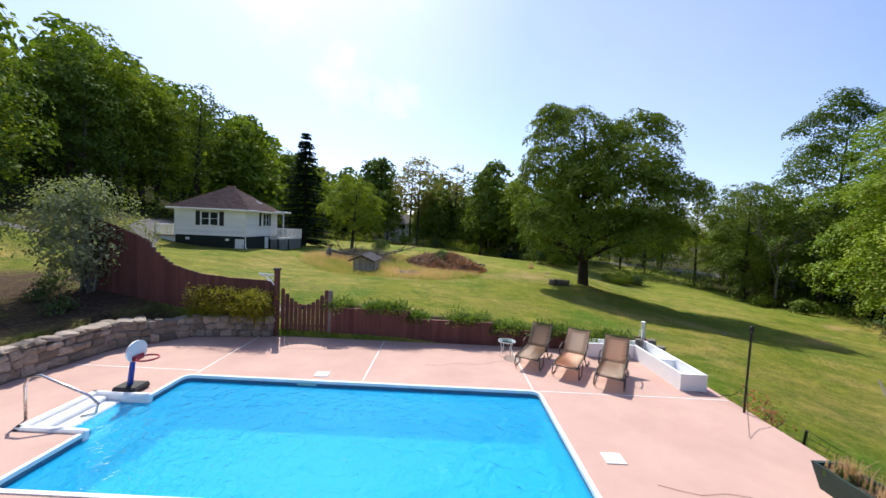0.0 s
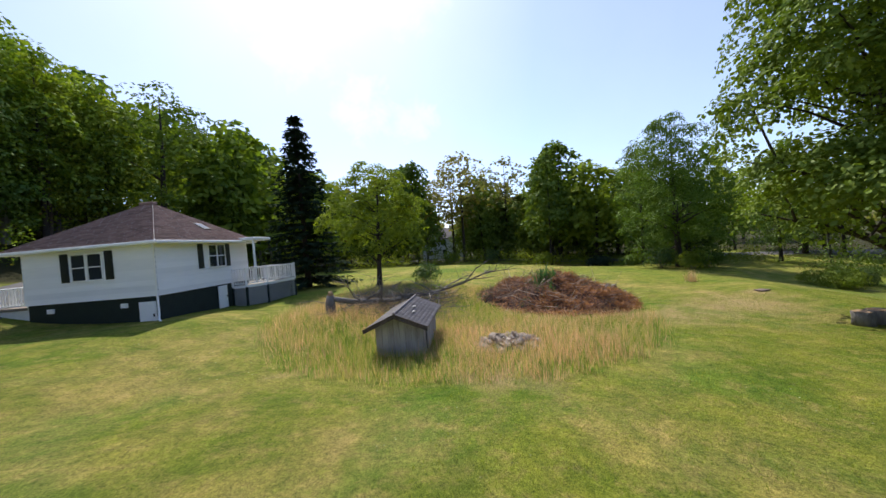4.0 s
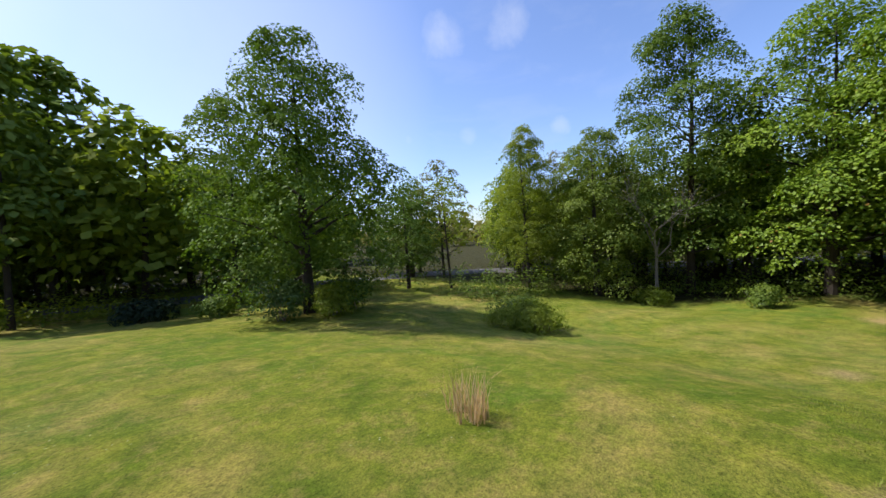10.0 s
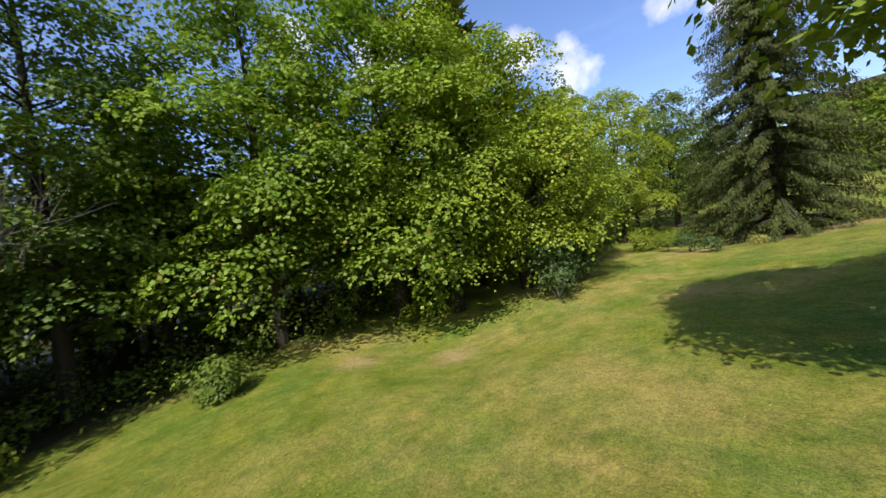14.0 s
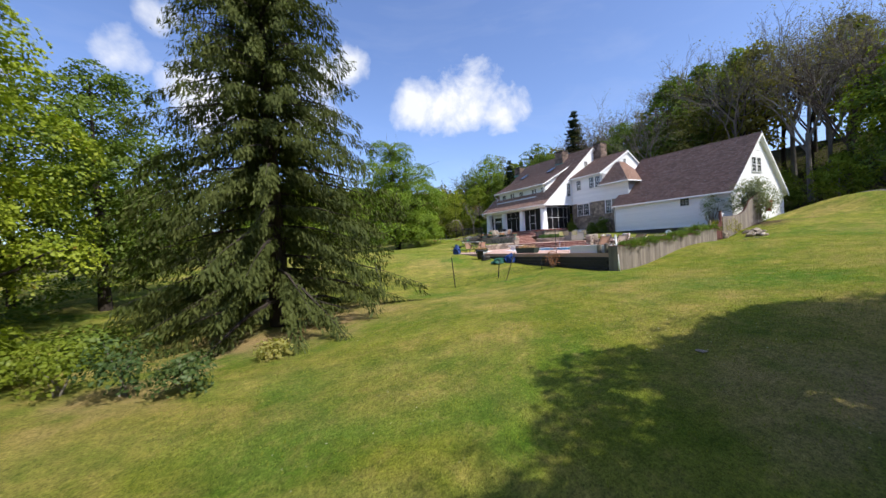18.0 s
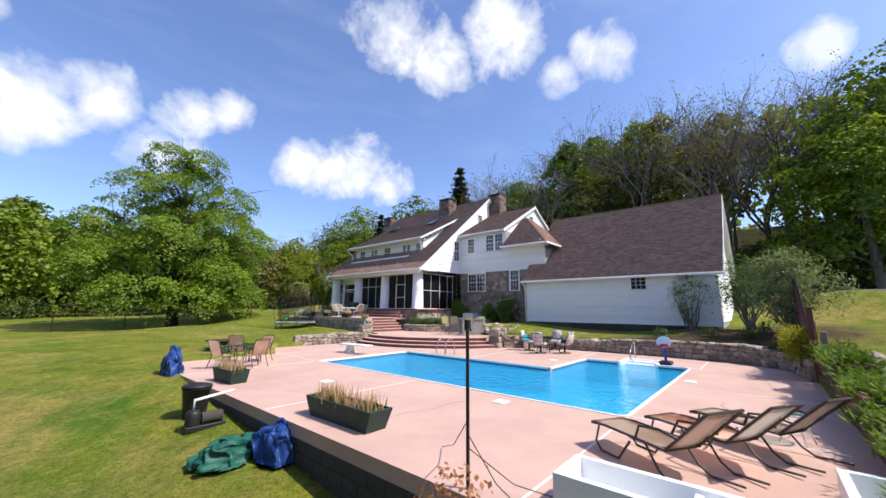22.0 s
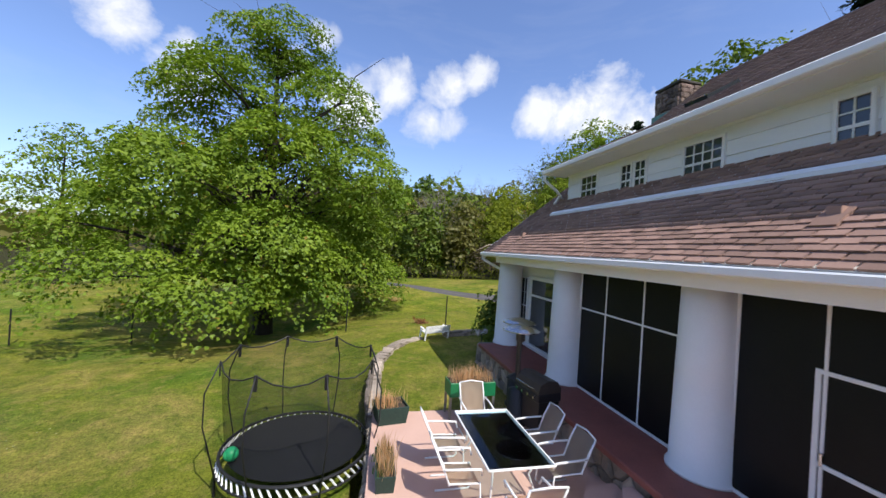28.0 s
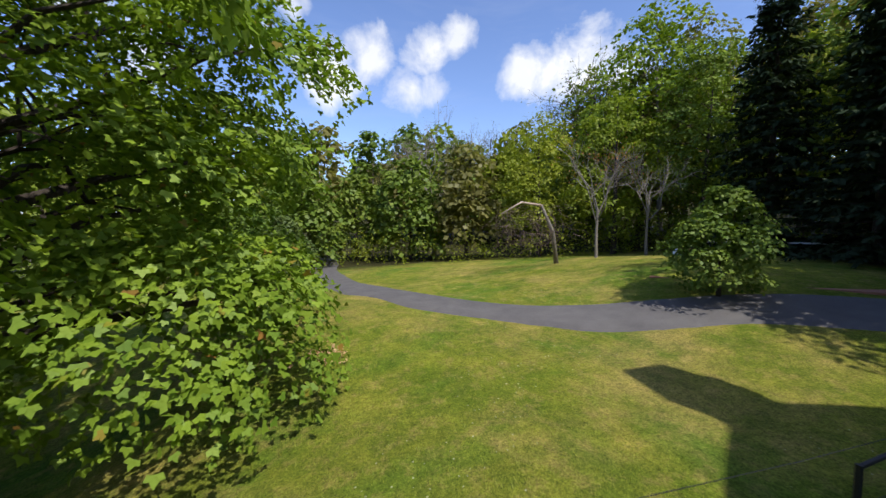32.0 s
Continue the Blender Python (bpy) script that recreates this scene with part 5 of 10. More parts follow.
def leaf_cloud(rng, centres, per, spread, flat, size, kinds=1, droop=0.0, upright=0.0, dome=0.0, axes=None, slim=0.39):
    """Leaves in sprays round the centres, level or domed over an axis. Each leaf is a folded kite, or three of them for a lobed leaf."""
    n = len(centres)
    c = np.repeat(np.asarray(centres, float), per, 0)
    k = len(c)
    spread = spread * np.repeat(rng.uniform(0.6, 1.35, n), per)
    r = np.sqrt(rng.random(k)) * spread
    a = rng.random(k) * 2 * np.pi
    # uneven rim: each spray has a few fingers
    r *= 1 + 0.22 * np.sin(a * np.repeat(rng.integers(3, 6, n), per) + np.repeat(rng.random(n) * 6.3, per))
    lean = np.repeat(rng.normal(0, 0.30, (n, 2)), per, 0)
    dx, dy = r * np.cos(a), r * np.sin(a)
    u = r / spread
    s = size * rng.uniform(0.65, 1.3, k)
    yaw = a + rng.normal(0, 0.9, k)
    if dome:
        dz = dome * spread * (0.7 - u ** 2) - np.abs(rng.normal(0, flat, k))
        pitch = rng.normal(-0.12, 0.34, k) - 1.1 * dome * u
    else:
        dz = rng.normal(0, flat, k) + dx * lean[:, 0] + dy * lean[:, 1] - droop * u ** 2 * spread
        pitch = rng.normal(-0.3, 0.45, k) + upright
    roll = rng.normal(0, 0.4 if dome else 0.55, k)
    off = np.stack([dx, dy, dz], 1)
    fwd = np.stack([np.cos(yaw) * np.cos(pitch), np.sin(yaw) * np.cos(pitch), np.sin(pitch)], 1)
    side = np.stack([-np.sin(yaw), np.cos(yaw), np.zeros(k)], 1)
    if axes is not None:
        up = np.asarray(axes, float)
        up = up / np.linalg.norm(up, axis=1)[:, None]
        e1 = np.cross(up, np.array([0.31, 0.95, 0.02]))
        e1 /= np.linalg.norm(e1, axis=1)[:, None]
        e2 = np.cross(up, e1)
        e1, e2, up = (np.repeat(q, per, 0) for q in (e1, e2, up))
        off, fwd, side = (e1 * q[:, :1] + e2 * q[:, 1:2] + up * q[:, 2:] for q in (off, fwd, side))
    p = c + off
    nrm = np.cross(fwd, side)
    side = side * np.cos(roll)[:, None] + nrm * np.sin(roll)[:, None]
    verts = []
    turns = (0.0,) if kinds == 1 else (0.0, 1.05, -1.05)
    for t, ln in zip(turns, (1.0, 0.8, 0.8)):
        f = fwd * np.cos(t) + side * np.sin(t)
        o = side * np.cos(t) - fwd * np.sin(t)
        w = slim if kinds == 1 else 0.3
        v = np.stack([p, p + f * (s * 0.5 * ln)[:, None] + o * (s * w)[:, None], p + f * (s * ln)[:, None], p + f * (s * 0.5 * ln)[:, None] - o * (s * w)[:, None]], 1)
        verts.append(v)
    if kinds == 1:
        vv = verts[0].reshape(-1, 3)
        ff = np.arange(k * 4).reshape(-1, 4)
    else:   # share the stalk point so that a lobed leaf is one island
        base, l0, l1, l2 = p, verts[0][:, 1:], verts[1][:, 1:], verts[2][:, 1:]
        vv = np.concatenate([base[:, None], l0, l1, l2], 1).reshape(-1, 3)
        o = np.arange(k)[:, None] * 10
        ff = np.concatenate([o + np.array([[0, 1, 2, 3]]), o + np.array([[0, 4, 5, 6]]), o + np.array([[0, 7, 8, 9]])], 0)
    return vv, ff


def branch_path(rng, a, b, sag=0.15, n=5):
    a, b = Vector(a), Vector(b)
    mid = a.lerp(b, 0.5) + Vector((0, 0, (b - a).length * sag))
    out = []
    for i in range(n):
        t = i / (n - 1)
        p = a * (1 - t) ** 2 + mid * 2 * t * (1 - t) + b * t * t
        if 0 < i < n - 1:
            p += Vector((rng.normal(0, .06), rng.normal(0, .06), rng.normal(0, .04))) * (b - a).length * 0.35
        out.append(p)
    return out


def broadleaf(seed, h, r, bare=0.18, clusters=300, per=40, spread=0.9, leaf=0.22, kinds=1, trunk=0.3, limbs=26, dome=0.5, lobes=None, low=0.0, twigs=0, fill=0.1, bumps=20, gap=0.7):
    """Trunk with limbs, and a crown of domed sprays over the lobes of the crown. h: height; r: crown radius; bare: free trunk as a share of h."""
    rng = np.random.default_rng(seed)
    z0 = h * bare
    if lobes is None:
        lobes = []
        for i in range(bumps):
            a = i * 2.4 + rng.normal(0, 0.25)
            q = (i + 0.5) / bumps
            # an egg-shaped outline, widest a little below the middle
            wide = math.sin(math.pi * min(1, 0.16 + 0.84 * q ** 0.85)) ** 0.6
            size = r * (0.34 + 0.14 * rng.random()) * (0.62 + 0.38 * wide)
            lobes.append(((r - size) * wide * math.cos(a), (r - size) * wide * math.sin(a), z0 + size * 0.7 + (h - z0 - size * 1.6) * q, size, size * rng.uniform(0.8, 1.1)))
        lobes.append((0, 0, z0 + (h - z0) * 0.86, r * 0.34, (h - z0) * 0.14))
    L = np.array(lobes)
    n = clusters * 6
    area = L[:, 3] * (L[:, 3] + L[:, 4])
    pick = rng.choice(len(L), n, p=area / area.sum())
    d = rng.normal(0, 1, (n, 3))
    d[:, 2] = np.where(rng.random(n) < 0.5, np.abs(d[:, 2]), d[:, 2])
    d /= np.linalg.norm(d, axis=1)[:, None]
    size = np.stack([L[:, 3], L[:, 3], L[:, 4]], 1)
    c = L[pick, :3] + d * rng.uniform(0.74, 1.0, n)[:, None] * size[pick]
    depth = (((c[:, None] - L[None, :, :3]) / size[None]) ** 2).sum(2).min(1)
    shell = np.flatnonzero(depth > gap ** 2)
    deep = np.flatnonzero(depth <= gap ** 2)
    many = min(len(shell), int(clusters * (1 - fill)))
    use = np.concatenate([shell[:many], deep[:clusters - many]])
    c, d = c[use], d[use]
    clusters = len(c)
    c[:, 2] = np.maximum(c[:, 2], z0 * 0.55 + low + rng.random(clusters) * 0.8)
    axes = d * 0.6 + np.array([0, 0, 0.9]) + rng.normal(0, 0.18, d.shape)
    vv, ff = leaf_cloud(rng, c, per, spread, spread * 0.12, leaf, kinds, dome=dome, axes=axes)
    crown = raw_mesh("crown", vv, ff)
    bm = bmesh.new()
    lean = rng.normal(0, 0.02 * h, 2)
    spine = [(0, 0, -0.35), (0.0, 0, 0.0), (lean[0] * .2, lean[1] * .2, h * .15), (lean[0] * .5, lean[1] * .5, h * .38), (lean[0], lean[1], h * 0.68), (lean[0] * 1.2, lean[1] * 1.2, h * 0.93)]
    tube(bm, spine, [trunk * 1.6, trunk * 1.2, trunk * 0.95, trunk * 0.72, trunk * 0.34, trunk * 0.07], 10)
    order = rng.permutation(clusters)[:limbs]
    for i in order:
        tip = c[i]
        frm = min(0.86, max(0.14, (tip[2] - 0.45 * math.hypot(tip[0], tip[1])) / h))
        s0 = Vector((lean[0] * frm, lean[1] * frm, h * frm))
        rr = trunk * (0.34 + 0.2 * rng.random()) * (1.1 - frm)
        path = branch_path(rng, s0, s0.lerp(Vector(tip), 0.95), 0.10)
        tube(bm, path, [rr, rr * .75, rr * .5, rr * .3, rr * .12], 6)
        for _ in range(twigs):
            j = int(rng.integers(1, 4))
            q = path[j] + Vector(rng.normal(0, 1, 3)) * r * 0.16 + Vector((0, 0, r * 0.07))
            tube(bm, branch_path(rng, path[j], q, 0.1, 3), [rr * .3, rr * .2, rr * .06], 4, False)
    trunk_me = bpy.data.meshes.new("trunk")
    bm.to_mesh(trunk_me)
    bm.free()
    return trunk_me, crown


def bare_tree(seed, h, r, trunk=0.2, n=24, depth=3):
    """A leafless or budding tree: forking limbs and twigs."""
    rng = np.random.default_rng(seed)
    bm = bmesh.new()
    tips = []

    def grow(p, d, length, rad, level):
        q = p + d * length
        mid = p.lerp(q, 0.5) + Vector(rng.normal(0, 0.05, 3)) * length
        tube(bm, [p, mid, q] if level else [p, q], [rad, rad * 0.85, rad * 0.66] if level else [rad, rad * 0.6], 5 if level > 1 else 3, False)
        if level == 0:
            tips.append(q)
            return
        for i in range(3 if level > 1 else 4):
            nd = (d + Vector(rng.normal(0, 0.48, 3)) + Vector((0, 0, 0.12))).normalized()
            grow(p.lerp(q, 0.55 + 0.45 * rng.random()), nd, length * rng.uniform(0.55, 0.85), rad * 0.55, level - 1)
    base = Vector((0, 0, -0.3))
    tube(bm, [base, Vector((0.05, 0, h * 0.2)), Vector((0, 0.08, h * 0.4))], [trunk * 1.3, trunk, trunk * 0.8], 8)
    for i in range(5):
        a = i * 1.26 + rng.random()
        grow(Vector((0, 0.08 * i / 5, h * (0.28 + 0.03 * i))), Vector((math.cos(a) * 0.45, math.sin(a) * 0.45, 1)).normalized(), h * 0.27, trunk * 0.55, depth)
    me = bpy.data.meshes.new("trunk")
    bm.to_mesh(me)
    bm.free()
    pts = np.array([tuple(t) for t in tips])
    vv, ff = leaf_cloud(rng, pts[::2], 3, 0.45, 0.22, 0.15)
    return me, raw_mesh("crown", vv, ff)


def conifer(seed, h, r, whorls=26, per=9, trunk=0.25, droop=0.25, leaf=0.3, hang=0.0, bare=0.06, thin=1.0, dens=16, n=5):
    """A spruce: whorls of drooping boughs hung with needle sprays."""
    rng = np.random.default_rng(seed)
    bm = bmesh.new()
    tube(bm, [(0, 0, -0.35), (0, 0, h * 0.3), (0, 0, h * 0.99)], [trunk * 1.25, trunk * 0.8, 0.02], 9)
    pts, dirs = [], []
    for wn in range(whorls):
        u = (wn + rng.random() * 0.6) / whorls
        z = h * (bare + (1 - bare) * u)
        L0 = r * (1 - u) ** 0.78 + 0.12
        for k in range(per):
            a = 2 * math.pi * (k + rng.random() * 0.8) / per + wn
            L = L0 * rng.uniform(0.6, 1.1)
            if rng.random() > thin:
                continue
            d = Vector((math.cos(a), math.sin(a), 0))
            path = [Vector((0, 0, z)) + d * L * t + Vector((0, 0, -droop * L * t * t + 0.10 * L * t * t * t)) for t in (0, 0.4, 0.75, 1.0)]
            if k % 2 == 0:
                tube(bm, path, [0.02 + 0.015 * L, 0.015 + 0.01 * L, 0.012, 0.006], 4, False)
            m = max(3, int(dens * L / r + 3))
            for j in range(m):
                t = 0.12 + 0.9 * (j + rng.random()) / m
                i = min(2, int(t * 3))
                q = path[0] + d * L * t + Vector((0, 0, -droop * L * t * t + 0.10 * L * t ** 3))
                pts.append((q.x + rng.normal(0, .05), q.y + rng.normal(0, .05), q.z))
                dirs.append(a)
    pts, dirs = np.array(pts), np.array(dirs)
    p = np.repeat(pts, n, 0)
    if n > 5:   # sprays hang in curtains below the boughs
        p = p + np.stack([rng.normal(0, .1, len(p)), rng.normal(0, .1, len(p)), -0.45 * rng.random(len(p)) ** 1.5], 1)
    yaw = np.repeat(dirs, n) + rng.normal(0, 0.8, len(p))
    pitch = rng.normal(-0.25 - hang, 0.35, len(p))
    s = leaf * rng.uniform(0.6, 1.3, len(p))
    fwd = np.stack([np.cos(yaw) * np.cos(pitch), np.sin(yaw) * np.cos(pitch), np.sin(pitch)], 1)
    side = np.stack([-np.sin(yaw), np.cos(yaw), rng.normal(0, 0.5, len(p))], 1)
    w = s * (0.17 if n < 6 else 0.10)
    v = np.stack([p, p + fwd * (s * .55)[:, None] + side * w[:, None], p + fwd * s[:, None], p + fwd * (s * .55)[:, None] - side * w[:, None]], 1).reshape(-1, 3)
    crown = raw_mesh("crown", v, np.arange(len(v)).reshape(-1, 4))
    me = bpy.data.meshes.new("trunk")
    bm.to_mesh(me)
    bm.free()
    return me, crown


BARK = {"maple": "bark", "ash": "bark_grey", "oak": "bark_dark"}


def plant(name, meshes, x, y, label, category, leafy, bark="bark", scale=1.0, turn=0.0, tall=1.0, group="", sink=0.0, z=None):
    """Sets a tree with its trunk and crown down on the ground."""
    e = local(name, label, category, group)
    t, c = meshes
    # the meshes are shared between trees, so the material sits on the object
    for nm, me, mt in (("trunk", t, bark), ("crown", c, leafy)):
        if not me.materials:
            me.materials.append(None)
        ob = new(nm, me)
        ob.parent = e
        ob.material_slots[0].link = "OBJECT"
        ob.material_slots[0].material = M[mt]
    e.matrix_basis = pose(x, y, (ground_z(x, y) if z is None else z) - sink, 0, 0, turn) @ Matrix.Diagonal((scale, scale, scale * tall, 1))
    return e


# the two great maples on the lawn
LOBES_A = [(-2.8, -0.6, 12.3, 3.6, 3.9), (4.4, -0.6, 12.6, 3.4, 3.6), (-5.0, -0.9, 7.8, 2.8, 3.4), (5.4, -1.4, 8.0, 2.8, 3.4), (0.4, -4.2, 8.8, 3.2, 3.8), (0.2, 1.2, 9.2, 2.6, 3.8), (-4.2, -3.4, 4.9, 3.0, 2.3), (3.8, -3.6, 4.8, 3.2, 2.3), (2.6, 0.8, 5.4, 2.4, 2.0),
           (-2.8, 0.8, 5.4, 2.4, 2.0), (0.8, 0, 10.4, 2.8, 3.0), (-5.0, -2.2, 10.0, 2.4, 2.4), (6.0, -0.8, 10.4, 2.2, 2.2), (1.0, -1.2, 13.0, 1.8, 1.8), (-5.8, -2.0, 5.2, 1.8, 1.5), (6.8, -1.8, 5.4, 1.7, 1.6), (-3.6, 0.4, 14.6, 1.6, 1.5), (4.9, -0.8, 14.9, 1.5, 1.4), (0.2, -6.0, 5.6, 2.2, 1.8), (4.6, -5.0, 8.0, 2.2, 2.0), (-3.6, -5.0, 8.2, 2.2, 2.0)]
maple_a = broadleaf(3, 15.6, 7.4, 0.16, 1150, 92, 0.8, 0.18, 1, 0.42, 60, 0.5, LOBES_A, low=0.3, twigs=2)
plant("maple_tree", maple_a, 13.0, 34.4, "broad old maple with full green crown and low hanging boughs", "tree", "leaf_shady", "bark_dark", turn=12)
LOBES_B = [(-3.1, 4.4, 2.6, 2.2, 1.5), (0.3, 7.0, 2.9, 2.7, 1.7), (-1.5, 6.2, 5.2, 2.8, 1.9), (4.2, 6.4, 3.4, 2.7, 1.9), (-5.8, 0.8, 3.4, 2.6, 1.8), (-4.4, 1.4, 6.0, 2.6, 1.9), (-5.4, -2.6, 3.8, 2.7, 1.8), (-2.5, 3.6, 4.6, 2.8, 1.9), (-5.4, 3.2, 8.6, 2.6, 2.0), (-1.8, 5.6, 9.0, 2.9, 2.1), (2.8, 5.4, 7.6, 3.0, 2.2), (6.0, 3.0, 5.6, 3.0, 2.1), (6.4, -1.0, 8.6, 2.9, 2.3),
           (-6.4, -1.2, 8.0, 2.6, 2.1), (-4.2, -4.6, 7.0, 2.9, 2.2), (0, -6.0, 6.0, 3.0, 2.3), (4.4, -4.8, 5.2, 3.0, 2.1), (-3.4, 2.6, 12.2, 2.7, 2.1), (1.6, 3.6, 12.0, 2.8, 2.2), (4.2, 0.4, 12.4, 2.7, 2.2), (-4.2, -2.0, 11.8, 2.6, 2.2), (0.6, -4.0, 11.0, 2.8, 2.3), (-0.8, 1.0, 15.6, 2.6, 2.2), (1.8, -0.8, 16.4, 2.2, 1.9), (-1.2, -1.8, 15.0, 2.3, 2.0), (0, 0, 9.0, 3.5, 4.0)]
maple_b = broadleaf(8, 18.4, 8.5, 0.07, 1500, 84, 0.85, 0.125, 3, 0.5, 90, 0.42, LOBES_B, low=1.2, twigs=2)
plant("maple_tree", maple_b, 0.3, -33.2, "very large spreading maple on the side lawn, yellow-green leaf colour brightened as if sunlit", "tree", "leaf_maple", "bark_dark", turn=0, tall=1.07)
# orchard tree near the brush pile
apple = broadleaf(14, 8.9, 3.9, 0.22, 330, 60, 0.5, 0.15, 1, 0.17, 34, 0.45, twigs=1, fill=0.12, bumps=16)
plant("young_maple", apple, -11.0, 43.4, "young yellow-green shade tree in long grass", "tree", "leaf_light", "bark_dark")

# kinds of the woods
K = {"thin": broadleaf(25, 15, 2.6, 0.3, 120, 24, 0.7, 0.30, 1, 0.14, 26, 0.4, twigs=1, bumps=14), "low": broadleaf(26, 5.5, 2.6, 0.05, 150, 44, 0.55, 0.20, 1, 0.1, 12, 0.45, low=-0.3, bumps=12)}
B = {"bare": bare_tree(31, 15, 4, 0.19, depth=4), "bare_b": bare_tree(32, 12, 4, 0.13)}
C = {"edge": conifer(44, 24, 5.9, 34, 11, 0.34, 0.40, 0.27, 0.8, 0.05, 0.96, 72, 9), "spruce": conifer(41, 19, 4.2, 32, 10, 0.3, 0.42, 0.22, 0.95, 0.08, 0.9, 60, 9), "fir": conifer(42, 22, 4.6, 34, 10, 0.28, 0.22, 0.55, 0.2, 0.03, 0.85, 15), "pine": conifer(43, 15, 4.2, 15, 7, 0.28, 0.05, 0.75, -0.3, 0.32, 0.8, 14)}
# lighter builds of the same kinds for the woods far off
KF = {"round": broadleaf(51, 16, 5.4, 0.12, 230, 12, 1.25, 0.72, 1, 0.26, 10), "tall": broadleaf(52, 20, 4.6, 0.22, 230, 12, 1.15, 0.68, 1, 0.24, 12), "airy": broadleaf(53, 18, 4.6, 0.3, 120, 12, 0.9, 0.46, 1, 0.2, 24, 0.4, twigs=1),
      "dense": broadleaf(54, 15, 5.6, 0.04, 260, 12, 1.3, 0.74, 1, 0.3, 8, low=-0.3), "thin": broadleaf(55, 15, 2.8, 0.26, 90, 12, 0.85, 0.52, 1, 0.14, 10, bumps=12)}
KN = {"round": broadleaf(81, 16, 5.4, 0.05, 520, 76, 0.85, 0.165, 1, 0.26, 30, low=-0.2), "tall": broadleaf(82, 20, 4.6, 0.12, 520, 72, 0.8, 0.165, 1, 0.24, 34, bumps=24), "dense": broadleaf(83, 15, 5.6, 0.02, 560, 76, 0.85, 0.165, 1, 0.3, 24, low=-0.3, fill=0.14)}
KM = {"round": broadleaf(61, 16, 5.3, 0.08, 250, 34, 1.0, 0.28, 1, 0.26, 14), "tall": broadleaf(62, 20, 4.5, 0.16, 250, 34, 0.95, 0.28, 1, 0.24, 16, bumps=24), "airy": broadleaf(63, 18, 4.4, 0.3, 150, 18, 0.75, 0.32, 1, 0.2, 30, 0.4, twigs=1),
      "dense": broadleaf(64, 15, 5.5, 0.03, 260, 34, 1.0, 0.28, 1, 0.3, 10, low=-0.3)}
KX = {"round": broadleaf(71, 16, 5.4, 0.08, 140, 9, 1.5, 1.0, 1, 0.26, 4), "tall": broadleaf(72, 20, 4.8, 0.16, 140, 9, 1.4, 0.95, 1, 0.24, 4), "airy": broadleaf(73, 18, 4.6, 0.26, 90, 8, 1.1, 0.65, 1, 0.2, 10, 0.4),
      "dense": broadleaf(74, 15, 5.6, 0.04, 150, 9, 1.5, 1.0, 1, 0.3, 4), "thin": broadleaf(75, 15, 2.8, 0.2, 70, 8, 1.0, 0.75, 1, 0.14, 4, bumps=12)}
LABEL = {"round": "round-crowned green woodland tree", "tall": "tall slender woodland tree in full leaf", "airy": "open airy tree with thin foliage", "dense": "dense dark green tree leafed to the ground", "thin": "thin young woodland tree", "low": "low leafy understorey shrub",
         "bare": "grey leafless budding tree", "bare_b": "grey bare twiggy tree", "edge": "tall dark Norway spruce with long drooping boughs at the field's edge", "spruce": "tall Norway spruce with drooping boughs", "fir": "dark pointed spruce with dense boughs", "pine": "open ragged pine with bare limbs"}
CAT = {"low": "shrub", "spruce": "spruce", "edge": "spruce", "fir": "spruce", "pine": "pine"}
NAME = {"low": "shrub", "spruce": "spruce_tree", "edge": "spruce_tree", "fir": "spruce_tree", "pine": "pine_tree", "bare": "bare_tree", "bare_b": "bare_tree"}


def wood(kind, x, y, h, leafy="leaf_deep", bark="bark_dark", turn=None, group="", wide=1.0):
    far = x > 60 or y > 74 or x < -30 or y < -44
    mid = (-44 < x < -30 and y < 60) or -56 < y < -44 or (kind in KM and not far)
    beyond = y > 98 or x > 66 or y < -70 or x < -54
    src = (KX.get(kind) if beyond else KN.get(kind) if (26 < x < 46 and -4 < y < 57) or (10 < x < 25 and 55 < y < 66) or (-34 < x < -26 and -27 < y < -8) else KM.get(kind) if mid else KF.get(kind) if far else None) or K.get(kind) or B.get(kind) or C.get(kind)
    full = {"round": 16, "tall": 20, "airy": 18, "dense": 15, "thin": 15, "low": 5.5, "bare": 15, "bare_b": 12, "spruce": 19, "edge": 24, "fir": 22, "pine": 15}[kind]
    s = h / full * wide
    e = plant(NAME.get(kind, "woodland_tree"), src, x, y, LABEL[kind], CAT.get(kind, "tree"), leafy, bark, s, (x * 37 + y * 91) % 360 if turn is None else turn, h / full / s, group)
    return e


# spruce beside the cottage, spruce at the field's edge
wood("fir", -18.4, 47.8, 14.6, "leaf_blue", turn=10, wide=1.3)
wood("edge", 22.7, 6.3, 24.0, "leaf_spruce", turn=75, wide=1.16)
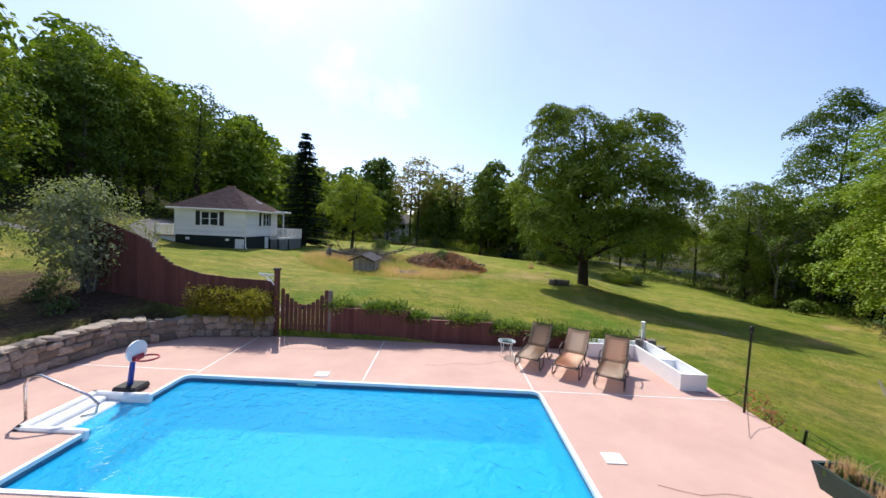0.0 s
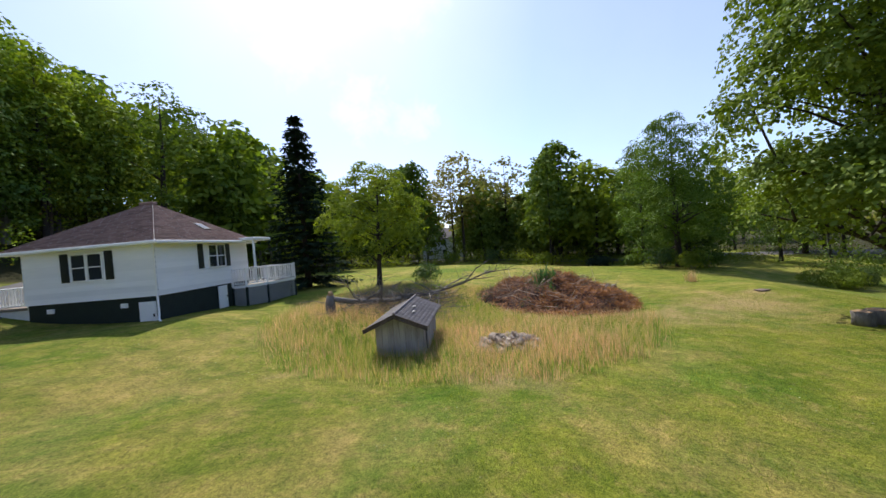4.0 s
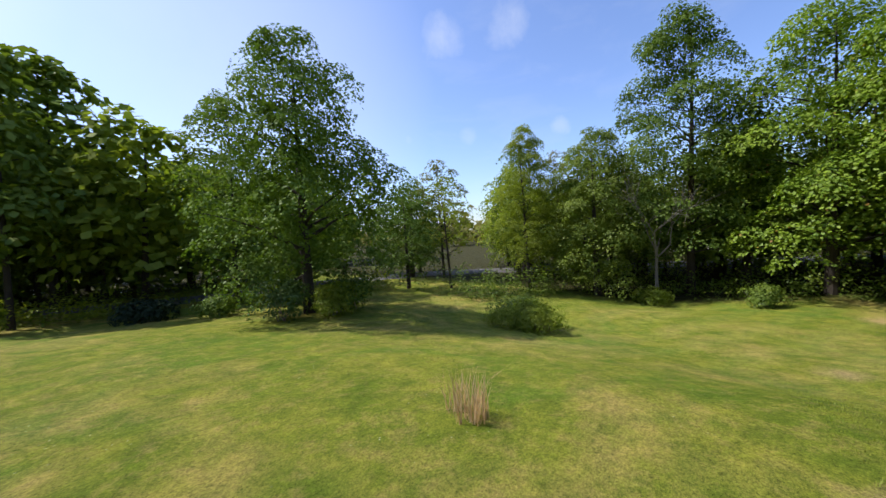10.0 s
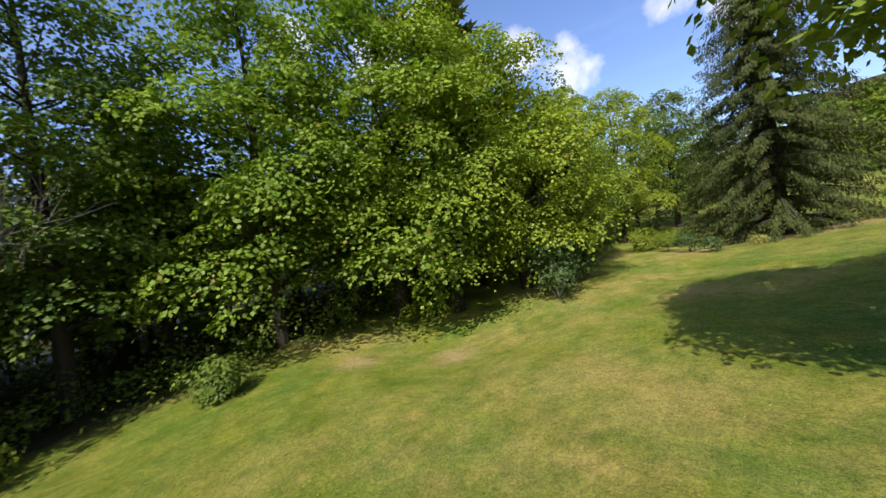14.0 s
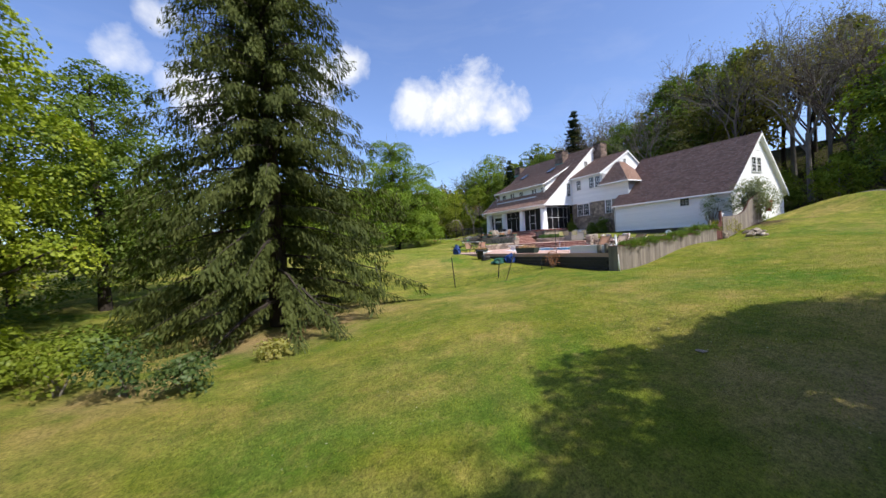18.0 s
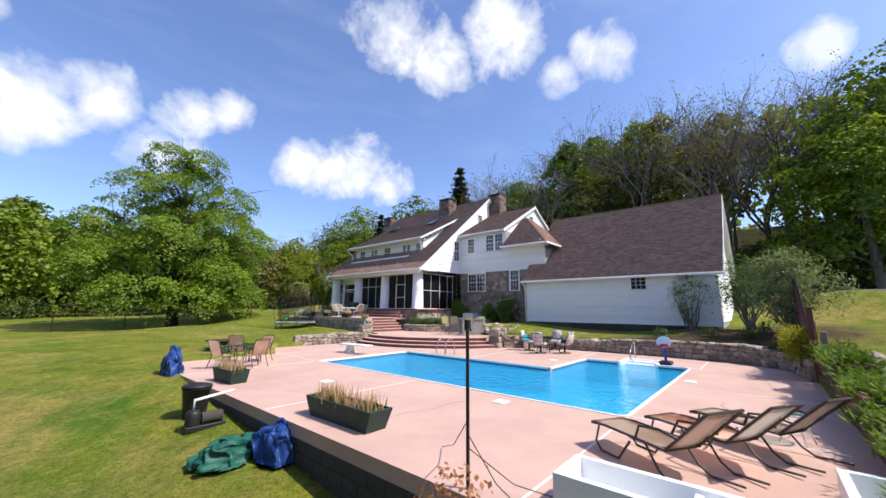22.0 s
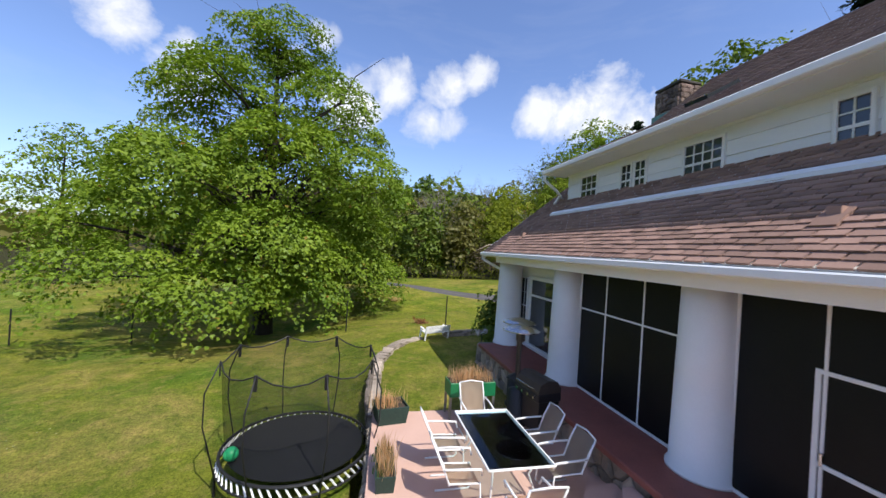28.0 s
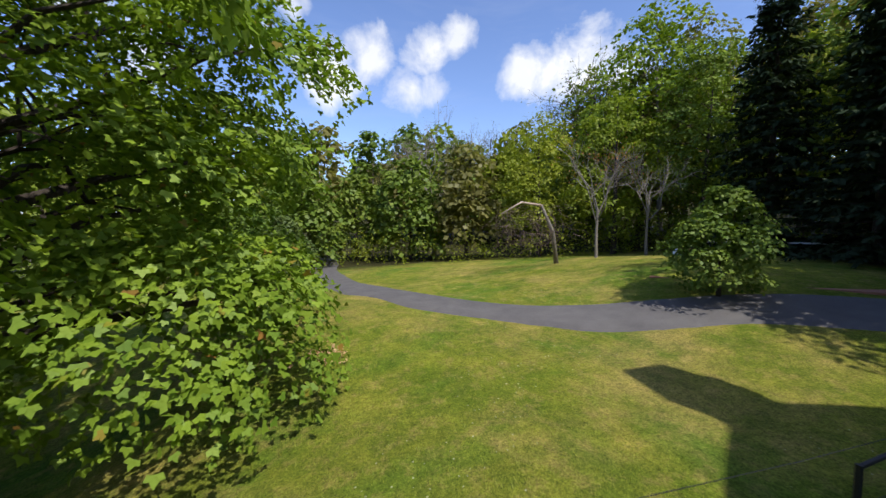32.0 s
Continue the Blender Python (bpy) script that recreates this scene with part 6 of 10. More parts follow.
# row along the lower side of the field
ROW = [("tall", 43.5, 42.5, 22, "leaf_deep", 1.05), ("dense", 40.4, 49.6, 15.4, "leaf_deep", 0.9), ("tall", 37.6, 55.0, 15.6, "leaf_light", 0.85), ("airy", 46.5, 52, 15, "leaf_light", 1.1), ("round", 42.5, 34.0, 18.5, "leaf_maple", 1.05), ("round", 39.5, 27.6, 18.8, "leaf_maple", 1.15), ("dense", 46.5, 38.5, 15, "leaf_deep", 1.0),
       ("pine", 38.5, 21.0, 18.5, "leaf_spruce", 1.1), ("dense", 34.0, 21.8, 14.0, "leaf_maple", 1.05), ("dense", 33.8, 15.0, 9.5, "leaf_deep", 1.0), ("round", 33.6, 5.0, 14.5, "leaf_maple", 0.95), ("dense", 31.0, -2.5, 14, "leaf_deep", 1.0), ("round", 36.2, 25.8, 16.0, "leaf_maple", 1.05), ("dense", 37.5, 15.5, 13, "leaf_deep", 1.0), ("round", 37.6, 8.6, 15.5, "leaf_maple", 1.0), ("tall", 39.0, 2.0, 17, "leaf_light", 1.0), ("airy", 36, -6, 16, "leaf_light", 1.1),
       ("tall", 44.5, 58.5, 15.5, "leaf_deep", 1.0), ("airy", 48, 55, 15, "leaf_olive", 1.0), ("round", 50, 62, 13, "leaf_light", 1.0), ("airy", 52.5, 47, 16, "leaf_light", 1.0), ("round", 49.5, 30, 17, "leaf_deep", 1.0), ("round", 47, 20, 16, "leaf_maple", 1.0),
       ("dense", 34, -16, 12, "leaf_deep", 1.0), ("round", 31, -26, 14, "leaf_light", 1.0), ("tall", 38, -22, 17, "leaf_deep", 1.0), ("airy", 26, -40, 15, "leaf_light", 1.0), ("round", 20, -47, 14, "leaf_maple", 1.0), ("dense", 33, -42, 13, "leaf_deep", 1.0), ("round", 12, -56, 14, "leaf_light", 1.0), ("tall", 22, -60, 17, "leaf_deep", 1.0), ("dense", 5, -62, 12, "leaf_deep", 1.0)]
for kind, x, y, h, lf, wide in ROW:
    wood(kind, x, y, h * (1.14 if 14 < y < 46 else 1.0), lf, group="trees along the lower field", wide=wide)
wood("bare_b", 40.5, 44.8, 11.5, "leaf_olive", "bark_grey", group="trees along the lower field")
# far side of the field
rng = random.Random(77)
FAR = [("dense", 18.2, 61.5, 17.0, "leaf_shady", 0.98), ("round", 23.5, 70, 13, "leaf_deep", 1.1), ("round", 30.8, 64.3, 10, "leaf_deep", 1.1), ("airy", 33.5, 61.3, 11, "leaf_light", 1.0), ("tall", 19.6, 73.7, 17.6, "leaf_deep", 1.1), ("round", 15, 80, 17.0, "leaf_light", 1.0), ("tall", 10.5, 86, 22, "leaf_deep", 1.1), ("tall", 7.5, 78.5, 18.5, "leaf_deep", 0.9), ("airy", -6.8, 87.4, 21.5, "leaf_olive", 1.2), ("tall", -17, 96, 22, "leaf_deep", 1.0), ("dense", 27, 76, 12, "leaf_deep", 1.2), ("dense", 12, 94, 16, "leaf_deep", 1.2), ("dense", -2, 98, 15, "leaf_deep", 1.3), ("dense", -26, 96, 15, "leaf_deep", 1.3), ("dense", 38, 70, 12, "leaf_deep", 1.2), ("dense", 22, 90, 15, "leaf_deep", 1.3), ("dense", 50, 40, 13, "leaf_deep", 1.2), ("dense", 48, 47, 11, "leaf_deep", 1.2), ("dense", 52, 56, 11, "leaf_deep", 1.2), ("dense", 47, 24, 14, "leaf_deep", 1.2), ("dense", 44, 8, 14, "leaf_deep", 1.2), ("dense", 43, -8, 13, "leaf_deep", 1.2), ("airy", 2, 96, 22, "leaf_olive", 1.2), ("tall", 10, 90, 19, "leaf_light", 0.9), ("round", 14, 88, 15, "leaf_light", 0.8),
       ("airy", -9, 92, 22, "leaf_olive", 1.1), ("tall", -20, 98, 22, "leaf_deep", 1.1), ("round", -3, 90, 14, "leaf_deep", 0.9), ("round", 6, 88, 12, "leaf_light", 0.8), ("round", -14, 88, 13, "leaf_deep", .9), ("airy", 36, 80, 16, "leaf_light", 1), ("round", 42, 72, 12, "leaf_light", 1.0), ("airy", 39, 66, 14, "leaf_olive", 1)]
for kind, x, y, h, lf, wide in FAR:
    wood(kind, x, y, h, lf, group="trees across the field", wide=wide)
for i in range(34):
    x = rng.uniform(-55, 62)
    y = 104 - 0.18 * x + rng.uniform(0, 34)
    wood(rng.choice(["round", "tall", "airy", "thin", "round", "dense"]), x, y, rng.uniform(14, 23), rng.choice(["leaf_deep", "leaf_light", "leaf_maple", "leaf_olive", "leaf_deep"]), rng.choice(["bark_dark", "bark_grey"]), group="trees across the field")
for i in range(26):
    y = rng.uniform(-50, 75)
    wood(rng.choice(["round", "tall", "dense", "airy"]), 66 + rng.uniform(0, 22), y, rng.uniform(12, 18), rng.choice(["leaf_deep", "leaf_light", "leaf_maple"]), group="trees beyond the road")
# wooded hill behind the house and the cottage
for i in range(150):
    y = rng.uniform(-66, 88)
    x = -33 - abs(rng.gauss(0, 1)) * 17
    if -48 < y < -22:
        x -= 8
    if x > -40 and 28 < y < 52:
        x -= 7
    if y > 20:
        kind = rng.choice(["round", "tall", "dense", "tall", "airy", "round"])
    else:
        kind = rng.choice(["round", "thin", "airy", "airy", "bare", "bare", "bare", "bare", "thin"])
    lf = rng.choice(["leaf_olive", "leaf_olive", "leaf_light", "leaf_deep", "leaf_maple"]) if y < 18 else rng.choice(["leaf_deep", "leaf_deep", "leaf_maple", "leaf_light"])
    wood(kind, x, y, rng.uniform(15, 22.5) if y < 22 else rng.uniform(14, 20), "leaf_olive" if kind == "bare" else lf, rng.choice(["bark_dark", "bark_grey", "bark"]), group="hillside woods")
# trees close behind the house
for kind, x, y, h, lf in (("dense", -27, -24.5, 15, "leaf_deep"), ("fir", -31, -16, 15.5, "leaf_spruce"), ("bare", -32, -7.5, 17, "leaf_olive"), ("round", -31.3, -12.2, 17.5, "leaf_deep"), ("airy", -33, -28, 14, "leaf_olive"), ("low", -30, 2, 4.5, "leaf_light"), ("low", -29.5, 8, 4.8, "leaf_light"), ("low", -30, 12.5, 5.0, "leaf_maple"), ("dense", -30.5, 18, 14, "leaf_deep"), ("airy", -33, 22.5, 16, "leaf_olive"), ("dense", -36, 27, 15, "leaf_deep")):
    wood(kind, x, y, h, lf, "bark_grey", group="trees behind the house")
# side lawn: woods round the bend of the driveway
SIDE = [("dense", -4, -60, 10, "leaf_deep"), ("round", -1.5, -54, 8, "leaf_deep"), ("low", -4.5, -47.5, 4.2, "leaf_shrub"), ("low", -2, -50, 5, "leaf_deep"), ("dense", -9, -64, 9, "leaf_deep"), ("dense", -14, -60, 10, "leaf_deep"), ("round", -19, -58, 11, "leaf_olive"), ("bare", -17, -63, 14, "leaf_olive"),
        ("round", -24.5, -54, 12.5, "leaf_light"), ("round", -29, -50, 13, "leaf_light"), ("bare_b", -24, -45.5, 8.0, "leaf_dead"), ("bare_b", -26.5, -44, 7.0, "leaf_olive"), ("tall", -33, -46, 15, "leaf_deep"), ("fir", -31.5, -40.5, 16.5, "leaf_blue"), ("fir", -30.5, -35.5, 15, "leaf_blue"), ("dense", -34, -31, 15, "leaf_deep"), ("fir", -29.5, -28.5, 14, "leaf_blue"), ("dense", -26.5, -29.5, 8, "leaf_deep"),
        ("low", -20.1, -34.1, 3.6, "leaf_deep"), ("round", -36, -54, 15, "leaf_olive"), ("tall", -42, -48, 17, "leaf_deep")]
for kind, x, y, h, lf in SIDE:
    wood(kind, x, y, h, lf, "bark_grey" if kind.startswith("bare") else "bark_dark", group="trees round the driveway")


rng = random.Random(47)
for i in range(44):
    wood(rng.choice(["dense", "round", "dense", "tall"]), rng.uniform(47, 59), rng.uniform(-34, 66), rng.uniform(9, 15), rng.choice(["leaf_deep", "leaf_deep", "leaf_maple"]), group="trees along the road")
for i in range(20):
    wood(rng.choice(["dense", "dense", "round"]), rng.uniform(-42, 40), rng.uniform(93, 104), rng.uniform(11, 16), rng.choice(["leaf_deep", "leaf_deep", "leaf_light"]), group="trees across the field")
rng = random.Random(31)
for i in range(46):
    a = rng.uniform(0, 1)
    x, y = -46 + 62 * a + rng.uniform(-4, 4), -62 - 14 * math.sin(a * 3) + rng.uniform(-16, 0)
    wood(rng.choice(["tall", "round", "airy", "dense", "bare", "tall"]), x, y, rng.uniform(12, 19), rng.choice(["leaf_olive", "leaf_olive", "leaf_deep", "leaf_light"]), rng.choice(["bark_grey", "bark_dark"]), group="woods beyond the driveway")
for kind, x, y, h, lf in (("fir", -37.2, -26.4, 24, "leaf_blue"), ("bare", -38, -16.5, 21, "leaf_olive"), ("round", -27.5, -27, 17.5, "leaf_deep"), ("tall", -34, -33, 17, "leaf_deep"), ("dense", -37, -40, 16, "leaf_deep"), ("fir", -35, -37, 17, "leaf_blue"),
                          ("bare", -36, 2, 21, "leaf_olive"), ("bare", -38, -4, 22, "leaf_olive"), ("bare", -35, 9, 20, "leaf_olive"), ("bare", -40, 14, 22, "leaf_olive"), ("bare", -43, -9, 22, "leaf_olive"), ("bare", -44, 5, 23, "leaf_olive"), ("bare", -37, 19, 18, "leaf_olive"), ("dense", -33, 17.5, 17, "leaf_maple")):
    wood(kind, x, y, h, lf, "bark_grey" if kind == "bare" else "bark_dark", group="trees behind the house")


def far_woods():
    """Distant wooded ridges: leafy lumps over rising ground, too far to count."""
    rng = np.random.default_rng(9)
    n = 3600
    a = rng.random(n) * 2 * np.pi
    d = 120 + 330 * rng.random(n) ** 0.7
    x, y = d * np.cos(a), d * np.sin(a)
    keep = (np.abs(x) > 95) | (y > 135) | (y < -85)
    x, y = x[keep], y[keep]
    z = lawn(x, y)
    pts = np.stack([x, y, z + 6], 1)
    vv, ff = leaf_cloud(rng, pts, 20, 5.5, 3.0, 3.4, 1, droop=0.5)
    return raw_mesh("far_woods", vv, ff)


tagged(link("far_woods", far_woods(), "leaf_olive"), "distant wooded ridges in spring leaf", "woods", kind="stuff")


def undergrowth(seed, zones, per=34, leaf=0.19, flat=0.35):
    """Bushes, saplings and weeds at the foot of the woods; zones: (x0, y0, x1, y1, width, height, clumps)."""
    rng = np.random.default_rng(seed)
    pts = []
    for x0, y0, x1, y1, wide, high, n in zones:
        u = rng.random(n)
        lump = 0.45 + 0.55 * np.abs(np.sin(u * math.hypot(x1 - x0, y1 - y0) * 0.9 + seed))
        x = x0 + (x1 - x0) * u + rng.normal(0, wide / 2, n)
        y = y0 + (y1 - y0) * u + rng.normal(0, wide / 2, n)
        pts.append(np.stack([x, y, lawn(x, y) + high * lump * rng.random(n) ** 0.8], 1))
    vv, ff = leaf_cloud(rng, np.concatenate(pts), per, 0.8, flat, leaf, 1, droop=0.3)
    return raw_mesh("undergrowth", vv, ff)


UNDER = [("leaf_deep", "dark shady bushes under the trees of the lower field", [(29, 58, 45, 50, 2.5, 2.6, 170), (45, 50, 41, 30, 2.5, 2.0, 150), (41, 30, 36, 4, 3, 2.6, 190), (36, 4, 30, -30, 3, 3.0, 160), (30, -30, 12, -52, 3, 3.2, 140)]),
         ("leaf_light", "yellow-green saplings and weeds across the field", [(-28, 84, 4, 80, 3, 2.6, 170), (4, 82, 30, 66, 3, 2.4, 170), (48, 58, 58, 20, 4, 2.4, 140), (-8, -62, -34, -50, 4, 3.0, 170)]),
         ("leaf_maple", "green undergrowth on the wooded hillside", [(-33, -22, -34, 22, 4, 4.5, 320), (-36, 26, -34, 80, 4, 4.0, 220), (-45, -40, -46, 60, 7, 4.0, 260)]),
         ("leaf_deep", "dark undergrowth at the edge of the far woods", [(-50, 92, 50, 78, 5, 4.5, 420), (-30, -56, -40, -34, 4, 4.0, 150), (12, -52, -6, -64, 3, 3.5, 130)])]
for i, (mt, lb, zones) in enumerate(UNDER):
    tagged(link("undergrowth", undergrowth(60 + i, zones), mt), lb, "undergrowth", kind="stuff")

# ---- steps, patio, terrace ----
PZ, TZ = 0.5, 1.45     # patio, terrace
PC = (-9.6, -6.0)      # middle of the round steps


def arc_pts(c, r, a0, a1, n=28):
    return [(c[0] + r * math.cos(radians(a0 + (a1 - a0) * k / n)), c[1] + r * math.sin(radians(a0 + (a1 - a0) * k / n))) for k in range(n + 1)]


steps = thing("round_steps", (-5, -4, 0), "three broad curved steps of pink concrete with dark red risers", "steps", kind="structure")
for i, (r0, r1, z) in enumerate(((5.78, 6.42, PZ / 3), (5.4, 6.02, 2 * PZ / 3))):
    bm = bmesh.new()
    prism(bm, arc_pts(PC, r1, -16, 66) + arc_pts(PC, r0, 66, -16), 0.0 if i == 0 else z - PZ / 3 - 0.02, z - 0.03)
    part("riser", bm, "riser", steps, "dark red riser")
    bm = bmesh.new()
    prism(bm, arc_pts(PC, r1 + 0.03, -16, 66) + arc_pts(PC, r0, 66, -16), z - 0.03, z)
    part("tread", bm, "concrete", steps)
bm = bmesh.new()
prism(bm, arc_pts(PC, 5.6, -16, 66) + arc_pts(PC, 4.9, 66, -16), PZ / 3, PZ - 0.03)
part("riser", bm, "riser", steps, "dark red riser")
bm = bmesh.new()
prism(bm, arc_pts(PC, 5.63, -16, 66) + arc_pts(PC, 4.9, 66, -16), PZ - 0.03, PZ)
part("tread", bm, "concrete", steps)
bm = bmesh.new()
for (x0, y0), (x1, y1) in zip(arc_pts(PC, 5.36, -14, 62), arc_pts(PC, 5.36, -14, 62)[1:]):
    d = Vector((x1 - x0, y1 - y0, 0)).normalized()
    o = Vector((-d.y, d.x, 0)) * 0.014
    bm.faces.new([bm.verts.new((p.x, p.y, PZ + 0.004)) for p in (Vector((x0, y0, 0)) - o, Vector((x1, y1, 0)) - o, Vector((x1, y1, 0)) + o, Vector((x0, y0, 0)) + o)])
part("joint", bm, "joint", steps)
for k in range(7):
    for r, z in ((6.46, 0.08), (6.06, 0.25), (5.66, 0.42)):
        a = radians(-4 + 10 * k)
        part("step_light", abox(-0.012, 0.012, -0.035, 0.035, -0.02, 0.02, 0, Matrix.Translation((PC[0] + r * math.cos(a), PC[1] + r * math.sin(a), z)) @ pose(0, 0, 0, 0, 0, math.degrees(a))), "iron", steps)

patio = thing("patio", (-7.5, -5, 0.4), "round raised patio of pink concrete", "patio", kind="structure")
bm = bmesh.new()
prism(bm, [p for p in arc_pts(PC, 4.91, -40, 70)] + [(-10.2, -1.6), (-10.4, -6.2), (-9.0, -7.4), (-8.75, -9.4), (-5.5, -9.6)], -0.1, PZ - 0.002)
part("slab", bm, "concrete", patio)

terrace = thing("terrace", (-7.4, -13.5, 1.3), "pink concrete terrace in front of the porch", "terrace", kind="structure")
bm = bmesh.new()
TC = (-7.5, -15.2)
prism(bm, [(-5.12, -9.2), (-5.7, -9.25)] + [(x, y) for x, y in arc_pts(TC, 5.0, 71, 104, 12)] + [(-9.6, -9.85), (-9.6, -17.6), (-5.75, -17.6)], TZ - 0.16, TZ)
part("slab", bm, "concrete", terrace)
up = thing("terrace_steps", (-7.2, -9.6, 0.5), "five curved pink steps with worn dark red risers up to the terrace", "steps", kind="structure")
for i in range(5):
    z = PZ + 0.19 * (i + 1)
    r = 6.05 - 0.24 * i
    poly = arc_pts(TC, r, 72.5, 101.5, 14) + [(-8.75, -10.6), (-5.75, -10.8)]
    bm = bmesh.new()
    prism(bm, poly, z - 0.19 - 0.01, z - 0.045)
    part("riser", bm, "riser", up, "dark red riser")
    bm = bmesh.new()
    prism(bm, arc_pts(TC, r + 0.035, 72.5, 101.5, 14) + [(-8.75, -10.6), (-5.75, -10.8)], z - 0.045, z - (0.003 if i == 4 else 0))
    part("tread", bm, "concrete", up)
bm = bmesh.new()
for (x0, y0), (x1, y1) in zip(arc_pts(TC, 4.98, 71, 103, 14), arc_pts(TC, 4.98, 71, 103, 14)[1:]):
    bm.faces.new([bm.verts.new(p) for p in ((x0, y0 - 0.02, TZ + 0.004), (x1, y1 - 0.02, TZ + 0.004), (x1, y1 + 0.015, TZ + 0.004), (x0, y0 + 0.015, TZ + 0.004))][::-1])
part("joint", bm, "joint", up)
psteps = thing("porch_steps", (-9.3, -12, 1.45), "low curved pink steps to the screen door", "steps", kind="structure")
for i, (xo, y0, y1) in enumerate(((-8.75, -14.3, -10.1), (-9.1, -13.9, -10.4))):
    z = TZ + 0.2 * (i + 1)
    poly = [(-9.5, y0), (xo - 0.25, y0), (xo - 0.05, y0 + 0.25), (xo, y0 + 0.7), (xo, y1 - 0.8), (xo - 0.08, y1 - 0.3), (xo - 0.3, y1), (-9.5, y1)]
    bm = bmesh.new()
    prism(bm, poly, z - 0.21, z - 0.05)
    part("riser", bm, "riser", psteps)
    bm = bmesh.new()
    prism(bm, [(x + (0.03 if x > -9.4 else 0), y) for x, y in poly], z - 0.05, z)
    part("tread", bm, "concrete", psteps)

# ---- stone walls ----
garden_wall = thing("garden_wall", (-9.5, 6, 0), "low dry-laid field stone wall along the pool deck", "stone wall", kind="structure")
LINE = [(-7.75, 0.0), (-8.5, 0.75), (-9.2, 2.2), (-9.5, 5.0), (-9.5, 8.0), (-9.15, 10.6), (-7.85, 11.95), (-5.5, 12.3)]
TOPS = [0.62, 0.58, 0.55, 0.6, 0.68, 0.7, 0.62, 0.62]
for i, (p, q) in enumerate(zip(LINE, LINE[1:])):
    stones(garden_wall, p, q, 0.0, TOPS[i], 0.46, 100 + i, size=0.27, slope=TOPS[i + 1] - TOPS[i])
lawn_wall = thing("lawn_wall", (-1.7, -8.4, 0), "pale field stone wall between deck and lawn", "stone wall", kind="structure")
for i, (p, q) in enumerate(zip([(0.05, -8.72), (-2.0, -8.42), (-3.75, -7.75)], [(-2.0, -8.42), (-3.75, -7.75)])):
    stones(lawn_wall, p, q, -0.02, 0.58, 0.42, 120 + i, size=0.27)
bed_wall = thing("bed_wall", (-9.2, -7, 0.5), "curved stone wall of a raised planting bed", "stone wall", kind="structure")
for i, (p, q) in enumerate(zip([(-8.65, -9.1), (-8.68, -8.0), (-9.1, -7.2), (-9.9, -6.4), (-10.3, -5.2)], [(-8.68, -8.0), (-9.1, -7.2), (-9.9, -6.4), (-10.3, -5.2), (-10.3, -4.2)])):
    stones(bed_wall, p, q, PZ, PZ + 0.42, 0.32, 130 + i, size=0.22)
terrace_wall = thing("terrace_wall", (-5.3, -13, 0.4), "field stone wall under the terrace edge", "stone wall", kind="structure")
stones(terrace_wall, (-5.25, -9.3), (-5.85, -17.6), 0.1, TZ - 0.15, 0.36, 141, size=0.28, ragged=0)
stones(terrace_wall, (-5.2, -9.35), (-5.75, -9.5), 0.3, TZ - 0.15, 0.4, 142, size=0.26, ragged=0)
tagged(part("turf", abox(-5.35, -4.1, -9.45, -8.15, -0.5, 0.4, 0.05), "lawn"), "turf bank between the pier and the terrace wall", "lawn", kind="structure")
edging = thing("stone_edging", (-6.6, -22, 1), "curved edging of single pale field stones round the upper lawn", "stone edging", kind="structure")
EDGE = [(-5.8, -17.7), (-5.85, -20.0), (-6.1, -22.0), (-6.7, -23.7), (-7.4, -24.6), (-8.0, -25.0)]
for i, (p, q) in enumerate(zip(EDGE, EDGE[1:])):
    z = 1.15
    stones(edging, p, q, 0.55 if i < 2 else 0.95, 1.32, 0.38, 150 + i, size=0.33, ragged=0.05)
for i, (p, q) in enumerate((((-9.2, -25.2), (-11.5, -25.6)), ((-11.5, -25.6), (-13.5, -26.3)))):
    stones(edging, p, q, ground_z(*p) - 0.05, ground_z(*p) + 0.18, 0.3, 160 + i, size=0.3, core=False)
piers = []
for i, (x, y, w, z1) in enumerate(((-4.05, -7.9, 0.62, 1.1), (-7.45, -0.25, 0.6, 1.02), (-8.9, -0.95, 0.62, 0.95))):
    p = thing("stone_pier", (x, y, 0), "short square field stone pier", "stone pier", "piers by the round steps")
    stone_block(x, y, 0.0, z1, w, p, 170 + i)
    piers.append(p)
rockery = thing("rockery", (-9.8, -2.5, 0.6), "loose tumbled stones of a small rockery", "rockery", kind="structure")
rng = random.Random(4)
for i in range(46):
    x, y = rng.uniform(-12.4, -9.1), rng.uniform(-3.9, -1.0)
    s = rng.uniform(0.15, 0.42)
    z = max(0.5, ground_z(x, y) - 0.25)
    link("stone", rng.choice(STONE_MESHES)[1], None, rockery, m=Matrix.Translation((x + 9.8, y + 2.5, z + s * 0.3 - 0.6)) @ pose(0, 0, 0, rng.uniform(-20, 20), rng.uniform(-20, 20), rng.uniform(0, 180)) @ Matrix.Diagonal((s * 1.3, s, s * 0.7, 1)))
# gravel bed by the stone facade
bm = bmesh.new()
gpoly = [(-9.9, -9.0), (-9.9, -6.4), (-10.4, -4.2), (-11.2, -2.2), (-14.9, -1.8), (-14.95, -9.0)]
prism(bm, gpoly[::-1] if False else gpoly, 0.3, 1.0)
bmesh.ops.recalc_face_normals(bm, faces=bm.faces)
tagged(part("gravel_bed", bm, "gravel"), "grey-pink gravel bed against the house", "gravel", kind="structure")

# ---- timber fence and planters ----
fence = thing("garden_fence", (-8.7, 12.3, 0.8), "red-brown stained board fence with a swept top, grey outside", "fence")


def fence_top(x):
    return float(np.interp(x, [-11.8, -10.1, -9.7, -9.3, -8.8, -8.0, -7.0, -5.4], [3.75, 3.12, 2.96, 2.5, 2.16, 1.94, 1.84, 1.78]))


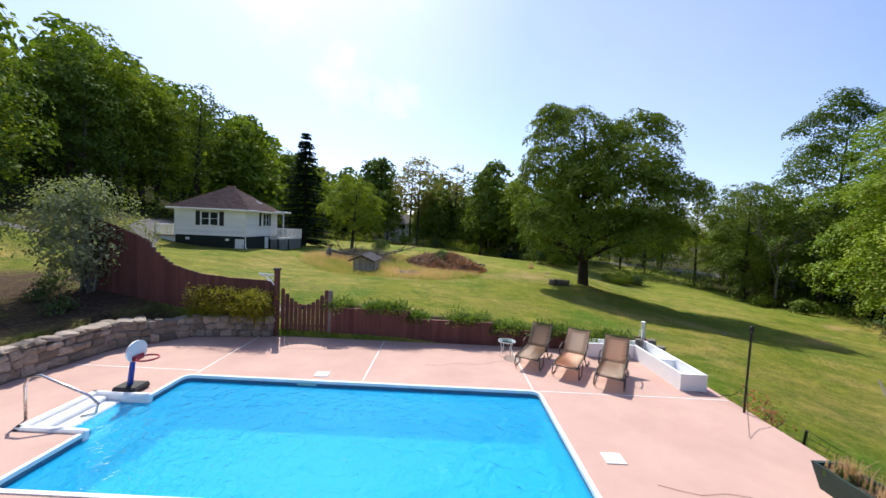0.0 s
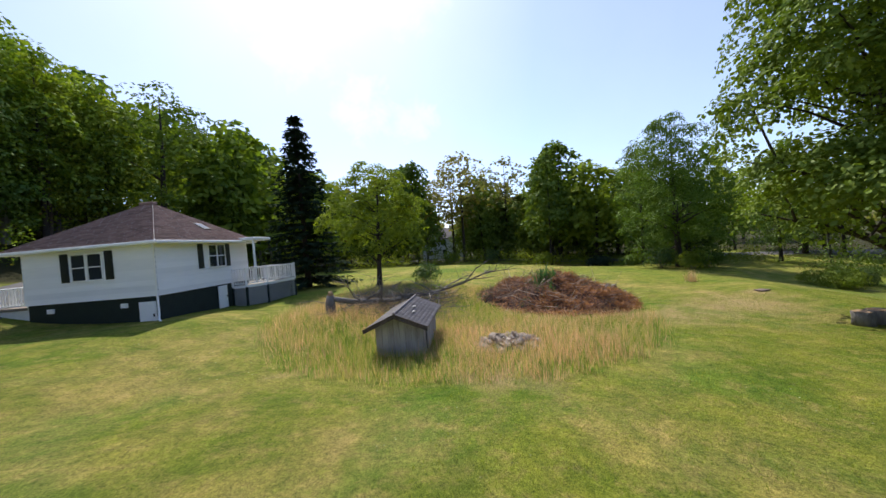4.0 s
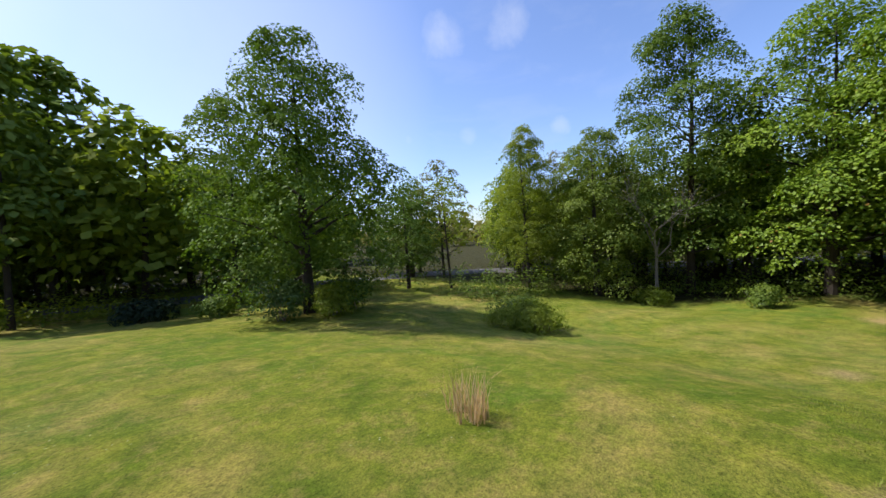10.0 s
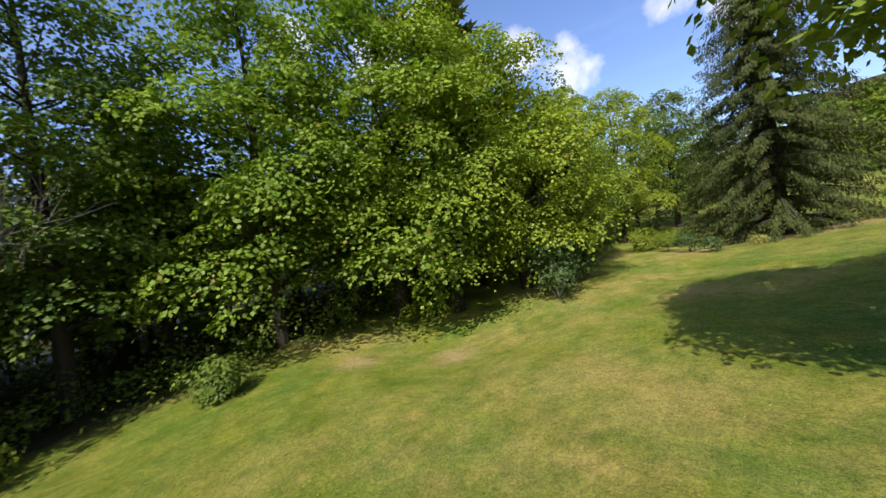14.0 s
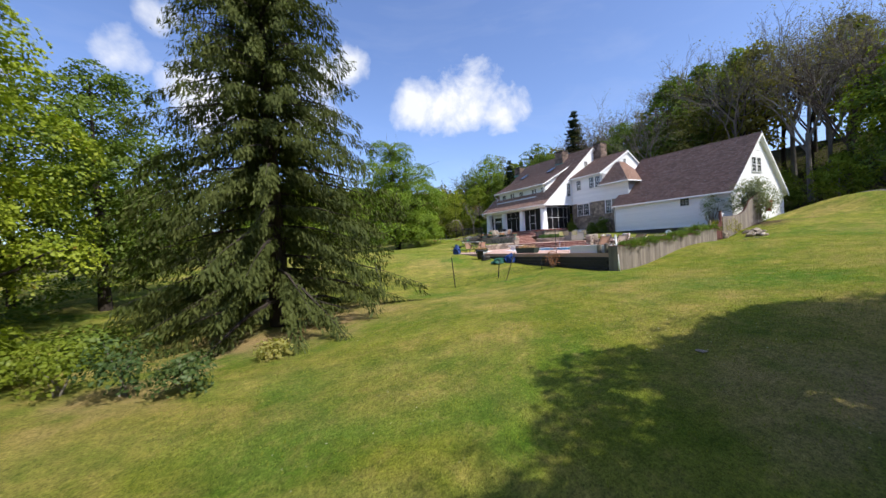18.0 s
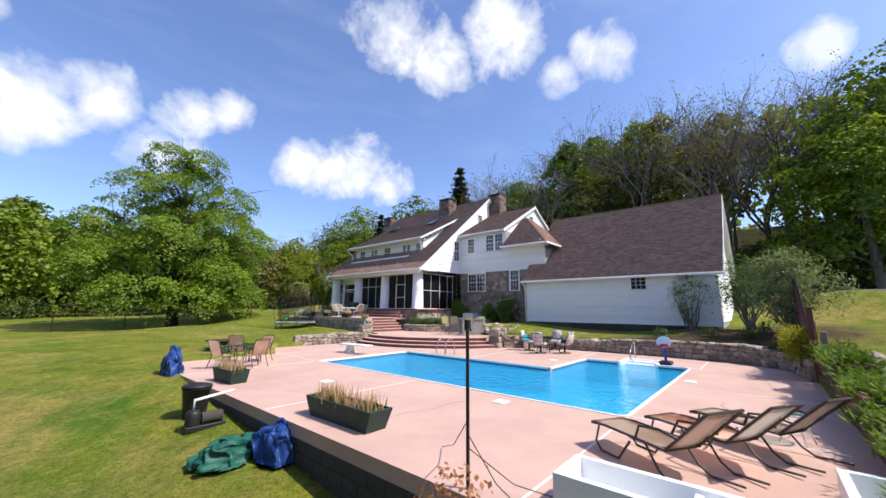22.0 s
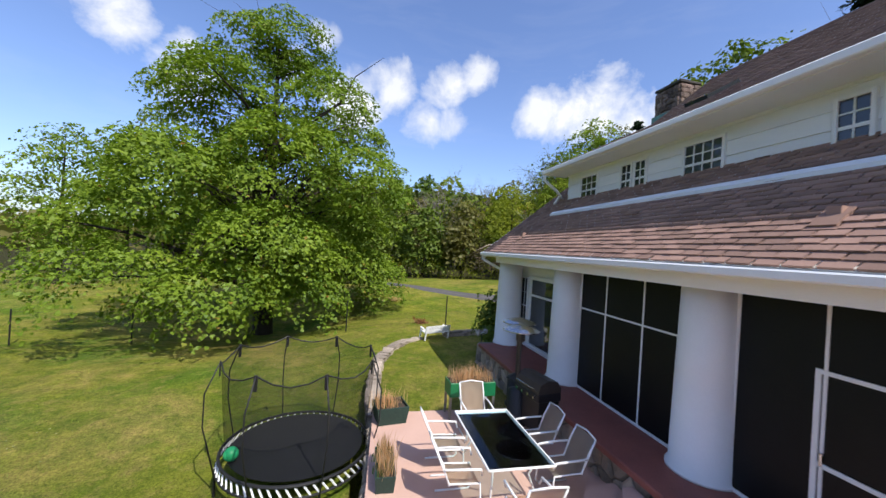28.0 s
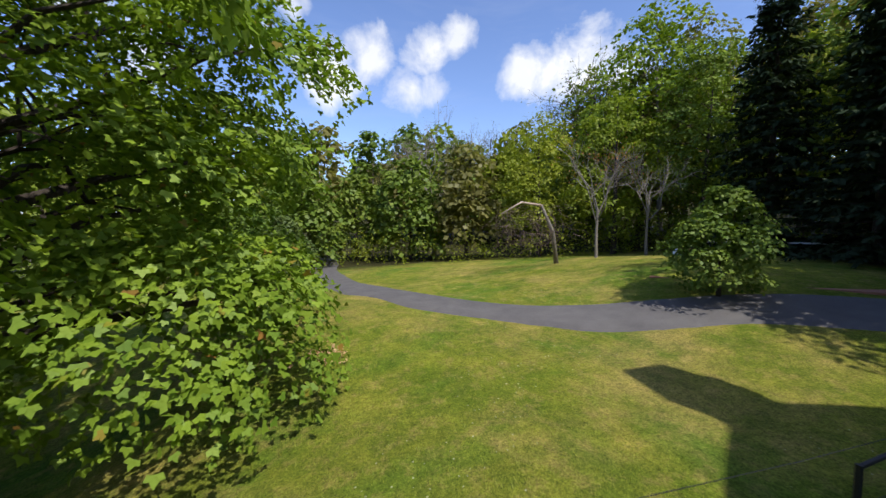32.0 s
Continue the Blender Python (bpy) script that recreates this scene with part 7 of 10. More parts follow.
x = -11.8
rng = random.Random(6)
while x < -5.5:
    z1 = fence_top(x + 0.07) + rng.uniform(-.01, .01)
    z0 = max(0.1, ground_z(x, 12.6) - 0.25)
    part("board", abox(x, x + 0.136, 12.30, 12.322, z0, z1, 0.003), "fence_red", fence)
    part("outer_board", abox(x, x + 0.136, 12.38, 12.402, z0 - 0.1, z1 - 0.01, 0.003), "fence_grey", fence)
    x += 0.14
for dz in (-0.18, -1.0):
    bm = bmesh.new()
    xs = np.linspace(-11.8, -5.4, 20)
    for a, b in zip(xs, xs[1:]):
        plate(bm, [(a, 12.325, fence_top(a) + dz), (b, 12.325, fence_top(b) + dz), (b, 12.325, fence_top(b) + dz - 0.09), (a, 12.325, fence_top(a) + dz - 0.09)], 0.05, (0, 1, 0))
    part("rail", bm, "fence_grey", fence)
gate = thing("garden_gate", (-4.6, 12.35, 0), "red-brown picket gate with a scooped top", "gate")
for k in range(11):
    xx = -5.28 + 0.142 * k
    u = abs(k - 5) / 5
    z1 = 1.06 + 0.5 * u ** 1.8
    bm = abox(xx, xx + 0.126, 12.33, 12.352, 0.03, z1 - 0.03, 0.004)
    tube(bm, [(xx + 0.063, 12.331, z1 - 0.06), (xx + 0.063, 12.351, z1 - 0.06)], 0.062, 10)
    part("picket", bm, "fence_red", gate)
for z in (0.3, 0.95):
    part("rail", abox(-5.28, -3.75, 12.355, 12.395, z, z + 0.09), "fence_red", gate)
part("latch", abox(-4.62, -4.5, 12.3, 12.33, 0.9, 0.98, 0.005), "iron", gate)
post = thing("gate_post", (-5.41, 12.3, 0), "square brown gate post with dark cap and white scrolled bracket", "gate post")
part("post", abox(-5.47, -5.33, 12.22, 12.36, -0.1, 2.16, 0.008), "fence_red", post)
part("cap", abox(-5.5, -5.3, 12.19, 12.39, 2.16, 2.22, 0.012), "block", post)
bm = bmesh.new()
tube(bm, [(-5.47, 12.29, 2.0), (-6.0, 12.29, 2.02)], 0.022, 6)
tube(bm, [(-5.47, 12.29, 1.62), (-5.56, 12.29, 1.76), (-5.75, 12.29, 1.92), (-5.98, 12.29, 2.0)], 0.022, 6)
tube(bm, [(-5.65 + 0.09 * math.cos(a), 12.29, 1.88 + 0.09 * math.sin(a)) for a in np.linspace(0, 6.28, 13)], 0.015, 5)
tube(bm, [(-5.48, 12.29, 1.6), (-5.48, 12.29, 2.0)], 0.02, 6)
part("bracket", bm, "plastic_white", post, "white scrolled bracket")
post2 = thing("fence_post", (-3.68, 12.38, 0), "weathered round-topped fence post", "fence post")
part("post", abox(-3.75, -3.62, 12.33, 12.46, -0.1, 1.56, 0.02), "fence_grey", post2)

for i, (x0, x1, zt) in enumerate(((-3.62, -1.05, 0.98), (-1.05, 1.66, 0.72), (1.66, 4.3, 0.50), (4.3, 6.9, 0.36))):
    pl_ = thing("fence_planter", ((x0 + x1) / 2, 12.5, 0), "stepped board planter box stained red-brown with juniper", "planter", "planters along the fence")
    x = x0
    while x < x1 - 0.02:
        w = min(0.145, x1 - x)
        part("board", abox(x + 0.002, x + w - 0.002, 12.30, 12.325, 0.0, zt, 0.003), "fence_red", pl_)
        part("outer_board", abox(x + 0.002, x + w - 0.002, 12.80, 12.822, ground_z(x, 12.9) - 0.2, zt - 0.02, 0.003), "fence_grey", pl_)
        x += 0.147
    part("cap_rail", abox(x0, x1, 12.27, 12.38, zt, zt + 0.035, 0.006), "fence_red", pl_)
    part("cap_rail", abox(x0, x1, 12.76, 12.86, zt, zt + 0.035, 0.006), "fence_red", pl_)
    for xe in (x0, x1 - 0.05):
        part("end_board", abox(xe + 0.003, xe + 0.047, 12.38, 12.76, ground_z(xe, 12.5) - 0.1, zt, 0.004), "fence_red", pl_)
    part("soil", abox(x0 + 0.05, x1 - 0.05, 12.33, 12.8, -0.9, zt - 0.12), "soil", pl_)
    part("stake", atube([(x1 - 0.15, 12.85, zt - 0.3), (x1 - 0.15, 12.85, zt + 0.28)], 0.015, 6), "steel", pl_)
endf = thing("end_fence", (6.95, 12.6, -0.6), "weathered grey board end of the fence at the deck corner", "fence")
for k in range(4):
    part("board", abox(6.92 + 0.0, 6.945, 12.3 + 0.14 * k, 12.435 + 0.14 * k, -1.2, 0.36, 0.003), "fence_grey", endf)
for i, (x, y, h) in enumerate(((6.72, 12.05, 0.52), (6.35, 12.1, 0.5), (6.75, 11.6, 0.45))):
    e = thing("log_post", (x, y, 0), "short weathered round log standing on end", "log post", "logs at the deck corner")
    part("log", alathe([(0.12, 0), (0.125, h * .5), (0.12, h - 0.015), (0.1, h)], (x, y, 0), 14), "bark_grey", e)
pipe = thing("leaning_pipe", (6.9, 12.7, -1), "white plastic pipe leaning at the fence corner", "pipe")
part("pipe", atube([(6.98, 12.95, -1.05), (6.72, 12.61, 0.9)], 0.045, 10), "plastic_white", pipe, "", True)
part("coupling", atube([(6.74, 12.63, 0.72), (6.71, 12.6, 0.95)], 0.06, 10), "plastic_white", pipe)

# white L-shaped trough
trough = thing("white_trough", (6.2, 10.6, 0), "empty white L-shaped planting trough on the deck", "planter")
bm = bmesh.new()
outer = [(5.98, 9.45), (6.64, 9.45), (6.64, 12.2), (4.5, 12.2), (4.5, 11.66), (5.98, 11.66)]
inner = [(6.06, 9.53), (6.56, 9.53), (6.56, 12.12), (4.58, 12.12), (4.58, 11.74), (6.06, 11.74)]
n = len(outer)
for ring, z0, z1 in ((outer, 0, 0.42), (inner, 0.42, 0.1)):
    for i in range(n):
        a, b = ring[i], ring[(i + 1) % n]
        bm.faces.new([bm.verts.new(p) for p in ((*a, z0), (*b, z0), (*b, z1), (*a, z1))])
for i in range(n):
    a, b, c, d = outer[i], outer[(i + 1) % n], inner[(i + 1) % n], inner[i]
    bm.faces.new([bm.verts.new((*p, 0.42)) for p in (a, b, c, d)])
bm.faces.new([bm.verts.new((*p, 0.1)) for p in inner])
bmesh.ops.remove_doubles(bm, verts=bm.verts, dist=1e-4)
bmesh.ops.recalc_face_normals(bm, faces=bm.faces)
part("shell", bm, "plastic_white", trough)
part("divider", abox(6.06, 6.56, 10.6, 10.66, 0.1, 0.38), "plastic_white", trough)

# ---- pool fittings ----
psteps2 = thing("pool_steps", (-6.2, 7, 0), "white moulded plastic pool steps going down into the water", "pool steps")
bm = bmesh.new()
box(bm, -7.15, -5.98, 6.02, 7.92, -0.2, 0.05, 0.03)
part("platform_rim", (lambda b: (box(b, -7.2, -7.05, SY_A, SY_B, -0.3, 0.06, 0.03), box(b, -7.2, -5.95, SY_A, SY_A + 0.12, -0.3, 0.06, 0.03), box(b, -7.2, -5.95, SY_B - 0.12, SY_B, -0.3, 0.06, 0.03), b)[-1])(bmesh.new()), "plastic_white", psteps2)
bm.free()
for i in range(4):
    part("step", abox(-7.05, -6.8 + 0.27 * i, SY_A + 0.12, SY_B - 0.12, -0.75, 0.0 - 0.085 * i, 0.03), "plastic_white", psteps2)
rail = thing("step_handrail", (-7.2, 6.9, 0), "bent stainless steel handrail at the pool steps", "handrail")
part("rail", atube([(-7.35, 6.85, 0), (-7.35, 6.85, 0.62), (-7.28, 6.86, 0.78), (-7.1, 6.88, 0.82), (-6.3, 6.95, 0.45), (-6.15, 6.96, 0.3), (-6.2, 6.96, 0.12), (-6.45, 6.95, 0.05)], 0.024, 8), "steel", rail, "", True)
ladder = thing("pool_ladder", (-2.8, -0.2, 0), "stainless steel pool ladder with two looped rails", "pool ladder")
for y in (-0.48, 0.05):
    part("rail", atube([(-3.3, y, 0), (-3.28, y, 0.5), (-3.15, y, 0.68), (-2.95, y, 0.72), (-2.75, y, 0.62), (-2.62, y, 0.3), (-2.6, y, -1.0)], 0.023, 8), "steel", ladder, "", True)
for z in (-0.25, -0.5, -0.75):
    part("rung", abox(-2.64, -2.54, -0.48, 0.05, z - 0.015, z + 0.015, 0.005), "plastic_white", ladder)
board = thing("diving_board", (-0.2, -3.6, 0), "short white diving board on a moulded white base", "diving board")
part("board", abox(-0.46, 0.06, -4.35, -2.55, 0.36, 0.42, 0.015, Matrix.Translation((-0.2, -3.5, 0)) @ pose(0, 0, 0, 0, 0, 6) @ Matrix.Translation((0.2, 3.5, 0))), "plastic_white", board)
part("base", alathe([(0.30, 0), (0.28, 0.05), (0.2, 0.2), (0.2, 0.37)], (-0.25, -3.9, 0), 16), "plastic_white", board)
hoop = thing("pool_basketball_hoop", (-6.5, 8.14, 0), "poolside basketball hoop with white backboard, red rim and blue post", "basketball hoop")
M["blue_plastic"] = mat("blue_plastic", (0.01, 0.05, 0.35), None, 3, 0.35, 0.0)
M["red_plastic"] = mat("red_plastic", (0.45, 0.03, 0.05), None, 3, 0.4, 0.0)
part("base", (lambda b: (box(b, -6.82, -6.32, 7.92, 8.36, 0, 0.13, 0.04), b)[1])(bmesh.new()), "iron", hoop, "black weighted base")
part("post", atube([(-6.6, 8.14, 0.1), (-6.52, 8.14, 0.72)], [0.055, 0.045], 10), "blue_plastic", hoop, "blue post")
bm = bmesh.new()
prism(bm, [(0.27 * math.cos(a) * (1 if abs(math.cos(a)) < .8 else .95), 0.22 * math.sin(a)) for a in np.linspace(0, 2 * math.pi, 25)[:-1]], -0.02, 0.02)
for v in bm.verts:
    v.co = Vector((-6.45 + v.co.z, 8.14 + v.co.x, 0.86 + v.co.y))
bmesh.ops.recalc_face_normals(bm, faces=bm.faces)
part("backboard", bm, "plastic_white", hoop, "rounded white backboard")
part("rim", atube([(-6.22 + 0.2 * math.cos(a), 8.14 + 0.2 * math.sin(a), 0.72) for a in np.linspace(0, 2 * math.pi, 17)], 0.02, 6), "red_plastic", hoop, "red rim")
part("bracket", abox(-6.45, -6.4, 8.0, 8.28, 0.66, 0.78, 0.01), "red_plastic", hoop)
for x, y in ((-2.9, 9.4), (3.0, 6.55), (-4.5, 4.4), (4.4, 1.6)):
    e = tagged(part("skimmer_lid", abox(x - 0.17, x + 0.17, y - 0.15, y + 0.15, 0.002, 0.018, 0.006), "plastic_white"), "square white skimmer lid in the deck", "skimmer lid", "skimmer lids")
M["label_green"] = mat("pale_green_label", (0.35, 0.62, 0.55), None, 3, 0.5, 0.0)
tagged(part("pool_sign", abox(-3.35, -2.9, 8.975, 8.985, -0.11, -0.03), "label_green"), "small pale green tile sign at the waterline", "sign")

# ---- outdoor furniture ----


def lounger():
    e = local("sun_lounger", "beige sling sun lounger with dark bronze frame, back raised", "sun lounger", "loungers by the fence")
    L, w = 1.28, 0.30
    # feet end at y = 0, head at y = 1.9
    hz = lambda y: 0.36 if y < L else 0.36 + (y - L) * 0.98
    for s in (-1, 1):
        part("side_rail", atube([(s * w, 0, 0.34), (s * w, 0.25, 0.37), (s * w, L, 0.36)], 0.018, 6), "bronze", e, "", True)
        part("back_rail", atube([(s * w, L, 0.36), (s * w, 1.85, 0.92)], 0.018, 6), "bronze", e)
        part("leg", atube([(s * (w + .02), 0.18, 0.36), (s * (w + .04), 0.12, 0.12), (s * (w + .04), 0.22, 0.015), (s * (w + .04), 0.55, 0.02), (s * (w + .02), 0.75, 0.3)], 0.016, 6), "bronze", e, "", True)
        part("rear_leg", atube([(s * (w + .02), 1.0, 0.36), (s * (w + .04), 1.2, 0.1), (s * (w + .04), 1.35, 0.015), (s * (w + .04), 1.75, 0.05)], 0.016, 6), "bronze", e, "", True)
        part("armrest", atube([(s * (w + .03), 0.85, 0.36), (s * (w + .05), 0.95, 0.56), (s * (w + .05), 1.25, 0.6), (s * (w + .03), 1.5, 0.55)], 0.018, 6), "bronze", e, "", True)
    for y in (0.0, 1.28):
        part("cross_bar", atube([(-w, y, 0.35), (w, y, 0.35)], 0.016, 6), "bronze", e)
    part("top_bar", atube([(-w, 1.85, 0.92), (w, 1.85, 0.92)], 0.018, 6), "bronze", e)
    bm = bmesh.new()
    prev = None
    for y in np.linspace(0.02, L, 9):
        sag = -0.03 * math.sin(math.pi * y / L)
        row = [bm.verts.new((x, y, 0.37 + sag * (1 - (x / w) ** 2))) for x in np.linspace(-w, w, 5)]
        if prev:
            for k in range(4):
                bm.faces.new((prev[k], prev[k + 1], row[k + 1], row[k]))
        prev = row
    bmesh.ops.solidify(bm, geom=bm.faces[:], thickness=0.006)
    part("seat_sling", bm, "beige", e, "beige woven sling", True)
    bm = bmesh.new()
    prev = None
    for y in np.linspace(L, 1.84, 7):
        row = [bm.verts.new((x, y - 0.02, hz(y) + 0.012 - 0.03 * (1 - (x / w) ** 2))) for x in np.linspace(-w, w, 5)]
        if prev:
            for k in range(4):
                bm.faces.new((prev[k], prev[k + 1], row[k + 1], row[k]))
        prev = row
    bmesh.ops.solidify(bm, geom=bm.faces[:], thickness=0.006)
    part("back_sling", bm, "beige", e, "beige woven sling", True)
    return e


first = lounger()
first.matrix_basis = pose(2.32, 10.25, 0, 0, 0, -28)
for x, y, a in ((3.2, 9.75, -30), (4.08, 9.2, -30)):
    copy_thing(first, pose(x, y, 0, 0, 0, a))
side = local("side_table", "small round white side table with a glass top", "side table")
part("top", alathe([(0.24, 0.43), (0.25, 0.44), (0.24, 0.452)], (0, 0, 0), 24), "table_glass", side, "glass top")
part("rim", atube([(0.25 * math.cos(a), 0.25 * math.sin(a), 0.44) for a in np.linspace(0, 2 * math.pi, 25)], 0.014, 6), "plastic_white", side)
for k in range(4):
    a = k * math.pi / 2 + 0.4
    part("leg", atube([(0.23 * math.cos(a), 0.23 * math.sin(a), 0.43), (0.16 * math.cos(a), 0.16 * math.sin(a), 0.2), (0.24 * math.cos(a), 0.24 * math.sin(a), 0.0)], 0.012, 6), "plastic_white", side, "", True)
side.matrix_basis = pose(2.0, 11.45, 0)


def sling_chair(frame_mat, sling, label, group, seat=0.42, back=0.95, swivel=False, cantilever=False, name="patio_chair"):
    e = local(name, label, "chair", group)
    w = 0.26
    for s in (-1, 1):
        if cantilever:
            part("frame_side", atube([(s * w, -0.28, 0.015), (s * w, 0.25, 0.015), (s * w, 0.3, 0.06), (s * w, 0.27, seat), (s * w, -0.2, seat + 0.02), (s * w, -0.42, back)], 0.016, 6), frame_mat, e, "", True)
        elif not swivel:
            part("front_leg", atube([(s * w, 0.25, seat + 0.2), (s * w, 0.27, seat), (s * (w + 0.02), 0.3, 0.0)], 0.014, 6), frame_mat, e, "", True)
            part("rear_leg", atube([(s * w, -0.18, seat), (s * (w + 0.02), -0.36, 0.0)], 0.014, 6), frame_mat, e)
        part("armrest", atube([(s * (w + .03), -0.28, seat + 0.25), (s * (w + .04), 0.0, seat + 0.24), (s * (w + .03), 0.27, seat + 0.22), (s * w, 0.29, seat + 0.12)], 0.018, 6), frame_mat, e, "", True)
        part("back_post", atube([(s * w, -0.2, seat), (s * w, -0.3, seat + 0.3), (s * w, -0.42, back)], 0.015, 6), frame_mat, e, "", True)
    part("top_bar", atube([(-w, -0.42, back), (0, -0.44, back + 0.03), (w, -0.42, back)], 0.015, 6), frame_mat, e, "", True)
    if swivel:
        part("pedestal", alathe([(0.05, 0.06), (0.045, seat - 0.06), (0.14, seat - 0.03)], (0, 0, 0), 10), frame_mat, e)
        part("base_ring", atube([(0.27 * math.cos(a), 0.27 * math.sin(a), 0.03) for a in np.linspace(0, 2 * math.pi, 21)], 0.018, 6), frame_mat, e)
        for k in range(4):
            a = k * math.pi / 2 + 0.7
            part("spoke", atube([(0, 0, 0.08), (0.27 * math.cos(a), 0.27 * math.sin(a), 0.03)], 0.014, 5), frame_mat, e)
        part("seat_cushion", abox(-0.25, 0.25, -0.24, 0.27, seat - 0.02, seat + 0.09, 0.035), sling, e, "padded floral cushion", True)
        part("back_cushion", abox(-0.25, 0.25, -0.05, 0.05, 0, back - seat + 0.02, 0.035, Matrix.Translation((0, -0.27, seat + 0.06)) @ pose(0, 0, 0, 13, 0, 0)), sling, e, "padded floral cushion", True)
    else:
        bm = bmesh.new()
        rows_ = [(0.26, seat), (0.05, seat - 0.025), (-0.2, seat + 0.005), (-0.26, seat + 0.16), (-0.33, seat + 0.34), (-0.42, back)]
        prev = None
        for y, z in rows_:
            row = [bm.verts.new((x, y, z)) for x in (-w, 0, w)]
            if prev:
                for k in range(2):
                    bm.faces.new((prev[k], prev[k + 1], row[k + 1], row[k]))
            prev = row
        bmesh.ops.solidify(bm, geom=bm.faces[:], thickness=0.008)
        part("sling", bm, sling, e, "woven sling", True)
    return e


def around(first, spots):
    x, y, z, a = spots[0]
    first.matrix_basis = pose(x, y, z, 0, 0, a)
    return [copy_thing(first, pose(x, y, z, 0, 0, a)) for x, y, z, a in spots[1:]]


def face(x, y, tx, ty):
    """The turn that makes a chair at (x, y) look at (tx, ty)."""
    return math.degrees(math.atan2(ty - y, tx - x)) - 90


def glass_table(x, y, z, w, d, h, frame_mat, label, turn=0, round_=False, name="patio_table"):
    e = local(name, label, "table")
    if round_:
        part("top", alathe([(w / 2 - .01, h - 0.012), (w / 2, h - 0.006), (w / 2 - .01, h)], (0, 0, 0), 28), "table_glass", e, "clear glass top")
        part("rim", atube([(w / 2 * math.cos(a), w / 2 * math.sin(a), h - 0.01) for a in np.linspace(0, 2 * math.pi, 29)], 0.018, 6), frame_mat, e)
    else:
        part("top", abox(-w / 2, w / 2, -d / 2, d / 2, h - 0.012, h, 0.004), "table_glass", e, "clear glass top")
        for s in (-1, 1):
            part("edge", atube([(-w / 2, s * d / 2, h - 0.012), (w / 2, s * d / 2, h - 0.012)], 0.018, 6), frame_mat, e)
            part("edge", atube([(s * w / 2, -d / 2, h - 0.012), (s * w / 2, d / 2, h - 0.012)], 0.018, 6), frame_mat, e)
    for sx in (-1, 1):
        for sy in (-1, 1):
            dx, dy = w / 2 * 0.72, d / 2 * 0.72
            part("leg", atube([(sx * dx, sy * dy, h - 0.02), (sx * dx * 0.8, sy * dy * 0.8, h * 0.5), (sx * dx * 1.05, sy * dy * 1.05, 0)], 0.018, 6), frame_mat, e, "", True)
    part("stretcher", atube([(-w * .3, 0, h * 0.5), (w * .3, 0, h * 0.5)], 0.013, 6), frame_mat, e)
    e.matrix_basis = pose(x, y, z, 0, 0, turn)
    return e


# deck corner set
glass_table(4.75, -3.5, 0, 1.1, 1.1, 0.72, "bronze", "round glass patio table with bronze legs", round_=True)
c = sling_chair("bronze", "beige", "beige sling patio chair with bronze frame", "chairs at the round table")
around(c, [(x, y, 0, face(x, y, 4.75, -3.5)) for x, y in ((5.55, -3.2), (4.65, -2.65), (3.95, -3.9), (4.6, -4.5))])
# poolside set with cushions


def floral():
    m = bpy.data.materials.new("floral_cushion")
    m.use_nodes = True
    N = Nodes(m.node_tree)
    at = N.n("ShaderNodeTexCoord").outputs["Object"]
    n1, n2 = N.noise(at, 11, 3, 0.6, 1.2), N.noise(at, 17, 3, 0.6, 1.0)
    col = N.mix(N.ramp(n1, [(0.52, 0.0), (0.58, 1.0)]), (0.72, 0.69, 0.64, 1), (0.42, 0.17, 0.2, 1))
    col = N.mix(N.ramp(n2, [(0.55, 0.0), (0.6, 1.0)]), col, (0.2, 0.25, 0.3, 1))
    N.t.links.new(col, m.node_tree.nodes["Principled BSDF"].inputs["Base Color"])
    m.node_tree.nodes["Principled BSDF"].inputs["Roughness"].default_value = 0.9
    return m


M["floral"] = floral()
M["cyan"] = mat("turquoise_cloth", (0.02, 0.35, 0.48), (0.015, 0.25, 0.4), 5, 0.8, 0.3)
M["navy"] = mat("navy_cloth", (0.012, 0.02, 0.09), None, 5, 0.8, 0.3)
glass_table(-7.45, 2.8, 0, 1.3, 0.85, 0.7, "green_wood", "oblong glass poolside table with dark metal legs", 65)
c = sling_chair("iron", "floral", "swivel garden chair with pale floral cushions", "chairs at the poolside table", swivel=True, name="swivel_chair")
around(c, [(x, y, 0, face(x, y, -7.45, 2.8)) for x, y in ((-6.45, 2.88), (-7.25, 1.85), (-8.4, 2.75), (-7.25, 3.75))])
towel = tagged(part("towel", (lambda b: (box(b, -7.48, -7.0, 1.62, 2.0, 0.5, 0.53, 0.012), box(b, -7.46, -7.04, 1.58, 1.66, 0.52, 0.8, 0.02), b)[-1])(bmesh.new()), "cyan"), "turquoise towel hung over a chair", "towel")
bag = tagged(part("cloth_bag", alathe([(0.05, 0.5), (0.17, 0.52), (0.19, 0.6), (0.1, 0.68), (0.02, 0.7)], (-7.22, 3.78, 0.0), 12), "navy"), "crumpled navy cloth on a chair seat", "cloth")
can = thing("trash_can", (-8.26, 1.16, 0), "round grey metal trash can with a domed black lid", "trash can")
part("body", alathe([(0.2, 0), (0.23, 0.02), (0.25, 0.58), (0.255, 0.6)], (-8.26, 1.16, 0), 24), "steel", can, "", True)
part("lid", alathe([(0.27, 0.6), (0.27, 0.63), (0.2, 0.68), (0.05, 0.7)], (-8.26, 1.16, 0), 24), "iron", can, "", True)
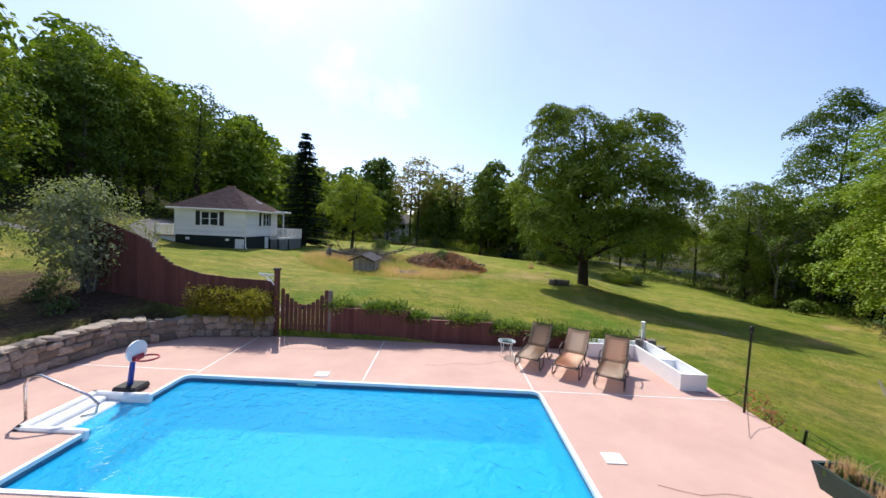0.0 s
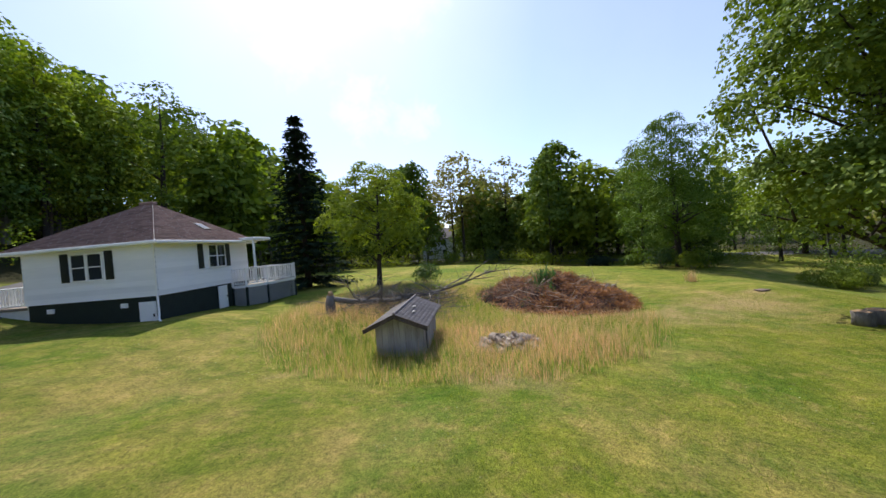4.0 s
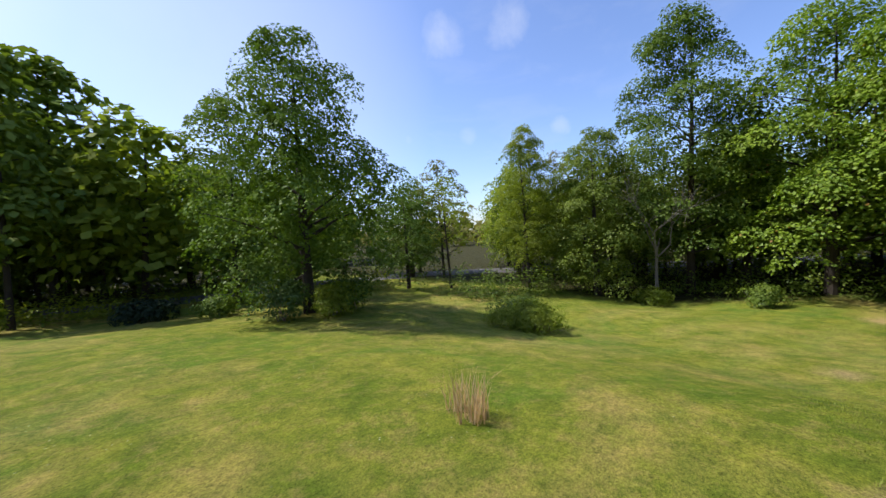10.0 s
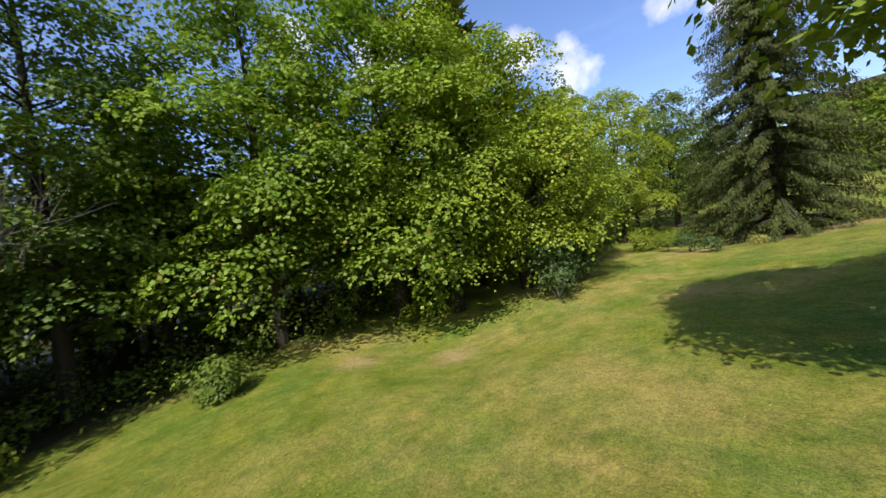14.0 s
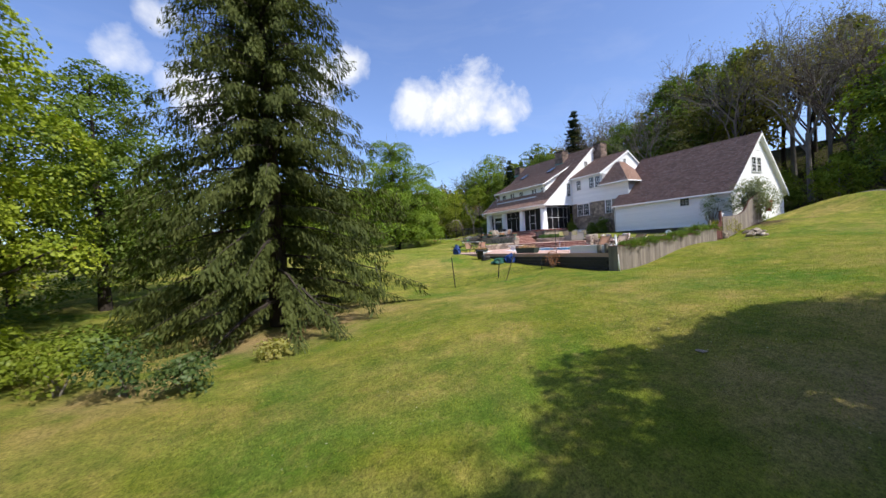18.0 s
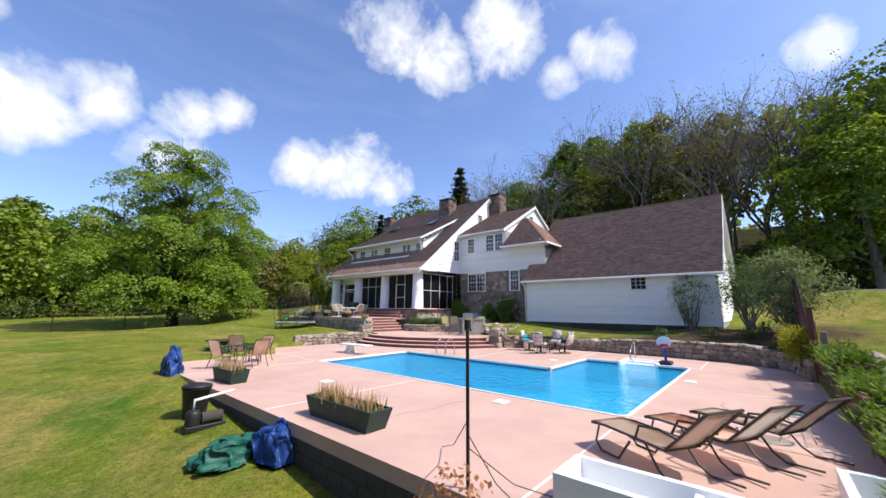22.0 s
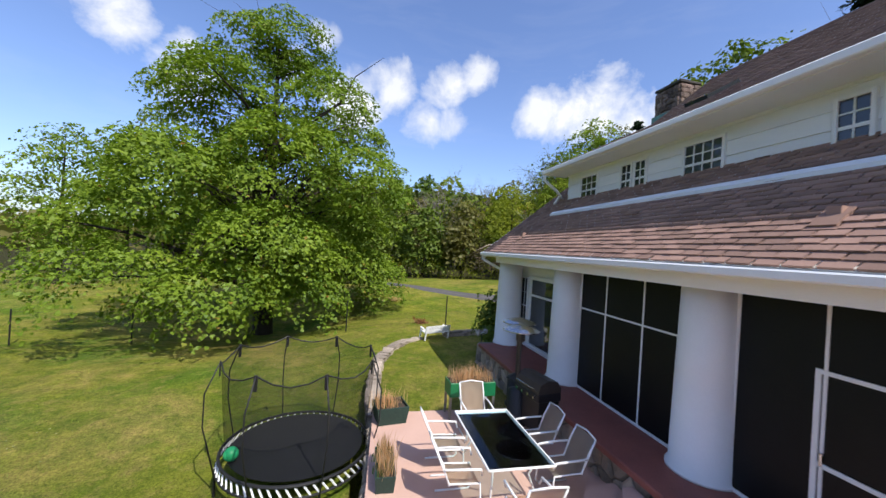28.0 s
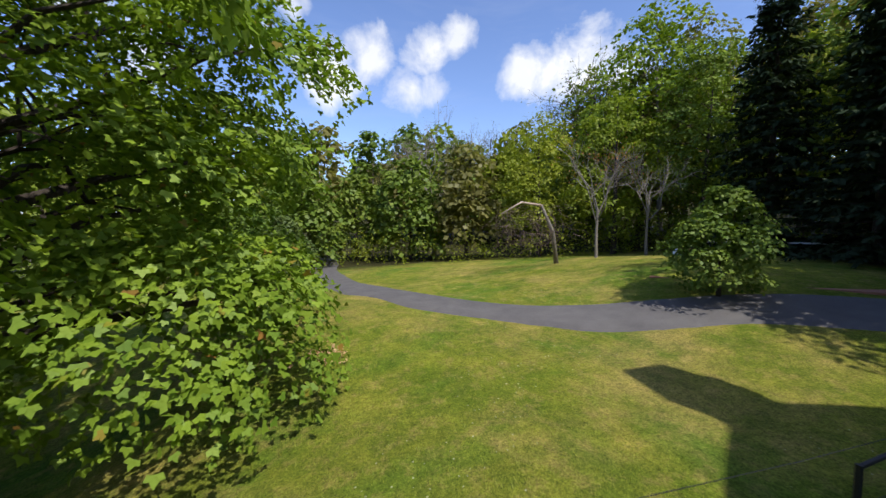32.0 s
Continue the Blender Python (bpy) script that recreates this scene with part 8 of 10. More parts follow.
# bar set on the patio
M["pale_sling"] = leaf_mat("pale_grey_sling", (0.46, 0.44, 0.40), (0.52, 0.50, 0.46), 0.3, 0.6)
M["grey_sling"] = mat("grey_mesh", (0.32, 0.31, 0.28), (0.26, 0.25, 0.23), 5, 0.8, 0.3, 120)
M["grey_metal"] = mat("grey_metal", (0.30, 0.30, 0.28), None, 5, 0.4, 0.05, metal=0.6)


def bar_table(x, y, turn):
    e = local("bar_table", "outdoor bar table with glass top and grey mesh front", "bar table", "bar on the patio")
    part("top", abox(-0.75, 0.75, -0.33, 0.33, 0.99, 1.0, 0.003), "table_glass", e)
    for s in (-1, 1):
        part("edge", atube([(-0.75, s * 0.33, 0.99), (0.75, s * 0.33, 0.99)], 0.02, 6), "grey_metal", e)
        part("edge", atube([(s * 0.75, -0.33, 0.99), (s * 0.75, 0.33, 0.99)], 0.02, 6), "grey_metal", e)
        for t in (-1, 1):
            part("leg", atube([(s * 0.68, t * 0.28, 0), (s * 0.68, t * 0.28, 0.99)], 0.02, 6), "grey_metal", e)
    part("front_panel", abox(-0.66, 0.66, 0.275, 0.285, 0.08, 0.95), "grey_sling", e, "grey mesh panel")
    part("side_panel", abox(0.675, 0.685, -0.27, 0.27, 0.08, 0.95), "grey_sling", e, "grey mesh panel")
    part("shelf", abox(-0.66, 0.66, -0.27, 0.27, 0.5, 0.51), "table_glass", e)
    e.matrix_basis = pose(x, y, PZ, 0, 0, turn)
    return e


bar_table(-8.75, -3.0, -38)
bar_table(-9.35, -4.35, -100)
c = sling_chair("grey_metal", "pale_sling", "tall pale grey sling bar chair with grey frame", "bar chairs on the patio", seat=0.68, back=1.12, name="bar_chair")
around(c, [(-8.05, -4.45, PZ, 105), (-7.85, -3.65, PZ, 120), (-7.85, -2.6, PZ, 140), (-9.6, -2.7, PZ, -40)])
# terrace dining set
glass_table(-7.75, -15.0, TZ, 1.05, 1.9, 0.72, "plastic_white", "long glass terrace dining table with white legs", 0)
c = sling_chair("plastic_white", "beige", "cream sling dining chair on white sled frame", "chairs at the terrace table", cantilever=True, name="dining_chair")
around(c, [(x, y, TZ, face(x, y, tx, ty)) for x, y, tx, ty in ((-7.7, -13.65, -7.7, -15), (-6.9, -14.5, -8, -14.5), (-6.9, -15.4, -8, -15.4), (-8.65, -14.5, -7, -14.5), (-8.65, -15.4, -7, -15.4), (-7.8, -16.4, -7.8, -15))])


def trough_planter(x, y, z, L, w, h, turn, label, group, name="trough_planter"):
    e = local(name, label, "planter", group)
    bm = bmesh.new()
    t, b = 1.0, 0.86
    lo = [(-L / 2 * b, -w / 2 * b), (L / 2 * b, -w / 2 * b), (L / 2 * b, w / 2 * b), (-L / 2 * b, w / 2 * b)]
    hi = [(p[0] / b, p[1] / b) for p in lo]
    hi2 = [(p[0] * 0.94, p[1] * 0.84) for p in hi]
    v0, v1, v2, v3 = ([bm.verts.new((*p, zz)) for p in ring] for ring, zz in ((lo, 0), (hi, h), (hi2, h), (hi2, h * 0.8)))
    for a_, b_ in ((v0, v1), (v1, v2), (v2, v3)):
        for i in range(4):
            bm.faces.new((a_[i], a_[(i + 1) % 4], b_[(i + 1) % 4], b_[i]))
    bm.faces.new(v0[::-1])
    bmesh.ops.recalc_face_normals(bm, faces=bm.faces)
    part("box", bm, "green_wood", e)
    part("soil", abox(-L * .46, L * .46, -w * .4, w * .4, h * 0.5, h * 0.82), "soil", e)
    rng = np.random.default_rng(int(abs(x * 10 + y * 7)))
    c = np.stack([rng.uniform(-L * .42, L * .42, int(L * 26)), rng.uniform(-w * .3, w * .3, int(L * 26)), np.full(int(L * 26), h * 0.82)], 1)
    vv, ff = blades(rng, c, 10, 0.06, 0.32, 0.012)
    part_me = raw_mesh("dry_grass", vv, ff)
    link("dry_grass", part_me, "grass_dry", e, "dry straw-coloured plants", m=pose(0, 0, 0))
    vv, ff = blades(rng, c[::3], 8, 0.08, 0.16, 0.03)
    link("leaves", raw_mesh("leaves", vv, ff), "leaf_shrub", e, m=pose(0, 0, 0))
    e.matrix_basis = pose(x, y, z, 0, 0, turn)
    return e


def blades(rng, c, per, spread, height, width, lean=0.35):
    """Upright tapering blades, bent over at the tip."""
    k = len(c) * per
    p = np.repeat(np.asarray(c, float), per, 0)
    p[:, :2] += rng.normal(0, spread, (k, 2))
    a = rng.random(k) * 2 * np.pi
    h = height * rng.uniform(0.5, 1.25, k)
    ln = np.abs(rng.normal(0, lean, k)) * h
    d = np.stack([np.cos(a), np.sin(a), np.zeros(k)], 1)
    o = np.stack([-np.sin(a), np.cos(a), np.zeros(k)], 1) * (width / 2)
    mid = p + d * (ln * 0.35)[:, None]
    mid[:, 2] += h * 0.6
    tip = p + d * ln[:, None]
    tip[:, 2] += h
    v = np.stack([p - o, p + o, mid + o * 0.7, mid - o * 0.7, tip], 1).reshape(-1, 3)
    i = np.arange(k)[:, None] * 5
    f = np.concatenate([i + np.array([[0, 1, 2]]), i + np.array([[0, 2, 3]]), i + np.array([[3, 2, 4]])], 0)
    return v, f


G = "green planters on the deck"
trough_planter(6.2, 5.2, 0, 2.0, 0.5, 0.36, 91, "long dark green wooden trough with dry grasses", G)
trough_planter(6.25, -0.35, 0, 1.15, 0.5, 0.36, 95, "short dark green wooden trough with dry grasses", G)
G2 = "green planters on the terrace"
trough_planter(-5.55, -12.1, TZ, 1.0, 0.32, 0.28, 88, "small dark green trough with fresh grass", G2)
trough_planter(-5.85, -15.2, TZ, 0.9, 0.32, 0.28, 88, "small dark green trough with fresh grass", G2)
trough_planter(-6.1, -17.25, TZ, 0.7, 0.6, 0.36, 10, "square dark green planter with dead plants", G2)
tr = local("raised_planter", "bright green raised planter trough on grey legs with dry plants", "planter")
M["bright_green"] = mat("green_enamel", (0.01, 0.16, 0.06), None, 3, 0.4, 0.05)
part("box", abox(-0.55, 0.55, -0.24, 0.24, 0.5, 0.82, 0.01), "bright_green", tr)
for sx in (-1, 1):
    for sy in (-1, 1):
        part("leg", abox(sx * 0.52 - 0.025, sx * 0.52 + 0.025, sy * 0.2 - 0.025, sy * 0.2 + 0.025, 0, 0.5), "grey_metal", tr)
part("soil", abox(-0.52, 0.52, -0.21, 0.21, 0.8, 0.828), "soil", tr)
_r = np.random.default_rng(3)
vv, ff = blades(_r, np.stack([_r.uniform(-.5, .5, 50), _r.uniform(-.2, .2, 50), np.full(50, .82)], 1), 9, 0.05, 0.3, 0.012)
link("dry_grass", raw_mesh("dry_grass", vv, ff), "grass_dry", tr, "", m=pose(0, 0, 0))
tr.matrix_basis = pose(-7.95, -17.35, TZ, 0, 0, 2)


def heater(x, y):
    e = local("patio_heater", "free-standing patio heater with a wide steel hood", "patio heater", "heaters on the terrace")
    part("base", alathe([(0.26, 0), (0.26, 0.05), (0.22, 0.08), (0.22, 0.72), (0.08, 0.8)], (0, 0, 0), 24), "iron", e, "black cylinder cover", True)
    part("pole", atube([(0, 0, 0.75), (0, 0, 1.85)], 0.035, 10), "bronze", e)
    part("burner", alathe([(0.06, 1.82), (0.1, 1.86), (0.1, 2.02), (0.07, 2.06)], (0, 0, 0), 16), "bronze", e)
    part("hood", alathe([(0.42, 2.08), (0.42, 2.1), (0.3, 2.16), (0.1, 2.21), (0.02, 2.22)], (0, 0, 0), 12), "steel", e, "faceted steel hood")
    e.matrix_basis = pose(x, y, TZ)
    return e


heater(-8.95, -16.9)
heater(-9.3, -17.75)
grill = local("gas_grill", "black gas grill with a domed lid and side shelf", "grill")
part("cart", abox(-0.42, 0.42, -0.26, 0.26, 0.08, 0.74, 0.01), "iron", grill)
part("firebox", abox(-0.44, 0.44, -0.3, 0.3, 0.74, 0.92, 0.02), "iron", grill)
bm = bmesh.new()
prof = [(-0.29, 0.92), (-0.29, 1.02), (-0.18, 1.16), (0.05, 1.2), (0.24, 1.12), (0.29, 0.98), (0.29, 0.92)]
for s0, s1 in ((-0.43, 0.43),):
    a = [bm.verts.new((s0, y, z)) for y, z in prof]
    b = [bm.verts.new((s1, y, z)) for y, z in prof]
    for i in range(len(prof)):
        bm.faces.new((a[i], a[(i + 1) % len(prof)], b[(i + 1) % len(prof)], b[i]))
    bm.faces.new(a[::-1])
    bm.faces.new(b)
part("lid", bm, "bronze", grill, "domed dark lid")
part("lid_handle", atube([(-0.3, 0.34, 1.02), (0.3, 0.34, 1.02)], 0.016, 8), "steel", grill)
part("side_shelf", abox(0.46, 0.85, -0.26, 0.26, 0.84, 0.88, 0.01), "iron", grill)
for k in range(4):
    part("knob", atube([(-0.3 + 0.2 * k, 0.3, 0.83), (-0.3 + 0.2 * k, 0.335, 0.83)], 0.028, 10), "steel", grill)
for sx in (-1, 1):
    part("wheel", atube([(sx * 0.42, -0.22, 0.08), (sx * 0.46, -0.22, 0.08)], 0.08, 14), "iron", grill)
grill.matrix_basis = pose(-9.25, -16.55, TZ, 0, 0, -80)
tank = thing("gas_bottle", (-8.95, -17.0, TZ), "small white gas bottle beside the grill", "gas bottle")
part("bottle", alathe([(0.12, 0), (0.155, 0.04), (0.155, 0.28), (0.1, 0.36), (0.05, 0.38)], (-8.95, -17.0, TZ), 18), "plastic_white", tank, "", True)
part("collar", alathe([(0.09, 0.37), (0.09, 0.46), (0.08, 0.46)], (-8.95, -17.0, TZ), 14), "plastic_white", tank)

# trampoline
M["net"] = bpy.data.materials.new("black_net")
M["net"].use_nodes = True
NN = Nodes(M["net"].node_tree)
M["net"].node_tree.nodes.clear()
thread = NN.n("ShaderNodeBsdfDiffuse", {"Color": (0.02, 0.02, 0.022, 1)}).outputs[0]
gap = NN.n("ShaderNodeBsdfTransparent", {"Color": (1, 1, 1, 1)}).outputs[0]
NN.t.links.new(NN.n("ShaderNodeMixShader", {0: 0.3, 1: gap, 2: thread}).outputs[0], NN.n("ShaderNodeOutputMaterial").inputs[0])
tramp = thing("trampoline", (-4.25, -17.1, 0.5), "round trampoline with black mat and dark safety net", "trampoline")
tx, ty, tr_, tz = -4.25, -17.1, 1.42, 1.12
gz = ground_z(tx, ty)
part("mat", alathe([(tr_ - 0.14, 0), (tr_ - 0.14, 0.012)], (tx, ty, tz), 40), "iron", tramp, "black jumping mat")
part("ring", atube([(tx + tr_ * math.cos(a), ty + tr_ * math.sin(a), tz) for a in np.linspace(0, 2 * math.pi, 41)], 0.03, 8), "iron", tramp)
for k in range(60):
    a = 2 * math.pi * k / 60
    c0, c1 = Vector((tx + (tr_ - .02) * math.cos(a), ty + (tr_ - .02) * math.sin(a), tz - .02)), Vector((tx + (tr_ + .04) * math.cos(a + .09), ty + (tr_ + .04) * math.sin(a + .09), tz - .2))
    part("rod", atube([c0, c1], 0.018, 4), "plastic_white", tramp)
part("lower_ring", atube([(tx + (tr_ + .04) * math.cos(a), ty + (tr_ + .04) * math.sin(a), tz - .2) for a in np.linspace(0, 2 * math.pi, 41)], 0.025, 8), "iron", tramp)
for k in range(8):
    a = 2 * math.pi * (k + .5) / 8
    x, y = tx + (tr_ + .04) * math.cos(a), ty + (tr_ + .04) * math.sin(a)
    part("leg", atube([(x, y, tz - .2), (x, y, ground_z(x, y) - 0.02)], 0.025, 6), "iron", tramp)
    xo, yo = tx + (tr_ + .28) * math.cos(a), ty + (tr_ + .28) * math.sin(a)
    xt, yt = tx + (tr_ + .06) * math.cos(a), ty + (tr_ + .06) * math.sin(a)
    part("net_pole", atube([(x, y, tz - .3), (xo, yo, tz + 0.7), (xo, yo, tz + 1.3), (xt, yt, tz + 1.85)], 0.014, 6), "iron", tramp, "", True)
    part("net_strap", abox(-0.03, 0.03, -0.012, 0.012, -0.25, 0.02, 0, Matrix.Translation((xt, yt, tz + 1.85)) @ pose(0, 0, 0, 0, 0, math.degrees(a) + 90)), "iron", tramp)
bm = bmesh.new()
prev = None
for k in range(33):
    a = 2 * math.pi * k / 32 + math.pi / 8
    sag = 0.16 * abs(math.sin(a * 4 - math.pi / 2 - math.pi / 2 + math.pi / 2))
    dip = 1.0 if 20 < k < 28 else 0.0
    row = [bm.verts.new((tx + r * math.cos(a), ty + r * math.sin(a), z)) for r, z in ((tr_ - 0.1, tz + 0.03), (tr_ - 0.02, tz + 0.9), (tr_ + 0.05, tz + 1.85 - sag))]
    if prev:
        for i in range(2):
            bm.faces.new((prev[i], row[i], row[i + 1], prev[i + 1]))
    prev = row
part("net", bm, "net", tramp, "fine black safety net", True)
part("net_hem", atube([(tx + (tr_ + .05) * math.cos(2 * math.pi * k / 32 + math.pi / 8), ty + (tr_ + .05) * math.sin(2 * math.pi * k / 32 + math.pi / 8), tz + 1.85 - 0.16 * abs(math.sin((2 * math.pi * k / 32 + math.pi / 8) * 4 - math.pi / 2))) for k in range(33)], 0.014, 5), "iron", tramp)
ball = thing("ball", (-3.0, -16.6, tz), "small green ball on the trampoline", "ball")
M["ball_green"] = mat("green_rubber", (0.03, 0.42, 0.16), None, 3, 0.4, 0.0)
bm = bmesh.new()
bmesh.ops.create_icosphere(bm, subdivisions=3, radius=0.13, matrix=Matrix.Translation((-3.15, -16.55, tz + 0.14)))
part("ball", bm, "ball_green", ball, "", True)

# urn on the pier, generator, tools by the wall
urn = thing("flower_urn", (-4.05, -7.9, 1.1), "green copper urn with dry orange flowers on the stone pier", "urn")
part("foot", alathe([(0.16, 1.08), (0.16, 1.12), (0.07, 1.18), (0.055, 1.4), (0.09, 1.46)], (-4.05, -7.9, 0), 18), "copper", urn, "", True)
part("bowl", alathe([(0.08, 1.45), (0.2, 1.52), (0.27, 1.62), (0.28, 1.66), (0.25, 1.66), (0.2, 1.6)], (-4.05, -7.9, 0), 20), "copper", urn, "", True)
vv, ff = leaf_cloud(np.random.default_rng(2), [(-4.05, -7.9, 1.66)] * 3, 60, 0.24, 0.05, 0.07, 1, upright=0.6)
M["leaf_orange"] = leaf_mat("dry_orange_flowers", (0.45, 0.2, 0.06), (0.3, 0.16, 0.09), 0.3)
link("flowers", raw_mesh("flowers", vv, ff), "leaf_orange", urn, "dry orange flowers")
gen = thing("generator", (-13.5, -6.5, 1.0), "white standby generator cabinet on the gravel", "generator")
part("body", abox(-13.95, -13.15, -7.15, -6.15, 1.0, 1.72, 0.06), "plastic_white", gen)
part("lid", abox(-13.98, -13.12, -7.18, -6.12, 1.72, 1.8, 0.05), "plastic_white", gen)
for k in range(6):
    part("louvre", abox(-13.15, -13.135, -7.0, -6.55, 1.12 + 0.07 * k, 1.15 + 0.07 * k), "grey_metal", gen)
hose = thing("garden_hose", (-9.0, -2.2, PZ), "coiled black garden hose on the patio", "hose")
part("coil", atube([(-9.05 + (0.22 + 0.002 * k) * math.cos(k * 0.5), -2.1 + (0.22 + 0.002 * k) * math.sin(k * 0.5), PZ + 0.02 + 0.0015 * k) for k in range(70)], 0.014, 5), "iron", hose, "", True)

# ---- cottage across the lawn ----


def sash(parent, m, w, h, cols=2, rows_=2, trim=0.09):
    """A window in its own axes: width along x, outside towards -y, lower edge at 0; m sets it in place."""
    e = part("window", abox(-w / 2, w / 2, -0.012, 0.03, 0, h, 0, m), "glass", parent, "dark window glass")
    for dims in ((-w / 2 - trim, -w / 2, -0.05, 0.02, -0.06, h + trim), (w / 2, w / 2 + trim, -0.05, 0.02, -0.06, h + trim), (-w / 2, w / 2, -0.05, 0.02, h, h + trim), (-w / 2, w / 2, -0.06, 0.02, -0.06, 0)):
        part("frame", abox(*dims, 0.006, m), "white", e)
    for i in range(1, cols):
        part("muntin", abox(-w / 2 + w * i / cols - 0.014, -w / 2 + w * i / cols + 0.014, -0.032, -0.008, 0, h, 0, m), "white", e)
    for i in range(1, rows_):
        part("muntin", abox(-w / 2, w / 2, -0.036, -0.008, h * i / rows_ - 0.02, h * i / rows_ + 0.02, 0, m), "white", e)
    return e


def shutter(parent, m, x, w, h):
    e = part("shutter", abox(x, x + w, -0.04, 0, -0.05, h + 0.1, 0.006, m), "shutter_black", parent, "dark louvred shutter")
    for k in range(int(h / 0.09)):
        part("slat", abox(x + 0.05, x + w - 0.05, -0.055, -0.03, 0.02 + 0.09 * k, 0.075 + 0.09 * k, 0, m), "shutter_black", e)


M["shutter_black"] = mat("shutter_paint", (0.014, 0.02, 0.02), None, 3, 0.5, 0.1)
M["lattice"] = mat("white_lattice", (0.72, 0.73, 0.73), (0.6, 0.61, 0.6), 3, 0.6, 0.1)
CW, CD, CZ0, CZ1, CG = 7.0, 7.6, 2.17, 4.5, 0.55
cottage = local("cottage", "small white clapboard cottage with brown hip roof and dark green skirt", "cottage")
cottage["base"] = (0, 0, 0)
part("skirt", abox(-CW + 0.5, -0.5, 0.5, CD - 0.4, CG, CZ0), "dark_green", cottage, "dark green painted foundation skirt")
part("wall", abox(-CW + 0.45, -0.45, 0.45, CD - 0.4, CZ0, CZ1), "trim_line", cottage)
for k in range(10):
    z0, z1 = CZ0 + 0.235 * k, CZ0 + 0.235 * (k + 1)
    for a, b, m in ((-CW + 0.45, -0.45, Matrix.Translation((0, 0.45, 0))), (0.45, CD - 0.4, Matrix.Translation((-0.45, 0, 0)) @ pose(0, 0, 0, 0, 0, 90)), (0.45 - CD + 0.0, -0.45, Matrix.Translation((-CW + 0.45, 0, 0)) @ pose(0, 0, 0, 0, 0, -90))):
        bm = bmesh.new()
        v = [bm.verts.new(m @ Vector(p)) for p in ((a, -0.03, z0), (b, -0.03, z0), (b, -0.004, z1 + 0.015), (a, -0.004, z1 + 0.015), (a, 0.01, z0), (b, 0.01, z0))]
        bm.faces.new(v[:4])
        bm.faces.new((v[4], v[5], v[1], v[0]))
        part("board", bm, "siding", cottage)
peak = Vector((-3.55, 3.9, 6.75))
eave = [Vector((0, 0, CZ1 + 0.05)), Vector((0, CD, CZ1 + 0.05)), Vector((-CW, CD, CZ1 + 0.05)), Vector((-CW, 0, CZ1 + 0.05))]
tops = [peak + Vector((0.25, 0, 0)), peak + Vector((0.25, 0, 0)), peak - Vector((0.25, 0, 0)), peak - Vector((0.25, 0, 0))]
for i in range(4):
    f = [eave[i], eave[(i + 1) % 4], tops[(i + 1) % 4], tops[i]]
    roof_deck(cottage, f, 0.1)
    shingled("cottage_slope" + "x" * i, f, cottage, tab=0.34, course=0.17)
part("soffit", abox(-CW + 0.02, -0.02, 0.02, CD - 0.02, CZ1 - 0.1, CZ1 - 0.06), "white", cottage)
for x0, x1, y0, y1 in ((-CW, 0.06, -0.07, 0.04), (-0.04, 0.07, 0, CD), (-CW - 0.07, -CW + 0.04, 0, CD)):
    part("gutter", abox(x0, x1, y0, y1, CZ1 - 0.08, CZ1 + 0.05, 0.02), "white", cottage)
part("ridge_vent", abox(-3.95, -3.15, 3.75, 4.05, 6.72, 6.86, 0.03), "shingle", cottage)
east = lambda y, z: Matrix.Translation((-0.42, y, z)) @ pose(0, 0, 0, 0, 0, 90)
south = lambda x, z: Matrix.Translation((x, 0.42, z))
for y in (4.05, 4.72):
    sash(cottage, east(y, 3.2), 0.6, 1.12, 1, 2, 0.05)
for s in (2.98, 5.1):
    shutter(cottage, east(s + 0.17, 3.2), -0.17, 0.36, 1.12)
for x in (-3.15, -3.9):
    sash(cottage, south(x, 3.1), 0.62, 1.1, 1, 2, 0.06)
for x in (-4.72, -2.68):
    shutter(cottage, south(x, 3.1), 0, 0.36, 1.1)
for m, w in ((south(-0.95, CG + 0.2), 0.75), (east(4.6, CG + 0.35), 0.7)):
    d = part("door", abox(-w / 2, w / 2, -0.09, -0.02, 0, 1.2, 0.01, m @ Matrix.Translation((0, 0.05, 0))), "white", cottage, "small white cellar door")
    part("door_handle", abox(w / 2 - 0.1, w / 2 - 0.06, -0.13, -0.08, 0.55, 0.67, 0, m @ Matrix.Translation((0, 0.05, 0))), "iron", d)
part("downpipe", atube([(-0.1, -0.02, CZ1 - 0.05), (-0.42, 0.36, CZ1 - 0.35), (-0.42, 0.36, 1.45), (-0.3, 0.2, 1.2), (-0.05, 0.0, 1.1)], 0.045), "white", cottage, "white corner downpipe", True)
for x in (-2.2, -5.6):
    part("skirt_vent", abox(x, x + 0.3, 0.44, 0.5, 1.75, 1.95), "white", cottage)
sl = part("skylight", abox(-0.35, 0.35, -0.3, 0.3, 0.02, 0.14, 0.02, Matrix.Translation((-1.3, 4.6, 5.32)) @ pose(0, 0, 0, 0, 32, 0)), "shutter_black", cottage, "small dark skylight")
part("pane", abox(-0.28, 0.28, -0.23, 0.23, 0.14, 0.15, 0, Matrix.Translation((-1.3, 4.6, 5.32)) @ pose(0, 0, 0, 0, 32, 0)), "glass", sl)
# flat porch roof over the deck door, and the side porch
part("porch_roof", abox(-0.5, 0.75, 6.0, CD + 0.3, CZ1 + 0.02, CZ1 + 0.2, 0.02), "white", cottage)
part("porch_post", abox(0.55, 0.65, 6.15, 6.25, 2.0, CZ1 + 0.02), "white", cottage)


